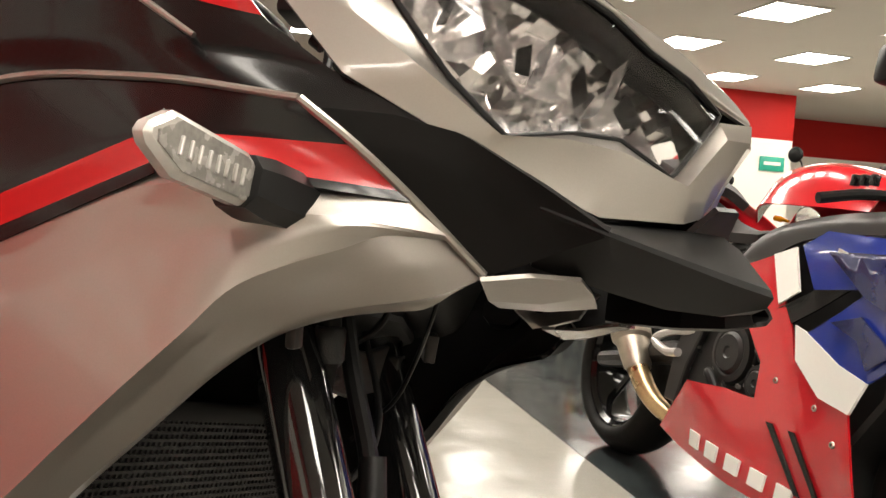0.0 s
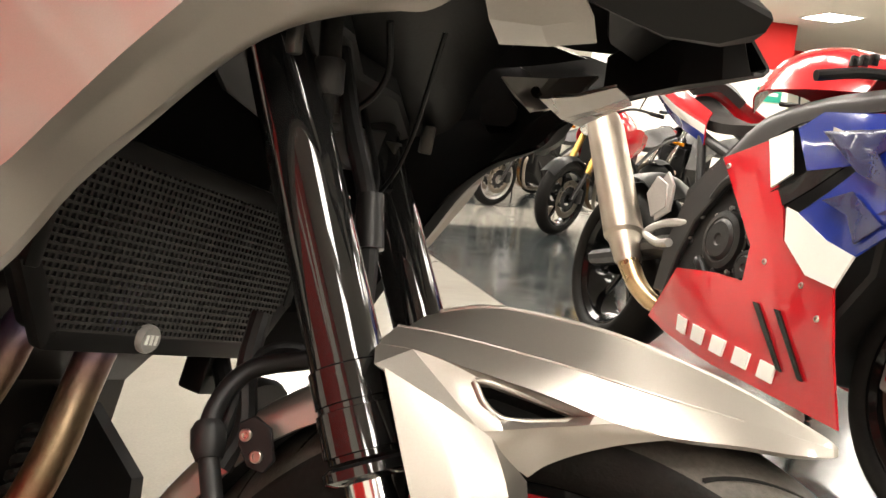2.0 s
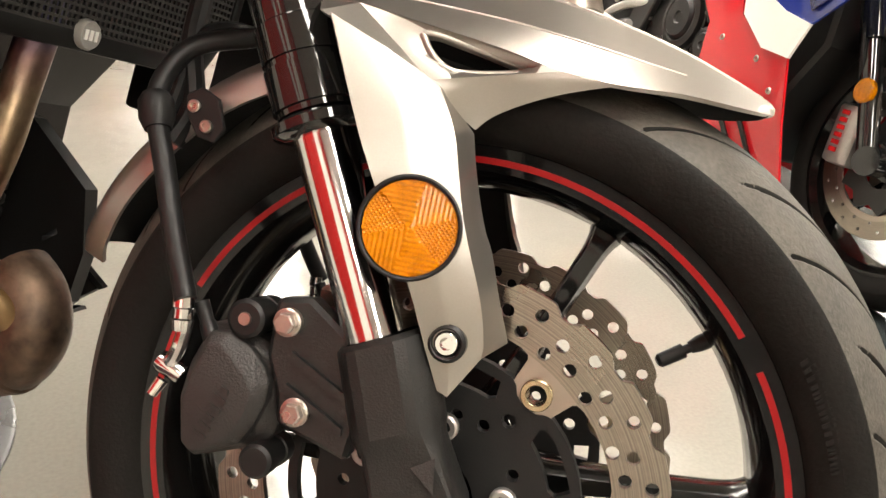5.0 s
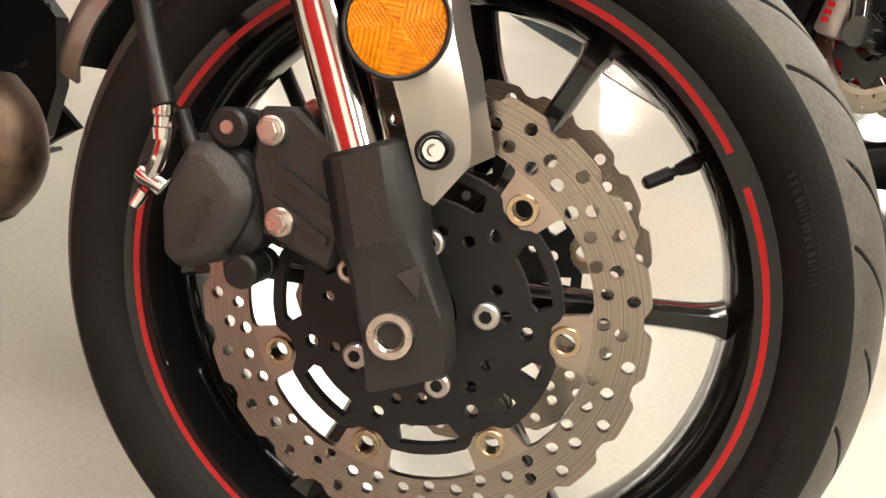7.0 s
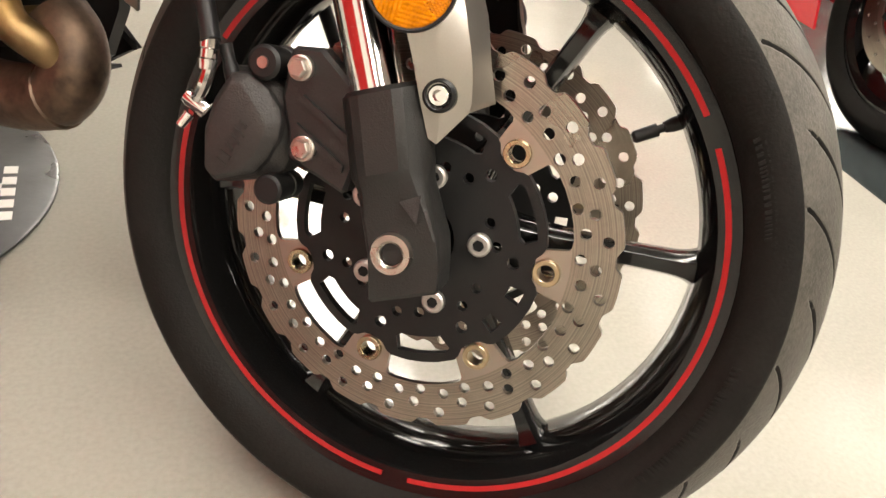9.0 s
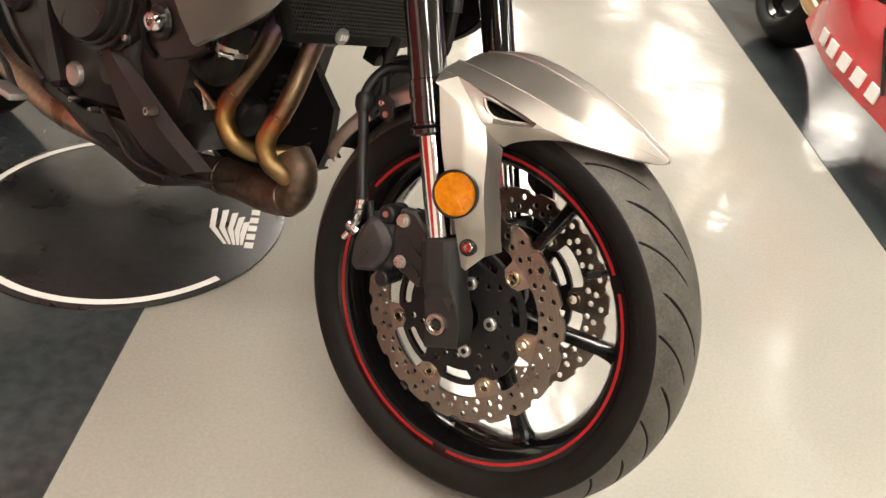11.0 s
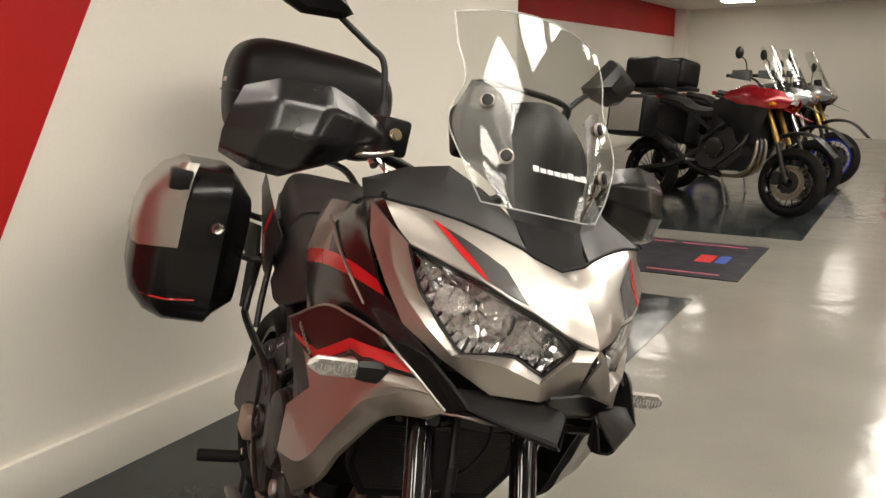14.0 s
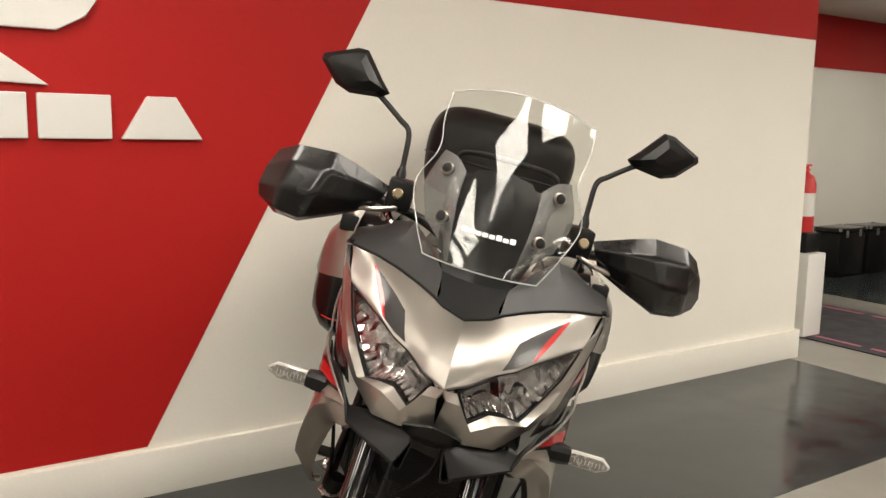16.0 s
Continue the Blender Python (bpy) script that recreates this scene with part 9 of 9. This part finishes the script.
    for s in (-1, 1):
        c = P(-0.72, s * 0.15, 0.45)
        part("engine_cover", turned(bmesh.new(), c, c + Vector((0, s * 0.04, 0)), ((0, 0.10), (0.6, 0.095), (1, 0.06)), 28), ENGINE, eng, "round engine cover")
        for k in range(6):
            a = k * math.tau / 6
            part("cover_bolt", hexbolt(bmesh.new(), c + Vector((0.088 * math.cos(a), s * 0.022, 0.088 * math.sin(a))), (0, s, 0), 0.007, 0.007), STEEL, eng)
    for k in range(3):
        bm = bmesh.new()
        y = -0.08 + 0.08 * k
        tube(bm, [P(-0.42, y, 0.62), P(-0.34, y, 0.52), P(-0.36, y, 0.32), P(-0.48, y * 0.5, 0.22), P(-0.7, 0, 0.20)], 0.018, 10, 20)
        part("exhaust_header", bm, TITAN if k != 1 else HEATED, t, "steel exhaust header")
    bm = bmesh.new()
    tube(bm, [P(-0.7, 0, 0.20), P(-0.95, -0.10, 0.26), P(-1.15, -0.16, 0.42)], 0.024, 10, 14)
    turned(bm, P(-1.13, -0.165, 0.41), P(-1.50, -0.185, 0.62), ((0, 0.03), (0.08, 0.055), (0.95, 0.06), (1, 0.035)), 22)
    part("silencer", bm, TITAN if not adv else CASTGREY, t, "exhaust silencer")
    part("radiator", box(bmesh.new(), P(-0.385, -0.15, 0.52), P(-0.355, 0.15, 0.80), 0.006), BLACKPL, t, "black radiator")
    if not adv:
        bm = bmesh.new()
        turned(bm, P(-0.28, 0, 0.92), P(-0.14, 0, 0.90), ((0, 0.04), (0.4, 0.085), (0.9, 0.09), (1, 0.085)), 28)
        hl_ = part("headlight", bm, BLACKGLOSS, t, "round headlight")
        part("lens", turned(bmesh.new(), P(-0.141, 0, 0.90), P(-0.128, 0, 0.898), ((0, 0.082), (0.5, 0.078), (1, 0.04)), 28), MIRRORGL, hl_, "bright lens")
    rows = [[(math.cos(radians(d)) * (0.34 + lift), y, 0.31 + math.sin(radians(d)) * (0.34 + lift) - abs(y) * 0.35) for y in (-0.07, 0, 0.07)] for d in ((40, 75, 110, 150) if not adv else (35, 65, 90, 115))]
    part("front_mudguard", panel(rows, 10, 14, 0.003, False, False, (0, 0, 0.3)), BLACKPL, t, "black front mudguard")
    rows = [[(base + math.cos(radians(d)) * 0.36, y, 0.315 + math.sin(radians(d)) * 0.36 - abs(y) * 0.3) for y in (-0.08, 0, 0.08)] for d in (70, 110, 150)]
    part("rear_mudguard", panel(rows, 10, 12, 0.003, False, False, (base, 0, 0.3)), BLACKPL, t, "black rear mudguard")
    part("tail_lamp", box(bmesh.new(), P(-1.54, -0.05, 0.90), P(-1.48, 0.05, 0.95), 0.012), REDPT, t, "red tail lamp")
    bm = bmesh.new()
    tube(bm, [P(-0.80, 0.12, 0.28), (-0.78, 0.22, 0.16), (-0.77, 0.262, 0.045)], 0.010, 8, 10)
    part("side_stand", bm, ALLOY if adv else BLACKPL, t, "side stand, folded out")
    part("air_box", box(bmesh.new(), P(-0.82, -0.13, 0.52), P(-0.42, 0.13, 0.86), 0.03, 2), BLACKPL, t, "black air box and frame infill")
    if adv:
        for s in (-1, 1):
            rows = [[P(-0.10, s * 0.06, 0.97), P(-0.24, s * 0.20, 1.00), P(-0.42, s * 0.25, 0.99), P(-0.60, s * 0.22, 0.98)], [P(-0.06, s * 0.09, 0.90), P(-0.20, s * 0.23, 0.91), P(-0.40, s * 0.28, 0.92), P(-0.66, s * 0.22, 0.92)], [P(-0.10, s * 0.10, 0.84), P(-0.20, s * 0.22, 0.82), P(-0.34, s * 0.27, 0.84), P(-0.56, s * 0.23, 0.86)]]
            part("side_fairing", panel(rows, 16, 12, 0.005, False, False, (-0.4, 0, 0.85)), tank, t, "painted side fairing")
            rows = [[P(-0.20, s * 0.20, 0.84), P(-0.34, s * 0.255, 0.85), P(-0.56, s * 0.22, 0.86)], [P(-0.24, s * 0.20, 0.70), P(-0.36, s * 0.24, 0.66), P(-0.56, s * 0.20, 0.70)], [P(-0.30, s * 0.16, 0.52), P(-0.38, s * 0.18, 0.48), P(-0.50, s * 0.16, 0.52)]]
            part("radiator_shroud", panel(rows, 12, 12, 0.005, False, False, (-0.5, 0, 0.7)), BLACKPL, t, "black radiator shroud")
            part("lamp_lens", panel([[P(-0.075, s * 0.012, 0.965), P(-0.10, s * 0.07, 0.975), P(-0.18, s * 0.14, 0.98)], [P(-0.050, s * 0.012, 0.925), P(-0.075, s * 0.075, 0.925), P(-0.15, s * 0.145, 0.935)], [P(-0.060, s * 0.012, 0.885), P(-0.085, s * 0.07, 0.875), P(-0.15, s * 0.13, 0.885)]], 9, 8, 0.006, False, False, (-0.3, 0, 0.9)), MIRRORGL, t, "bright headlight lens", angle=12)
            part("guard_rail", tube(bmesh.new(), [P(-0.36, s * 0.20, 0.60), P(-0.38, s * 0.27, 0.48), P(-0.50, s * 0.29, 0.36), P(-0.66, s * 0.22, 0.26)], 0.013, 8, 20), FRAMEM, t, "black crash bar")
        rows = [[P(0.10, -0.03, 0.74), P(0.10, 0.03, 0.74)], [P(-0.05, -0.08, 0.80), P(-0.05, 0.08, 0.80)], [P(-0.24, -0.13, 0.90), P(-0.24, 0.13, 0.90)]]
        part("beak", panel(rows, 8, 12, 0.006, True, False, (-0.2, 0, 0.6)), tank, t, "painted beak")
    if screen:
        rows = [[P(-0.20, -0.14, 1.0), P(-0.13, 0, 1.0), P(-0.20, 0.14, 1.0)], [P(-0.34, -0.16, 1.22), P(-0.27, 0, 1.24), P(-0.34, 0.16, 1.22)], [P(-0.42, -0.13, 1.38), P(-0.37, 0, 1.41), P(-0.42, 0.13, 1.38)]]
        part("windscreen", panel(rows, 14, 12, 0.003, False, False, (-0.5, 0, 1.1)), CLEAR, t, "clear windscreen").visible_shadow = False
        for s in (-1, 1):
            rows = [[P(-0.40, s * 0.22, 1.12), P(-0.36, s * 0.34, 1.14), P(-0.46, s * 0.46, 1.12)], [P(-0.40, s * 0.24, 1.05), P(-0.34, s * 0.36, 1.04), P(-0.46, s * 0.47, 1.05)]]
            part("hand_guard", panel(rows, 10, 6, 0.005, False, False, (-0.6, 0, 1.1)), BLACKPL, t, "black hand guard")
    if luggage:
        for s in (-1, 1):
            bm = box(bmesh.new(), P(-1.78, s * 0.37 - 0.12, 0.50), P(-1.32, s * 0.37 + 0.12, 0.90), 0.03, 2)
            pan = part("pannier", bm, BLACKPL, t, "black pannier with a pale lid")
            part("lid_panel", box(bmesh.new(), P(-1.74, s * 0.495 - 0.004, 0.54), P(-1.36, s * 0.495 + 0.004, 0.86), 0.003), mat("pale_lid_%d" % random.randrange(10 ** 6), (0.36, 0.34, 0.31), 0.45, 0.4), pan, "pale grey lid")
        bm = box(bmesh.new(), P(-1.86, -0.21, 1.02), P(-1.46, 0.21, 1.32), 0.05, 3)
        part("top_case", bm, BLACKPL, t, "black top case")
        part("rack", box(bmesh.new(), P(-1.80, -0.12, 0.98), P(-1.40, 0.12, 1.02), 0.01), FRAMEM, t, "black rack")
    if plate:
        pl = part("number_plate", box(bmesh.new(), P(-1.66, -0.11, 0.66), P(-1.645, 0.11, 0.82), 0.004), PLATEY, t, "yellow number plate")
        for k in range(4):
            for z in (0.69, 0.75):
                part("plate_bar", box(bmesh.new(), P(-1.663, -0.09 + 0.046 * k, z), P(-1.6605, -0.052 + 0.046 * k, z + 0.045)), BLACKPL, pl)
    return t


LEANL = pose(0, 0, 0, -9)
street_bike(ROOM @ pose(-0.15, 7.78, 0.004, 0, 0, -20) @ LEANL, "deep red adventure motorcycle with black luggage in a dark bay", ADVRED, RIMBLACK, "adventure", GOLD, True, True)
street_bike(ROOM @ pose(-0.12, 8.95, 0.004, 0, 0, -16) @ LEANL, "grey adventure motorcycle with a clear screen in a dark bay", GREYTK, RIMBLACK, "adventure", CHROME, True, True)
street_bike(ROOM @ pose(-0.05, 10.4, 0.004, 0, 0, -14) @ LEANL, "grey adventure motorcycle with blue spoked rims in a dark bay", GREYTK, RIMBLUE, "adventure", GOLD, False, True)
street_bike(ROOM @ pose(2.77, 6.12, 0.004, 0, 0, 212) @ LEANL, "red and black naked motorcycle with gold fork in a dark bay", REDPT, RIMBLACK, "naked", GOLD)
street_bike(ROOM @ pose(2.98, 8.4, 0.0, 0, 0, 205) @ LEANL, "black naked motorcycle with chrome fork on the pale floor", BLACKGLOSS, ALLOY, "naked", CHROME)
street_bike(ROOM @ pose(3.04, 10.0, 0.004, 0, 0, 205) @ LEANL, "black roadster motorcycle in a dark bay", BLACKGLOSS, RIMBLACK, "naked", FORKBLACK)
street_bike(ROOM @ pose(4.05, 7.2, 0.0, 0, 0, 200) @ LEANL, "grey naked motorcycle on the pale floor", GREYTK, RIMBLACK, "naked", CHROME)
street_bike(ROOM @ pose(3.55, 4.6, 0.004, 0, 0, 205) @ LEANL, "bright red naked motorcycle in the dark bay", REDPT, RIMBLACK, "naked", GOLD)
street_bike(ROOM @ pose(5.05, 5.3, 0.0, 0, 0, 205) @ LEANL, "white and grey touring motorcycle on the pale floor", WHITEPT, RIMBLACK, "adventure", CHROME, False, True)
street_bike(ROOM @ pose(2.20, 14.3, 0.0, 0, 0, 68) @ LEANL, "black touring motorcycle with panniers seen beside the red wall", BLACKGLOSS, RIMBLACK, "adventure", FORKBLACK, True, True, plate=True)
street_bike(ROOM @ pose(2.35, 10.6, 0.004, 0, 0, 215) @ LEANL, "black naked motorcycle with pale discs in a dark bay", BLACKGLOSS, RIMBLACK, "naked", CHROME)

# ---- small things ----
def luggage_box(x, y, r):
    t = thing("luggage_box", ROOM @ pose(x, y, 0.004, 0, 0, r), "black aluminium luggage box standing on the floor", "box", "luggage boxes by the wall")
    part("body", box(bmesh.new(), (-0.24, -0.14, 0), (0.24, 0.14, 0.44), 0.02, 2), BLACKPL, t)
    part("lid", box(bmesh.new(), (-0.245, -0.145, 0.44), (0.245, 0.145, 0.49), 0.012, 2), BLACKGLOSS, t)
    for k in (-0.12, 0.12):
        part("latch", box(bmesh.new(), (k - 0.02, -0.152, 0.40), (k + 0.02, -0.142, 0.47), 0.003), ALLOY, t)
    for a in (-0.24, 0.24):
        for b in (-0.14, 0.14):
            part("corner_guard", box(bmesh.new(), (a - 0.012, b - 0.012, 0.465), (a + 0.012, b + 0.012, 0.495), 0.004), ALLOY, t)


luggage_box(-3.16, 7.78, 92)
luggage_box(-3.14, 8.31, 88)

ext = thing("fire_extinguisher", ROOM @ pose(-1.80, 5.10, 0.008), "red fire extinguisher on a black stand beside the wall", "fire extinguisher")
part("stand", box(bmesh.new(), (-0.13, -0.10, 0), (0.13, 0.10, 0.58), 0.01), WHITEPT, ext, "white plinth")
part("cradle", box(bmesh.new(), (-0.09, -0.08, 0.58), (0.09, 0.08, 0.72), 0.012), BLACKPL, ext, "black cradle")
part("cylinder", turned(bmesh.new(), (0, 0, 0.66), (0, 0, 1.14), ((0, 0.06), (0.03, 0.068), (0.82, 0.068), (0.92, 0.05), (0.97, 0.022), (1, 0.018)), 28), SIGNRED, ext, "red cylinder")
part("label_band", turned(bmesh.new(), (0, 0, 0.83), (0, 0, 0.99), ((0, 0.0685), (1, 0.0685)), 28), WHITEPT, ext, "pale printed label")
bm = bmesh.new()
box(bm, (-0.012, -0.10, 1.17), (0.012, 0.04, 1.185), 0.003)
box(bm, (-0.012, -0.09, 1.14), (0.012, 0.03, 1.155), 0.003)
turned(bm, (0, 0, 1.11), (0, 0, 1.18), ((0, 0.018), (1, 0.014)), 14)
part("valve_lever", bm, SIGNRED, ext, "red valve levers")
bm = bmesh.new()
tube(bm, [(0.0, -0.03, 1.14), (0.0, -0.10, 1.11), (0.02, -0.09, 0.97), (0.03, -0.08, 0.82)], 0.010, 8, 20)
part("hose", bm, BLACKPL, ext, "black discharge hose")

for nm, x, z, r, m_ in (("no_entry_sign", 6.62, 1.62, 0.13, SIGNRED), ):
    sg = thing(nm, ROOM @ pose(x, 10.995, z), "round red no-entry sign on the white wall", "sign")
    part("disc", turned(bmesh.new(), (0, 0, 0), (0, -0.012, 0), ((0, r), (1, r)), 36), m_, sg)
    part("bar", box(bmesh.new(), (-0.085, -0.0155, -0.02), (0.085, -0.0121, 0.02)), WHITEPT, sg)
sg = thing("exit_sign", ROOM @ pose(8.2, 10.99, 1.72), "green sign with a pale bar on the white wall", "sign")
part("board", box(bmesh.new(), (-0.22, -0.015, -0.11), (0.22, 0.0, 0.11), 0.004), SIGNGRN, sg)
part("bar", box(bmesh.new(), (-0.15, -0.018, -0.02), (0.15, -0.0151, 0.03)), WHITEPT, sg)
